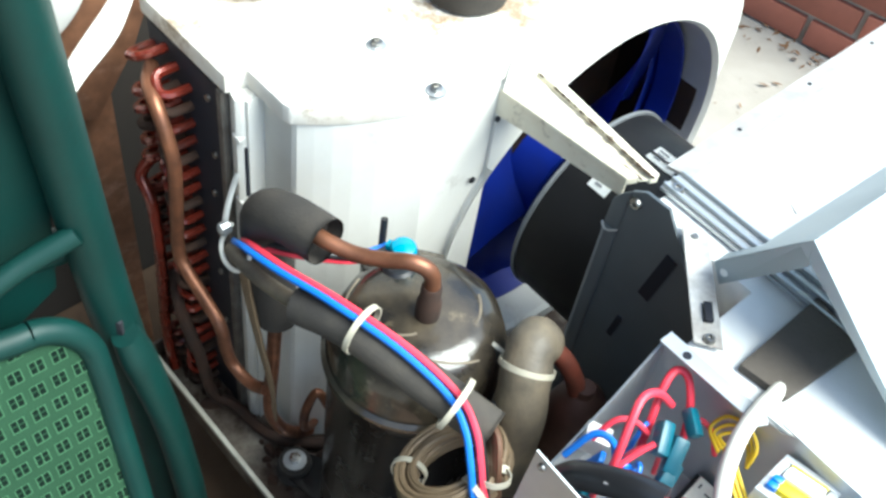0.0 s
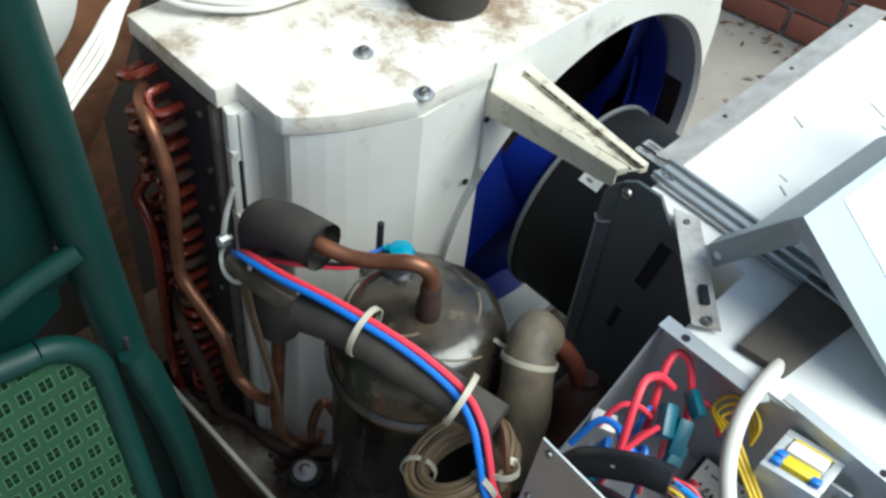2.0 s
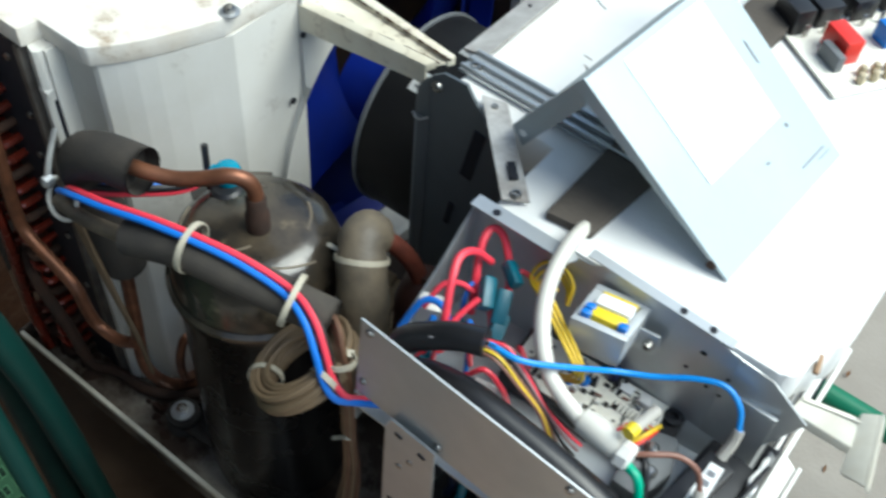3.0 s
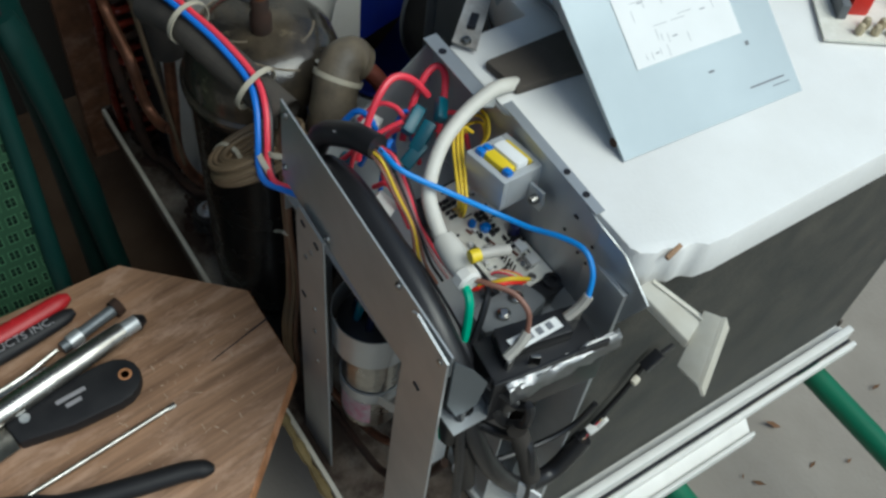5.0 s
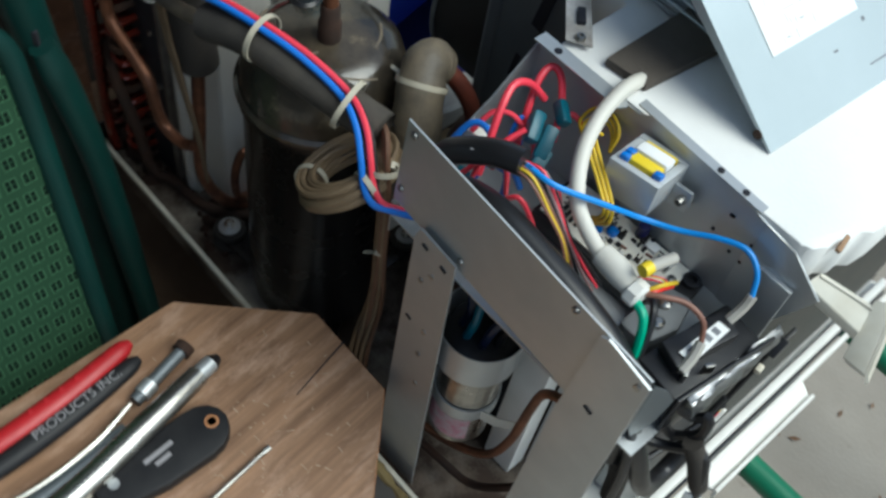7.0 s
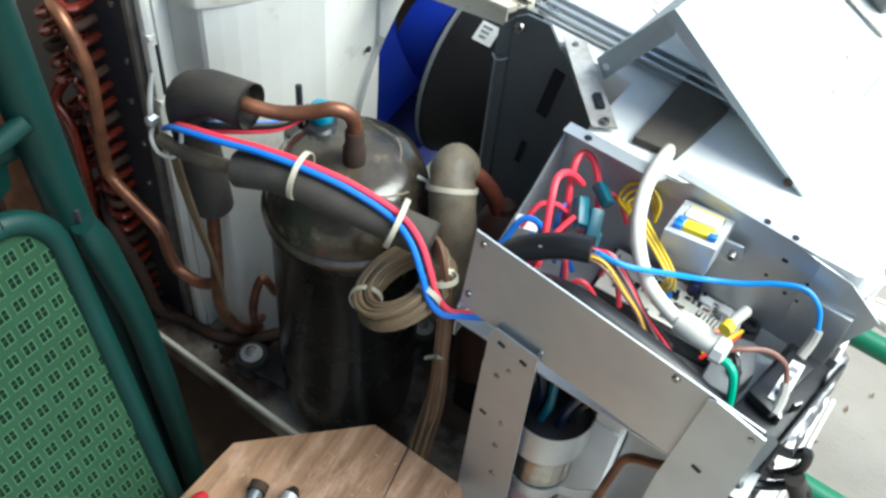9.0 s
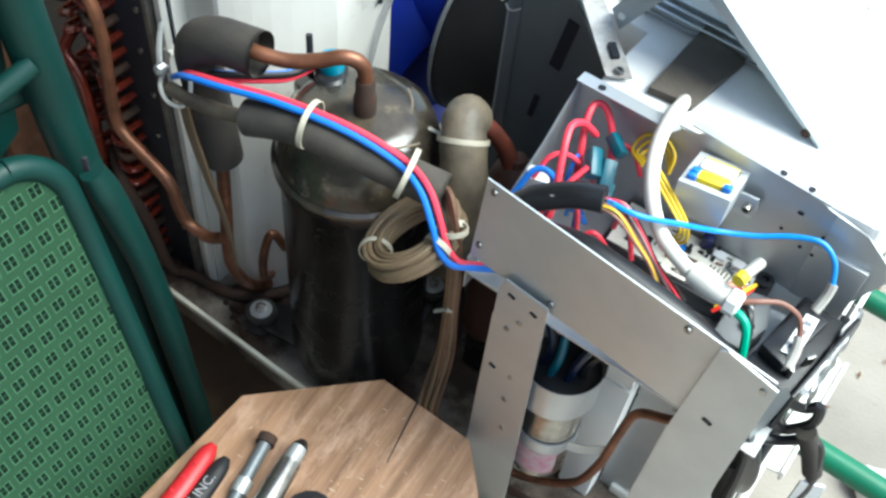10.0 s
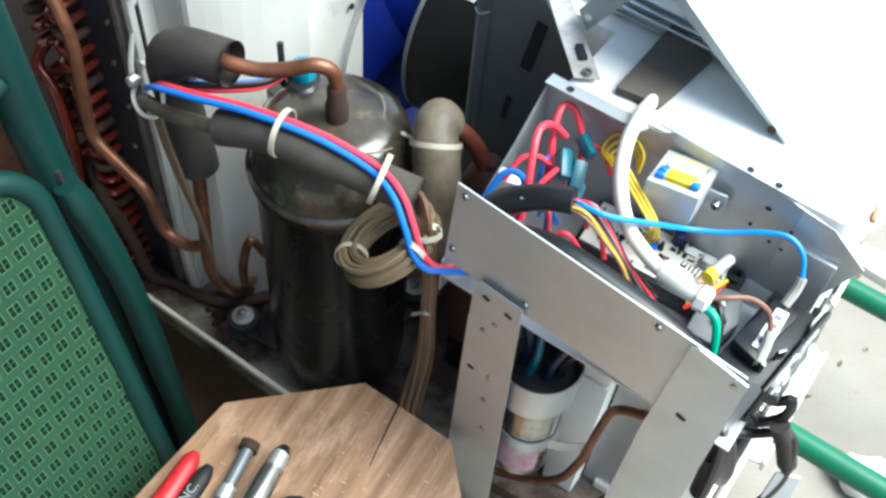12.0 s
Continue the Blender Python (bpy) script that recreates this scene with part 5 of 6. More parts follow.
for ang in (200, 320, 80):
    a = math.radians(ang)
    fx, fy = CX + 0.125 * math.cos(a), CY + 0.125 * math.sin(a)
    part("foot", slab([(CX + 0.06 * math.cos(a - 0.6), CY + 0.06 * math.sin(a - 0.6), 0.256), (fx + 0.018 * math.sin(a), fy - 0.018 * math.cos(a), 0.256), (fx + 0.016 * math.cos(a), fy + 0.016 * math.sin(a), 0.256), (fx - 0.018 * math.sin(a), fy + 0.018 * math.cos(a), 0.256), (CX + 0.06 * math.cos(a + 0.6), CY + 0.06 * math.sin(a + 0.6), 0.256)], (0, 0, 0.003), 0.001), BLACKPAINT, comp)
    g = part("grommet", lathe((fx, fy, 0), [(0.020, 0.237), (0.021, 0.243), (0.015, 0.247), (0.015, 0.254), (0.020, 0.260), (0.019, 0.265), (0.008, 0.266)], "Z", 24), RUBBER, comp, "black rubber grommet")
    part("washer", lathe((fx, fy, 0), [(0.0135, 0.2665), (0.0135, 0.2680), (0.006, 0.2682)], "Z", 24), STEEL, g)
    part("nut", lathe((fx, fy, 0), [(0.0068, 0.2683), (0.0068, 0.274), (0.0035, 0.2745), (0.0035, 0.279), (0.0, 0.2795)], "Z", 6), CHROME, g)
for a0, a1, r0, r1 in ((-1.9, -1.2, 0.060, 0.052), (-0.6, 0.1, 0.052, 0.064), (0.5, 1.2, 0.046, 0.050), (-2.8, -2.3, 0.062, 0.066), (-1.4, -0.9, 0.040, 0.030)):
    pts = []
    for k in range(6):
        a, r = a0 + (a1 - a0) * k / 5, r0 + (r1 - r0) * k / 5
        z = 0.6575 - 0.0025 * (r / 0.044) ** 2 if r < 0.044 else 0.655 - (r - 0.044) * (0.36 if r < 0.058 else 0.36 + (r - 0.058) * 30)
        pts.append((CX + r * math.cos(a), CY + r * math.sin(a), z))
    part("tape_edge", tube(pts, 0.0013, 6, 3, 0.6), DUSTFOAM, comp, "dried dusty tape edge")
plug = thing("compressor_plug", "cyan plastic plug on the compressor terminals", "plug", (-0.42, 0.448, 0.653))
part("body", lathe((-0.417, 0.438, 0), [(0.0115, 0.656), (0.0120, 0.659), (0.0120, 0.668), (0.0105, 0.672), (0.006, 0.674), (0.0, 0.6745)], "Z", 24), CYAN, plug)
part("gasket", lathe((-0.417, 0.438, 0), [(0.0155, 0.6515), (0.0155, 0.6555), (0.0118, 0.6562)], "Z", 24), BLACKPLASTIC, plug, "black gasket ring")
part("latch", box((-0.4285, 0.433, 0.664), (0.007, 0.008, 0.009), (0, 0, 20), 0.0015), CYAN, plug)

acc = thing("accumulator", "rusty red suction accumulator beside the compressor", "accumulator", (-0.245, 0.505, 0.30))
part("can", lathe((-0.246, 0.508, 0), [(0.01, 0.30), (0.026, 0.315), (0.029, 0.33), (0.029, 0.56), (0.022, 0.582), (0.010, 0.592), (0.009, 0.60)], "Z", 28), material("rust_red_can", (0.05, 0.016, 0.010), 0.6, dark=(0.03, 0.012, 0.008), scale=30, bump=0.3), acc)
part("bracket_foot", span(-0.262, -0.23, 0.492, 0.522, 0.2365, 0.30, 0.004), BLACKPAINT, acc)

# ---- pipes round the compressor ----
pipe = thing("suction_pipe", "bent copper pipe leaving the compressor top", "pipe", (-0.36, 0.41, 0.66))
part("copper_tube", tube([(-0.455, 0.362, 0.711), (-0.434, 0.368, 0.710), (-0.412, 0.379, 0.708), (-0.390, 0.392, 0.713), (-0.373, 0.402, 0.720), (-0.362, 0.411, 0.715), (-0.359, 0.416, 0.698), (-0.359, 0.416, 0.660)], 0.0068, 14, 5), COPPER, pipe)


def hollow_sleeve(points, radius, inner, sides=18, steps=6):
    bm = tube(points, radius, sides, steps)
    r = radius(1.0) if callable(radius) else radius
    line = smooth_line(points, steps)
    d = (line[-1] - line[-2]).normalized()
    end = [f for f in bm.faces if len(f.verts) > 4 and (f.calc_center_median() - line[-1]).length < r * 0.2]
    if end:
        ins = bmesh.ops.inset_region(bm, faces=end, thickness=r - inner)
        bmesh.ops.translate(bm, verts=end[0].verts, vec=-d * 0.015)
    return bm


slv = thing("pipe_sleeve", "thick black foam sleeve on the bent pipe", "pipe insulation", (-0.5, 0.36, 0.53))
part("foam", hollow_sleeve([(-0.507, 0.371, 0.530), (-0.507, 0.367, 0.58), (-0.506, 0.361, 0.64), (-0.503, 0.356, 0.675), (-0.493, 0.354, 0.698), (-0.474, 0.357, 0.709), (-0.452, 0.362, 0.711), (-0.432, 0.366, 0.712)], 0.0208, 0.0130), RUBBER, slv)
part("lower_tube", tube([(-0.507, 0.370, 0.545), (-0.508, 0.365, 0.45), (-0.508, 0.360, 0.37), (-0.508, 0.372, 0.32), (-0.512, 0.395, 0.275), (-0.515, 0.42, 0.25)], 0.0072, 12, 5), COPPER, slv, "oxidised copper tube")

slv = thing("wire_sleeve", "dusty dark foam sleeve laid across the compressor", "pipe insulation", (-0.33, 0.35, 0.67))
part("foam", hollow_sleeve([(-0.418, 0.331, 0.673), (-0.385, 0.340, 0.682), (-0.350, 0.349, 0.683), (-0.310, 0.361, 0.675), (-0.280, 0.371, 0.668), (-0.260, 0.377, 0.664), (-0.244, 0.382, 0.661)], 0.0165, 0.012), material("sleeve_foam", (0.035, 0.031, 0.028), 0.85, dark=(0.10, 0.085, 0.065), scale=16, amount=0.8, fine=400, bump=0.4), slv)
part("inner_pipe", tube([(-0.522, 0.334, 0.640), (-0.490, 0.330, 0.648), (-0.450, 0.330, 0.660), (-0.410, 0.333, 0.673)], 0.0068, 10, 5), DUSTFOAM, slv, "dusty brown sleeve")

main_pts = [(-0.508, 0.334, 0.664), (-0.485, 0.328, 0.683), (-0.440, 0.330, 0.696), (-0.395, 0.338, 0.7045), (-0.355, 0.347, 0.7055), (-0.315, 0.358, 0.699), (-0.276, 0.366, 0.686), (-0.250, 0.361, 0.677), (-0.231, 0.352, 0.661), (-0.216, 0.344, 0.646), (-0.202, 0.342, 0.640), (-0.190, 0.350, 0.638), (-0.170, 0.362, 0.640)]
for lab, m, off in (("red compressor lead tied along the foam sleeve", RED, (0.0022, 0.0030, 0.0005)), ("blue compressor lead tied along the foam sleeve", BLUEWIRE, (-0.0018, -0.0036, 0.0)), ("black compressor lead tied along the foam sleeve", BLACKWIRE, (0.0042, 0.0052, -0.0042))):
    wire(lab, [tuple(a + b for a, b in zip(p, off)) for p in main_pts], 0.0029, m)
for lab, m, off in (("red lead to the compressor plug", RED, (0, 0, 0)), ("blue lead to the compressor plug", BLUEWIRE, (-0.003, 0.004, 0.003)), ("dark lead to the compressor plug", BLACKWIRE, (0.003, 0.003, 0.006))):
    wire(lab, [tuple(a + b for a, b in zip(p, off)) for p in ((-0.506, 0.336, 0.664), (-0.478, 0.354, 0.664), (-0.452, 0.384, 0.658), (-0.440, 0.408, 0.652), (-0.430, 0.434, 0.656))], 0.0030, m)


def cable_tie(c, d, r, label, squash=1.0, tail=None):
    """A nylon band round a bundle at c that runs along d, with its lock and tail."""
    t = thing("cable_tie", label, "cable tie", c, "cable ties")
    d = Vector(d).normalized()
    u = d.cross(Vector((0, 0, 1))).normalized()
    v = u.cross(d)
    pts = [Vector(c) + (u * math.cos(a) + v * math.sin(a) * squash) * r for a in (2 * math.pi * k / 20 for k in range(21))]
    bm = bmesh.new()
    rows = []
    for k, p in enumerate(pts[:-1]):
        o = (p - Vector(c)).normalized() * 0.0012
        rows.append([bm.verts.new(p + q) for q in (-d * 0.0024, d * 0.0024, d * 0.0024 + o, -d * 0.0024 + o)])
    for k in range(20):
        a, b = rows[k], rows[(k + 1) % 20]
        for j in range(4):
            bm.faces.new((a[j], a[(j + 1) % 4], b[(j + 1) % 4], b[j]))
    part("band", bm, TIE, t)
    p = Vector(c) - u * r * 0.75 - v * r * 0.75
    part("lock", box(p, (0.0065, 0.0065, 0.0055), (20, 20, 40), 0.001), TIE, t)
    if tail:
        part("tail", tube([p, p + Vector(tail) * 0.5, p + Vector(tail)], 0.0026, 4, 3, 0.35), TIE, t)
    return t


cable_tie((-0.361, 0.347, 0.690), (1, 0.25, -0.08), 0.0205, "aged nylon tie round sleeve and wires", 1.0, (-0.012, -0.004, -0.026))
cable_tie((-0.274, 0.368, 0.675), (1, 0.35, -0.3), 0.0215, "aged nylon tie round sleeve and wires", 1.0)
cable_tie((-0.2735, 0.4500, 0.6505), (-0.35, 0.55, 0.76), 0.0226, "aged nylon tie round the insulated pipe", 1.0, (-0.016, -0.004, 0.004))
cable_tie((-0.211, 0.359, 0.546), (0, 0, 1), 0.0085, "aged nylon tie round capillary tubes", 1.0, (-0.012, -0.006, -0.008))
cable_tie((-0.219, 0.362, 0.650), (0.4, -0.3, -1), 0.0115, "aged nylon tie round capillary tubes", 1.0)

clamp = thing("wire_clip", "small white screw clip on the corner post", "clip", (-0.53, 0.335, 0.645))
part("loop", tube([(-0.536, 0.346, 0.652), (-0.533, 0.332, 0.640), (-0.518, 0.325, 0.633), (-0.500, 0.326, 0.637), (-0.494, 0.333, 0.650), (-0.498, 0.340, 0.668)], 0.0022, 8, 4), WHITEWIRE, clamp)
part("screw_head", lathe((-0.533, 0.334, 0.655), [(0.006, 0.006), (0.006, -0.002), (0.003, -0.004)], "Y", 8), STEEL, clamp)
part("arm", tube([(-0.580, 0.380, 0.655), (-0.556, 0.355, 0.655), (-0.534, 0.336, 0.655)], 0.0028, 8, 3), STEEL, clamp)

slv = thing("pipe_sleeve", "dusty tan foam insulation on the suction pipe", "pipe insulation", (-0.25, 0.45, 0.57))
ELBOW = [(-0.250, 0.424, 0.530), (-0.254, 0.429, 0.575), (-0.261, 0.437, 0.622), (-0.270, 0.446, 0.646), (-0.277, 0.454, 0.657), (-0.282, 0.463, 0.660), (-0.284, 0.471, 0.656), (-0.282, 0.479, 0.648)]
part("foam", hollow_sleeve(ELBOW, lambda t: 0.0222 - 0.0035 * max(0, (t - 0.5) / 0.5) + 0.0010 * math.sin(9 * t) + 0.0006 * math.sin(31 * t), 0.011, 20, 8), DUSTFOAM, slv)
part("seam_crack", tube([(-0.2745, 0.4185, 0.628), (-0.266, 0.4155, 0.626), (-0.258, 0.4165, 0.627)], 0.0011, 5, 3), FIN_SHADE, slv, "dark crack in the foam")
part("riser", tube([(-0.280, 0.478, 0.650), (-0.268, 0.490, 0.635), (-0.256, 0.500, 0.61), (-0.248, 0.507, 0.575)], 0.0085, 12, 5), material("rust_red_pipe", (0.20, 0.045, 0.025), 0.6, 0.2, dark=(0.09, 0.03, 0.02), scale=40, amount=0.8, bump=0.2), slv, "rust-red suction riser")

capc = thing("capillary_coil", "coiled tan capillary tubes tied under the sleeve", "tube coil", (-0.275, 0.365, 0.59))
cc = Vector((-0.259, 0.355, 0.625))
nn = Vector((-0.56, -0.18, 0.80)).normalized()
uu = nn.cross(Vector((1, 0, 0))).normalized()
vv = nn.cross(uu)
for k in range(22):
    layer, ring = k % 6, k // 6
    rr, off = 0.0455 - 0.0040 * ring - (0.0035 if layer == 0 else 0), -0.0036 * layer + rng.uniform(-0.0012, 0.0012)
    dx, dy = rng.uniform(-0.0015, 0.0015), rng.uniform(-0.0015, 0.0015)
    pts = [cc + Vector((dx, dy, 0)) + nn * (off + 0.002 * math.sin(a + k)) + (uu * math.cos(a) + vv * math.sin(a)) * rr for a in (2 * math.pi * j / 26 for j in range(27))]
    part("turn", tube(pts, 0.0026, 7, 1), TAN, capc)
for k in range(6):
    d = (k - 2.5) * 0.0032
    part("drop_tube", tube([(-0.250 + d * 0.4, 0.380, 0.664 + d), (-0.236 + d * 0.5, 0.374, 0.664 + d), (-0.222 + d * 0.6, 0.364, 0.652), (-0.213 + d * 0.7, 0.359 + abs(d) * 0.3, 0.61), (-0.211 + d * 0.7, 0.359 + abs(d) * 0.3, 0.546), (-0.213 + d, 0.358 + abs(d), 0.46), (-0.221 + d * 1.2, 0.358 + 0.004 * (k % 2), 0.36), (-0.228 + d * 1.4, 0.363 + 0.004 * (k % 2), 0.245)], 0.0025, 7, 5), BROWNTUBE if k % 2 else TAN, capc)
for a in (2.2, 4.6):
    p = cc - nn * 0.009 + (uu * math.cos(a) + vv * math.sin(a)) * 0.040
    t = (-uu * math.sin(a) + vv * math.cos(a))
    cable_tie(p, t, 0.0138, "aged nylon tie round the coiled tubes", 1.0)
for k in range(3):
    wire("thin tan capillary tube from the corner clip", [(-0.520 + 0.004 * k, 0.340, 0.640), (-0.522 + 0.005 * k, 0.345, 0.58), (-0.512 + 0.004 * k, 0.348, 0.52), (-0.500 + 0.002 * k, 0.352, 0.46), (-0.497, 0.358, 0.40), (-0.505 - 0.004 * k, 0.365, 0.33)], 0.0024, TAN, "capillary_tube", 7)

# ---- things on top of the shroud ----
capobj = thing("black_cap", "black rubber cap standing on the stained cover", "rubber cap", (-0.566, 0.625, TOPZ))
part("cup", lathe((-0.566, 0.627, TOPZ), [(0.036, 0.0), (0.040, 0.003), (0.041, 0.03), (0.040, 0.06), (0.036, 0.062), (0.034, 0.05), (0.0, 0.05)], "Z", 36), RUBBER, capobj)
wc = thing("extension_cord", "bundle of white electric cords over the cover", "cord", (-0.68, 0.42, 0.78))
for k in range(4):
    o = 0.0080 * k
    part("cord", tube([(-0.640, 0.520 + o, 0.772 + o * 0.3), (-0.652, 0.466 + o, 0.772 + o * 0.4), (-0.686, 0.420 + o, 0.776 + o * 0.5), (-0.722, 0.394 + o, 0.785 + o * 0.5), (-0.716, 0.365 + o * 0.6, 0.785), (-0.690, 0.330 + o * 0.3, 0.782 - o), (-0.655, 0.280, 0.775 - o), (-0.64, 0.24, 0.74 - o)], 0.0030, 8, 6), WHITEWIRE, wc)

plank = thing("wooden_board", "red-brown wooden board standing beside the unit", "board", (-0.86, 0.40, 0))
part("board", slab([(-0.845, 0.372, 0.525), (-0.845, 0.425, 0.60), (-0.845, 0.470, 0.70), (-0.845, 0.50, 0.80), (-0.845, 0.25, 0.90), (-0.845, 0.25, 0.56)], (-0.02, 0, 0), 0.002), WOODBOARD, plank)
part("upright", span(-0.885, -0.866, 0.33, 0.40, 0.0, 0.80, 0.002), WOODBOARD, plank)
disc = thing("serving_tray", "round white plastic tray leaning on the board", "tray", (-0.825, 0.29, 0.76))
part("disc", lathe((-0.838, 0.290, 0.745), [(0.0, 0.0), (0.094, 0.0), (0.098, 0.003), (0.098, 0.008), (0.092, 0.012), (0.0, 0.010)], "X", 56), WHITEPLASTIC, disc)

# ---- cover plate lying on the foam ----
lid = thing("cover_plate", "pale sheet-metal cover plate with a wiring sheet, lying on white foam", "metal cover", (-0.09, 0.64, FOAMZ))
A, B, C = Vector((-0.156, 0.551, 0.851)), Vector((-0.009, 0.552, 0.7425)), Vector((0.002, 0.734, 0.7415))
D = A + (C - B)
nrm = (B - A).cross(C - B).normalized()
if nrm.z < 0:
    nrm = -nrm
part("plate", slab([A, B, C, D], -nrm * 0.0012), LIDMETAL, lid, smooth=False)
e = (C - B).normalized()
part("near_flange", slab([A, B, B - nrm * 0.002, A - nrm * 0.013], e * -0.0012), LIDMETAL, lid, smooth=False)
part("far_flange", slab([D, C, C - nrm * 0.002, D - nrm * 0.013], e * 0.0012), LIDMETAL, lid, smooth=False)
TA = Vector((-0.214, 0.566, 0.7600))
TD = TA + (C - B)
part("end_flange", slab([A, D, D * 0.35 + TD * 0.65, A * 0.35 + TA * 0.65], (0.001, 0, 0.0006)), LIDMETAL, lid, smooth=False)
part("end_lip", slab([A * 0.9 + TA * 0.1 + e * 0.0, A * 0.9 + TA * 0.1 + e * 0.016, TA + e * 0.016, TA], (-0.0012, -0.0004, -0.001)), LIDMETAL, lid, smooth=False)
part("side_strip", slab([A, TA, TA + Vector((0.010, 0.002, -0.018)), A + Vector((0.006, 0, -0.022))], (0, -0.0012, 0)), LIDMETAL, lid, smooth=False)
part("tab_hole", lathe(TA + Vector((0.010, -0.0013, -0.002)), [(0.0035, 0.0002), (0.0035, -0.0006)], "Y", 12), PAPER, lid)
part("flange_rivet", lathe(A * 0.09 + B * 0.91 - nrm * 0.004 - e * 0.0013, [(0.004, 0.0), (0.004, -0.001)], "Y", 10), RUST_SHADE, lid)


def on_plate(u, v, h=0.0):
    return A + (B - A) * u + (D - A) * v + nrm * h


part("wiring_sheet", slab([on_plate(0.04, 0.22, 0.0004), on_plate(0.66, 0.22, 0.0004), on_plate(0.66, 0.80, 0.0004), on_plate(0.04, 0.80, 0.0004)], nrm * 0.0003), PAPER, lid, "white printed wiring sheet", False)
for k in range(46):
    u, v = rng.uniform(0.10, 0.62), rng.uniform(0.26, 0.74)
    du, dv = rng.choice([(0.0025, rng.uniform(0.02, 0.09)), (rng.uniform(0.02, 0.08), 0.002), (0.006, rng.uniform(0.01, 0.03))])
    part("print_bar", slab([on_plate(u, v, 0.0008), on_plate(u + du, v, 0.0008), on_plate(u + du, v + dv, 0.0008), on_plate(u, v + dv, 0.0008)], nrm * 0.0001), material("faint_ink", (0.42, 0.43, 0.45), 0.8) if k == 0 else bpy.data.materials["faint_ink"], lid, "", False)
for u, v, du, dv in ((0.90, 0.74, 0.008, 0.2), (0.93, 0.86, 0.005, 0.1), (0.30, 0.88, 0.12, 0.012), (0.70, 0.80, 0.02, 0.02), (0.77, 0.56, 0.01, 0.03)):
    part("scuff", slab([on_plate(u, v, 0.0002), on_plate(u + du, v, 0.0002), on_plate(u + du, v + dv, 0.0002), on_plate(u, v + dv, 0.0002)], nrm * 0.0001), bpy.data.materials["grey_ink"] if k % 2 else bpy.data.materials["faint_ink"], lid, "", False)

# ---- loose parts on the foam ----
relay = thing("relay_board", "cream circuit board with red and blue relays, lying on foam", "circuit board", (-0.03, 0.87, FOAMZ))
R0, RU, RV = Vector((-0.032, 0.796, FOAMZ + 0.003)), Vector((0.088, 0.136, 0)), Vector((-0.105, 0.075, 0))
part("board", slab([R0, R0 + RU, R0 + RU + RV, R0 + RV], (0, 0, 0.0022)), PCB, relay)


def on_board(u, v, h):
    return R0 + RU * u + RV * v + Vector((0, 0, 0.0022 + h))


RROT = math.degrees(math.atan2(RU.y, RU.x))
for name, u, v, s, m in (("red_relay", 0.22, 0.40, (0.018, 0.034, 0.024), REDPLASTIC), ("blue_relay", 0.62, 0.42, (0.040, 0.020, 0.020), BLUEPLASTIC), ("grey_capacitor", 0.12, 0.32, (0.008, 0.028, 0.016), GREYPLASTIC), ("black_relay", 0.08, 0.78, (0.020, 0.034, 0.026), BLACKPLASTIC), ("black_relay", 0.28, 0.80, (0.026, 0.032, 0.022), BLACKPLASTIC), ("black_relay", 0.52, 0.80, (0.026, 0.032, 0.022), BLACKPLASTIC), ("black_relay", 0.78, 0.82, (0.03, 0.03, 0.022), BLACKPLASTIC)):
    part(name, box(on_board(u, v, s[2] / 2), s, (0, 0, RROT), 0.0015), m, relay)
for k in range(14):
    part("terminal", lathe(on_board(0.2 + 0.05 * k * 0.9, 0.08 + 0.07 * (k % 2), 0), [(0.0035, 0), (0.0045, 0.004), (0.003, 0.010), (0.001, 0.011)], "Z", 8), material("cream_terminal", (0.55, 0.46, 0.30), 0.5) if k == 0 else bpy.data.materials["cream_terminal"], relay)
for k in range(6):
    part("spade", box(on_board(0.1 + 0.13 * k, 0.62, 0.007), (0.005, 0.0015, 0.013), (0, 0, RROT), 0.0003), CHROME, relay)
blk = thing("rubber_block", "dark grey rubber block leaning on the plate", "rubber block", (-0.13, 0.80, FOAMZ))
part("block", slab([(-0.165, 0.760, 0.850), (-0.128, 0.768, 0.826), (-0.110, 0.835, 0.812), (-0.150, 0.840, 0.850)], (0.004, 0, 0.022), 0.003), RUBBER, blk)
part("foot", slab([(-0.150, 0.80, FOAMZ + 0.001), (-0.105, 0.80, FOAMZ + 0.001), (-0.100, 0.90, FOAMZ + 0.001), (-0.150, 0.90, FOAMZ + 0.001)], (0, 0, 0.012), 0.002), bpy.data.materials["brown_sponge"], blk)

# ---- stool ----
ST = 0.405
stool = thing("wooden_stool", "octagonal worn pine stool used as a tool rest", "stool", (-0.2, 0.12, 0))
oct_pts = [(-0.352, 0.024), (-0.357, 0.228), (-0.260, 0.332), (-0.153, 0.332), (-0.036, 0.214), (-0.032, 0.03), (-0.13, -0.08), (-0.26, -0.075)]
part("seat", slab([(x, y, ST - 0.032) for x, y in oct_pts], (0, 0, 0.032), 0.002), WOODTOP, stool)
part("edge_band", slab([(-0.195 + (x + 0.195) * 1.004, 0.126 + (y - 0.126) * 1.004, ST - 0.030) for x, y in oct_pts], (0, 0, 0.0265)), WOODEDGE, stool, "red-brown cut edge", False)
part("seam", slab([(-0.2185, 0.334, ST + 0.0002), (-0.2165, 0.334, ST + 0.0002), (-0.199, 0.262, ST + 0.0002), (-0.2, 0.262, ST + 0.0002)], (0, 0, 0.0004)), FIN_SHADE, stool, "dark crack between boards", False)
for x, y in ((-0.31, 0.20), (-0.10, 0.20), (-0.10, 0.02), (-0.31, 0.02)):
    part("leg", slab([(x - 0.018, y - 0.018, 0), (x + 0.018, y - 0.018, 0), (x + 0.018, y + 0.018, 0), (x - 0.018, y + 0.018, 0)], (0, 0, ST - 0.0325), 0.002), WOODEDGE, stool)
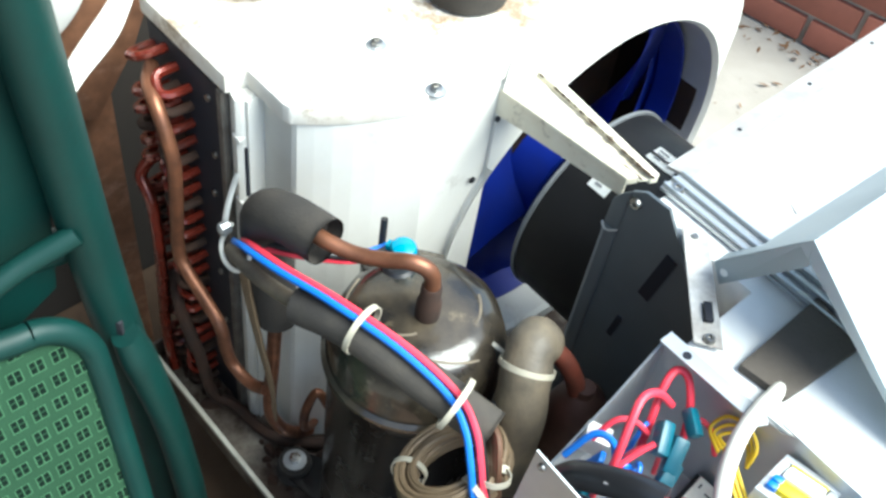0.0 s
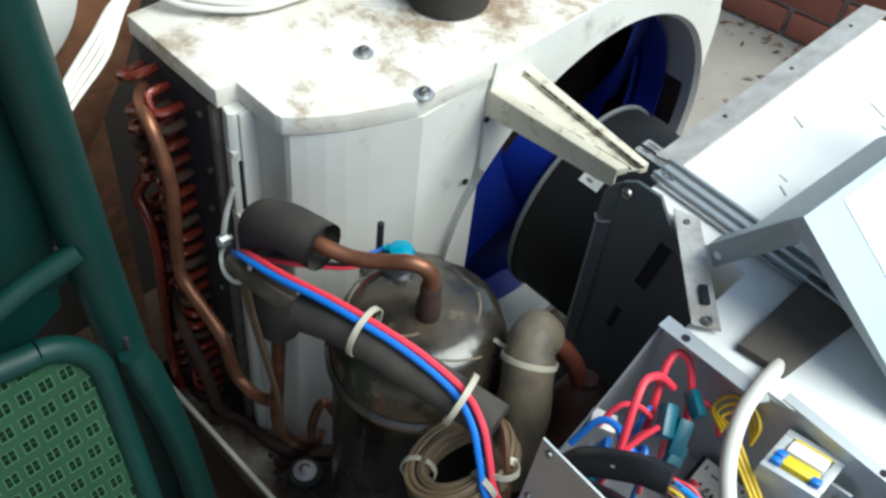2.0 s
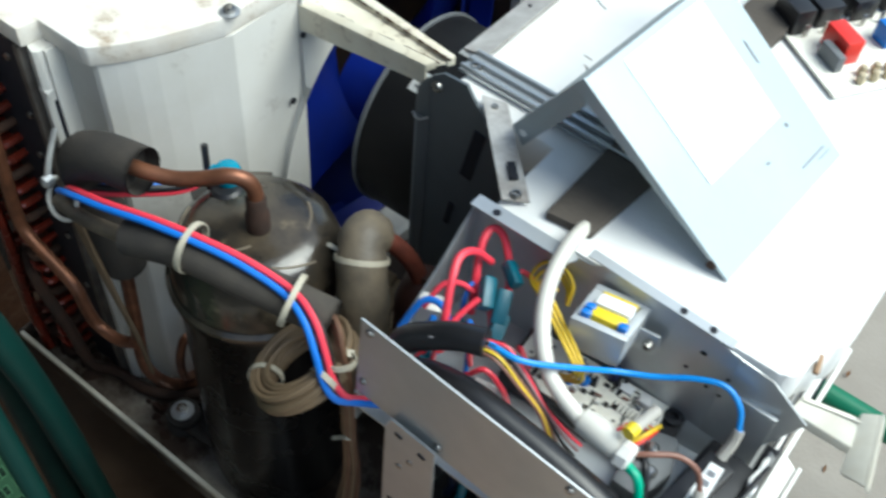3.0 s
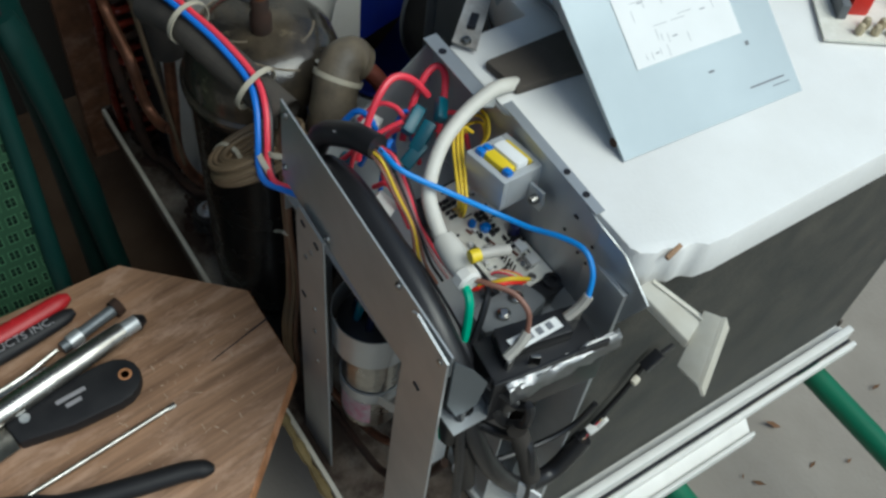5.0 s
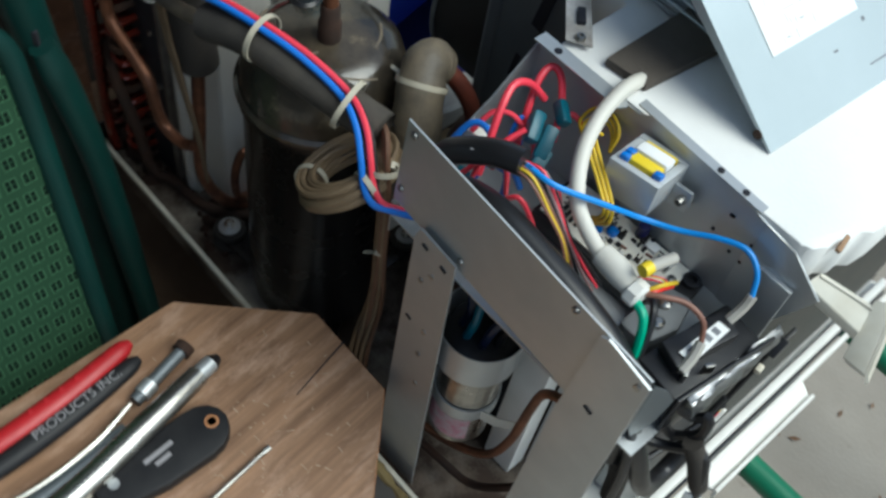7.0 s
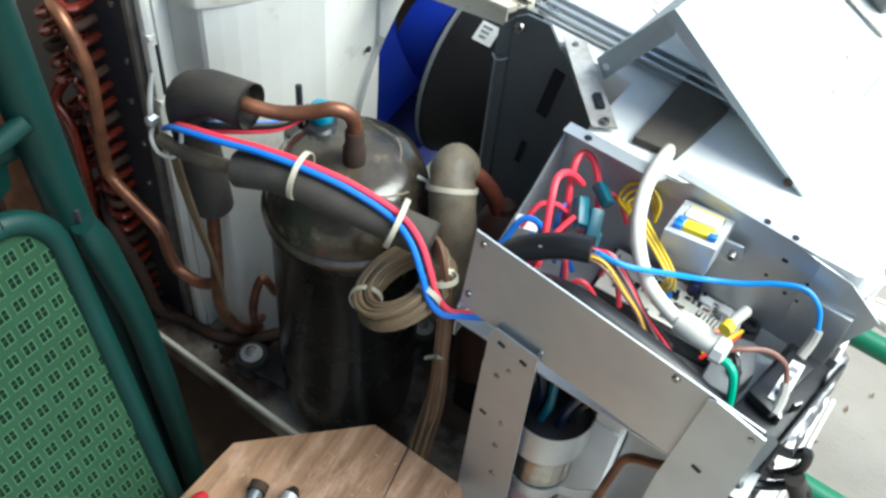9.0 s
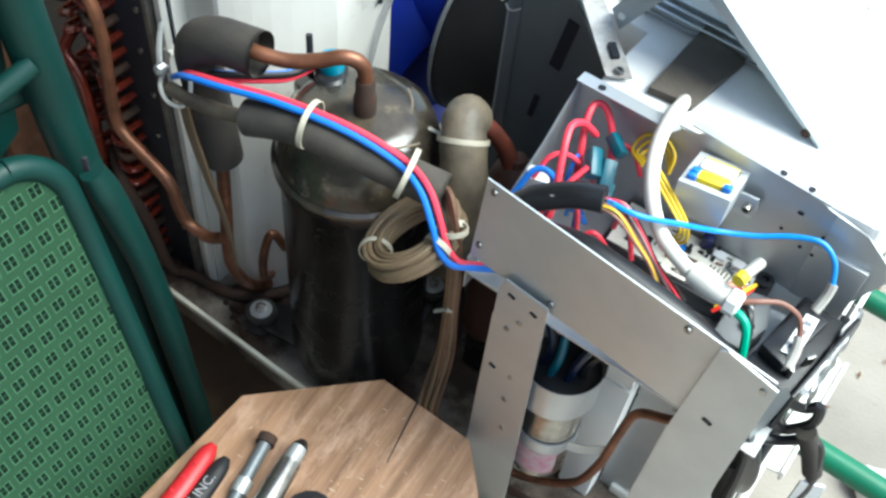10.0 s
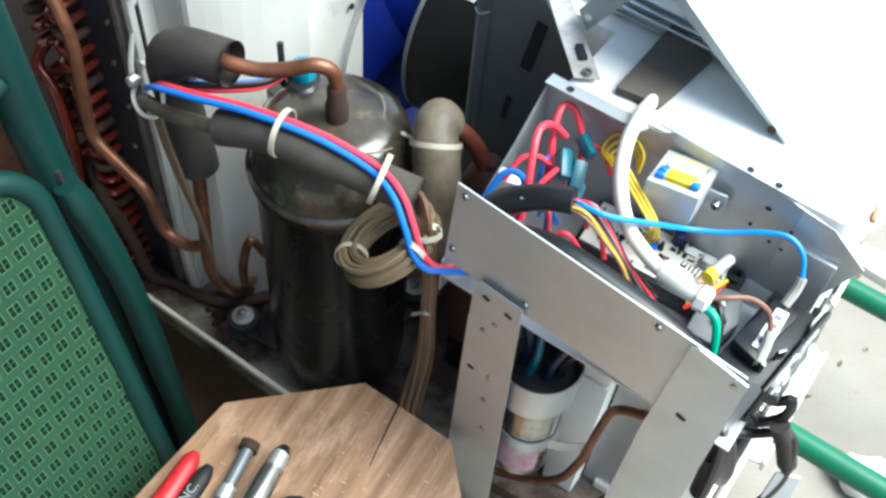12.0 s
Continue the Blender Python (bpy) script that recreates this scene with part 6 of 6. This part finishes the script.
bm = bmesh.new()
for k in range(80):
    x, y = rng.gauss(-0.175, 0.06), rng.gauss(0.22, 0.06)
    if abs(x + 0.2) + abs(y - 0.15) < 0.24 and y < 0.325:
        a = rng.gauss(20, 30) if k % 3 else rng.uniform(0, 180)
        add_box(bm, (x, y, ST + 0.0002), (rng.uniform(0.002, 0.009), rng.uniform(0.0003, 0.0009), 0.0005), (0, 0, a), 0)
tagged(part("wood_chips", bm, material("pale_scratches", (0.50, 0.39, 0.28), 0.8), None), "pale chips and scratches on the stool", "debris", kind="stuff")

# ---- hand tools on the stool ----
TZ = ST + 0.0005
grips = thing("crimping_pliers", "pliers with one red and one black grip", "pliers", (-0.31, 0.1, TZ))
part("red_grip", tube([(-0.318, -0.02, TZ + 0.010), (-0.316, 0.03, TZ + 0.012), (-0.322, 0.10, TZ + 0.013), (-0.334, 0.168, TZ + 0.013)], lambda t: (0.0075 + 0.004 * math.sin(math.pi * min(t * 0.8 + 0.1, 1))) * (1 - 0.5 * max(0, (t - 0.94) / 0.06) ** 2), 14, 9, 0.8), REDGRIP, grips, "red dipped grip")
part("black_grip", tube([(-0.296, -0.03, TZ + 0.010), (-0.297, 0.03, TZ + 0.012), (-0.304, 0.10, TZ + 0.012), (-0.315, 0.166, TZ + 0.012)], lambda t: (0.007 + 0.0035 * math.sin(math.pi * min(t * 0.8 + 0.1, 1))) * (1 - 0.5 * max(0, (t - 0.94) / 0.06) ** 2), 14, 9, 0.8), GRIP, grips, "black dipped grip")
part("jaw", box((-0.300, -0.055, TZ + 0.009), (0.026, 0.06, 0.014), (0, 0, 10), 0.004), STEEL, grips)
text = bpy.data.curves.new("lettering", "FONT")
text.body, text.size, text.extrude, text.align_x, text.align_y = "PRODUCTS INC.", 0.0125, 0.0002, "LEFT", "CENTER"
helper = bpy.data.objects.new("lettering_outline", text)
letters = bpy.data.meshes.new_from_object(helper)
bpy.data.objects.remove(helper)
letters.materials.clear()
letters.materials.append(LETTER)
letters.transform(Matrix.Translation(-origin(grips)) @ pose(-0.2990, 0.052, TZ + 0.0208, 0, 0, 96.5))
lettering = new("lettering", letters)
lettering.parent = grips
tagged(lettering, "grey printed lettering")
for k in range(6):
    part("grip_mark", box((-0.3225 - 0.0015 * k, 0.062 + 0.016 * k, TZ + 0.0215), (0.0050, 0.0030, 0.0008), (0, 0, 10), 0.0003), REDGRIP, grips, "moulded mark")

rod = thing("cold_chisel", "dark steel pin punch with a mushroomed head", "punch", (-0.29, 0.19, TZ))
part("shank", tube([(-0.282, 0.140, TZ + 0.008), (-0.292, 0.175, TZ + 0.009), (-0.299, 0.200, TZ + 0.009)], 0.0065, 12, 3), DARKSTEEL, rod)
part("head", tube([(-0.299, 0.200, TZ + 0.009), (-0.302, 0.2085, TZ + 0.009)], 0.0095, 14, 1), RUST_SHADE, rod)
part("collar", tube([(-0.284, 0.148, TZ + 0.008), (-0.288, 0.162, TZ + 0.0085)], 0.0085, 14, 1), STEEL, rod)

lock = thing("locking_pliers", "worn chromed locking pliers with a curved handle", "pliers", (-0.25, 0.1, TZ))
part("main_handle", tube([(-0.226, -0.02, TZ + 0.018), (-0.228, 0.02, TZ + 0.020), (-0.235, 0.07, TZ + 0.022), (-0.246, 0.12, TZ + 0.022), (-0.256, 0.165, TZ + 0.021), (-0.264, 0.198, TZ + 0.019)], lambda t: 0.0105 + 0.0015 * math.sin(3 * t), 16, 6, 0.85), CHROME, lock, "worn chromed handle")
part("adjuster", tube([(-0.264, 0.197, TZ + 0.019), (-0.268, 0.214, TZ + 0.018)], 0.0085, 14, 1), STEEL, lock)
part("adjuster_tip", tube([(-0.268, 0.214, TZ + 0.017), (-0.270, 0.222, TZ + 0.015)], lambda t: 0.009 - 0.004 * t, 14, 2), BLACKPLASTIC, lock)
part("lower_handle", tube([(-0.270, -0.03, TZ + 0.008), (-0.262, 0.03, TZ + 0.009), (-0.266, 0.09, TZ + 0.012), (-0.280, 0.135, TZ + 0.012)], 0.0026, 8, 6), CHROME, lock)
part("inner_link", tube([(-0.250, -0.02, TZ + 0.007), (-0.254, 0.05, TZ + 0.007), (-0.263, 0.12, TZ + 0.007)], 0.0075, 10, 5, 0.7), DARKSTEEL, lock)
part("pivot", lathe((-0.226, 0.008, TZ + 0.008), [(0.008, 0.0), (0.011, 0.004), (0.011, 0.022), (0.007, 0.026)], "Z", 20), CHROME, lock)

knife = thing("putty_knife", "putty knife with a black riveted handle", "putty knife", (-0.22, 0.12, TZ))
hd = [(-0.236, 0.064), (-0.218, 0.066), (-0.200, 0.070), (-0.192, 0.12), (-0.192, 0.166), (-0.1945, 0.178), (-0.200, 0.187), (-0.208, 0.193), (-0.218, 0.196), (-0.228, 0.194), (-0.236, 0.188), (-0.2415, 0.178), (-0.243, 0.165), (-0.240, 0.11)]
part("handle", slab([(x, y, TZ) for x, y in hd], (0, 0, 0.016), 0.004), GRIP, knife)
part("hang_hole", lathe((-0.219, 0.181, TZ + 0.0158), [(0.0060, 0.0), (0.0066, 0.0006), (0.0045, 0.0008), (0.0042, 0.0002), (0.0, 0.0002)], "Z", 18), WOODEDGE, knife, "orange eyelet")
part("rivet", lathe((-0.222, 0.083, TZ + 0.0158), [(0.0055, 0.0), (0.005, 0.001), (0.0, 0.0012)], "Z", 16), STEEL, knife)
part("blade", slab([(-0.238, 0.063, TZ + 0.006), (-0.199, 0.069, TZ + 0.006), (-0.180, -0.03, TZ + 0.003), (-0.225, -0.04, TZ + 0.003)], (0, 0, 0.0018)), CHROME, knife, "stained steel blade")
part("putty_blob", box((-0.203, 0.03, TZ + 0.007), (0.016, 0.02, 0.003), (0, 0, 20), 0.001), WHITEPLASTIC, knife, "dried white putty")
for k, (dx, w) in enumerate(((-0.006, 0.030), (0.002, 0.016))):
    part("handle_mark", box((-0.217 + dx, 0.128, TZ + 0.0161), (0.0045, w, 0.0006), (0, 0, 5), 0), LETTER, knife, "worn grey print")

pick = thing("screwdriver", "slim steel screwdriver with a yellow handle", "screwdriver", (-0.15, 0.1, TZ))
part("shaft", tube([(-0.170, 0.202, TZ + 0.004), (-0.155, 0.105, TZ + 0.010), (-0.140, 0.008, TZ + 0.017)], 0.0024, 10, 4), CHROME, pick)
part("tip", tube([(-0.1712, 0.210, TZ + 0.0035), (-0.170, 0.200, TZ + 0.004)], 0.0030, 8, 1, 0.5), CHROME, pick)
part("handle", tube([(-0.141, 0.012, TZ + 0.017), (-0.138, -0.006, TZ + 0.018), (-0.132, -0.05, TZ + 0.018)], 0.010, 8, 3), material("clear_yellow_plastic", (0.75, 0.60, 0.02), 0.2, bump=0.02), pick)
cut = thing("cutting_pliers", "black handled pliers with a red collar", "pliers", (-0.12, 0.12, TZ))
CUTGRIP = [(-0.152, 0.034, TZ + 0.010), (-0.139, 0.058, TZ + 0.011), (-0.123, 0.086, TZ + 0.011), (-0.108, 0.145, TZ + 0.011), (-0.098, 0.190, TZ + 0.011), (-0.088, 0.213, TZ + 0.011)]
part("grip", tube(CUTGRIP, lambda t: (0.0085 + 0.002 * math.sin(math.pi * t)) * (1 - 0.6 * max(0, (t - 0.9) / 0.1) ** 2), 14, 7, 0.9), GRIP, cut)
part("red_collar", tube([(-0.161, 0.018, TZ + 0.010), (-0.154, 0.030, TZ + 0.010)], 0.0095, 14, 1), REDPLASTIC, cut, "red collar")
part("jaw", tube([(-0.185, -0.05, TZ + 0.010), (-0.172, -0.01, TZ + 0.010), (-0.161, 0.018, TZ + 0.010)], 0.0095, 12, 3), STEEL, cut)

# ---- green chair ----
chair = thing("garden_chair", "dark green garden chair with patterned woven back", "chair", (-0.45, 0.1, 0))
FX = lambda z: -0.405 - 0.27 * (z - 0.38)
fab = []
for k in range(9):
    a = math.pi / 2 * k / 8
    fab.append((0.140 + 0.046 * math.cos(a), 0.655 + 0.046 * math.sin(a)))
edge = [(0.160, 0.06), (0.172, 0.36), (0.180, 0.50), (0.186, 0.64)] + fab[1:] + [(0.05, 0.715), (-0.10, 0.718), (-0.30, 0.710)]
poly = edge + [(-0.32, 0.66), (-0.32, 0.06)]
part("fabric", slab([(FX(z), y, z) for y, z in poly], (-0.003, 0, 0)), FABRIC, chair, "green patterned woven fabric")
part("rim", tube([(FX(z) - 0.002, y, z) for y, z in edge], 0.0105, 12, 4), GREEN, chair, "dark green piped rim")
bm1, bm2 = bmesh.new(), bmesh.new()
PY, PZ = 0.0168, 0.0200
for i in range(-31, 3):
    for j in range(1, 36):
        y, z = 0.185 + PY * (i - 0.4) + 0.0056 * (j % 3), 0.075 + PZ * j
        if y > 0.152 + 0.050 * z - (0.05 if z > 0.685 else 0.012 if z > 0.665 else 0) or z > 0.698 or y < -0.31:
            continue
        for dy in (-1, 1):
            for dz in (-1, 1):
                cy, cz = y + dy * 0.0027, z + dz * 0.0028
                vs = [bm1.verts.new((FX(cz + q) + 0.0006, cy + p, cz + q)) for p, q in ((-0.0021, -0.0022), (0.0021, -0.0022), (0.0021, 0.0022), (-0.0021, 0.0022))]
                bm1.faces.new(vs)
        for a0, b0, a1, b1 in ((-0.0058, -0.0060, 0.0058, -0.0052), (-0.0058, 0.0052, 0.0058, 0.0060), (-0.0058, -0.0052, -0.0050, 0.0052), (0.0050, -0.0052, 0.0058, 0.0052), (-0.0004, -0.0052, 0.0004, 0.0052)):
            vs = [bm2.verts.new((FX(z + q) + 0.0010, y + p, z + q)) for p, q in ((a0, b0), (a1, b0), (a1, b1), (a0, b1))]
            bm2.faces.new(vs)
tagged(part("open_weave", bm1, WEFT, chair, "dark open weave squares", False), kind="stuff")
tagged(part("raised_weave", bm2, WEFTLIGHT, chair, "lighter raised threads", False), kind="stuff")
part("post", tube([(-0.508, 0.236, 0.0), (-0.508, 0.234, 0.30), (-0.508, 0.230, 0.50), (-0.508, 0.218, 0.64), (-0.508, 0.211, 0.75), (-0.508, 0.204, 0.90), (-0.508, 0.196, 1.06)], 0.0205, 16, 5, 0.9), GREEN, chair, "dark green enamelled post")
part("slot", box((-0.489, 0.212, 0.660), (0.006, 0.004, 0.020), (0, 0, 35), 0.001), FIN_SHADE, chair, "dark slot")
part("split_cover", tube([(-0.486, 0.214, 0.655), (-0.478, 0.222, 0.60), (-0.471, 0.231, 0.516), (-0.470, 0.238, 0.413), (-0.470, 0.242, 0.335), (-0.471, 0.248, 0.227), (-0.474, 0.252, 0.10), (-0.476, 0.252, 0.0)], lambda t: 0.0135 + 0.010 * min(t * 5, 0.35) + 0.0006 * math.sin(17 * t), 16, 10, 0.8), GREEN, chair, "loose crumpled green plastic cover")
part("upper_panel", slab([(-0.520, 0.196, 0.79), (-0.526, 0.186, 1.08), (-0.545, -0.30, 1.08), (-0.54, -0.30, 0.62), (-0.525, 0.10, 0.64), (-0.520, 0.185, 0.70)], (-0.012, 0, 0), 0.003), GREEN, chair, "smooth dark green back panel")
part("cross_bar", tube([(-0.494, 0.199, 0.776), (-0.500, 0.165, 0.764), (-0.502, 0.138, 0.754), (-0.51, 0.0, 0.70)], 0.0085, 12, 4), GREEN, chair)
part("rear_rail", tube([(-0.53, 0.20, 0.73), (-0.535, 0.10, 0.735), (-0.54, -0.3, 0.72)], 0.014, 12, 3), GREEN, chair)
part("seat_rail", tube([(-0.43, 0.21, 0.10), (-0.10, 0.215, 0.03), (-0.02, 0.215, 0.015)], 0.012, 12, 3), GREEN, chair)

# ---- green tubes that carry the unit ----
stand = thing("tubular_stand", "green painted steel tube frame carrying the unit", "frame", (-0.2, 0.82, 0))
for y in (0.685, 0.95):
    part("rail", tube([(-0.80, y, 0.0), (-0.80, y, 0.16), (-0.775, y, 0.200), (-0.72, y, 0.2055), (0.5, y, 0.2055), (0.66, y, 0.2055), (0.70, y, 0.17), (0.71, y, 0.0)], 0.0165, 16, 5), GREENTUBE, stand)
part("cross_rail", tube([(0.60, 0.69, 0.2055), (0.60, 0.945, 0.2055)], 0.0150, 14, 1), GREENTUBE, stand)

# ---- ground litter ----
bag = thing("plastic_scrap", "crumpled white plastic scrap on the concrete", "scrap", (0.25, 0.82, 0))
bm = bmesh.new()
bmesh.ops.create_icosphere(bm, subdivisions=3, radius=0.05, matrix=pose(0.262, 0.82, 0.018) @ Matrix.Diagonal((1, 0.7, 0.45, 1)))
for v in bm.verts:
    v.co += v.normal * 0.014 * noise.noise(v.co * 30)
    v.co.z = max(v.co.z, 0.001)
part("film", bm, WHITEPLASTIC, bag)
bm = bmesh.new()
for k in range(420):
    t = rng.random()
    if t < 0.62:
        p = WALL_A + WALL_D * rng.uniform(1.0, 2.6) + WALL_N * abs(rng.gauss(0, 0.06))
    else:
        p = Vector((rng.uniform(-1.0, -0.2), rng.uniform(1.15, 1.9), 0)) if t < 0.9 else Vector((rng.uniform(0.0, 0.6), rng.uniform(0.6, 1.4), 0))
    s = rng.uniform(0.003, 0.016)
    m = pose(p.x, p.y, 0.002 + rng.uniform(0, 0.004), rng.uniform(-25, 25), rng.uniform(-25, 25), rng.uniform(0, 360))
    vs = [bm.verts.new(m @ Vector(q)) for q in ((-s, 0, 0), (0, -s * 0.35, s * 0.1), (s, 0, s * 0.2), (0, s * 0.35, s * 0.1))]
    bm.faces.new(vs)
tagged(part("dry_litter", bm, DEBRIS, None, "", False), "dry brown leaf bits on the concrete", "litter", kind="stuff")

# ---- bricks of the low wall ----
bm = box(tuple(WALL_A), (0.196, 0.02, 0.060), (0, 0, math.degrees(math.atan2(WALL_D.y, WALL_D.x))), 0.004)
first = part("brick", bm, BRICK, wall)
BRICKS = first.data
for row in range(5):
    for k in range(16):
        p = WALL_D * (0.1 + 0.208 * k + (0.104 if row % 2 else 0)) + WALL_N * (0.002 + rng.uniform(0, 0.003)) + Vector((0, 0, 0.036 + 0.071 * row))
        b = first if row == 0 and k == 0 else new("brick", BRICKS)
        b.parent, b.location = wall, p
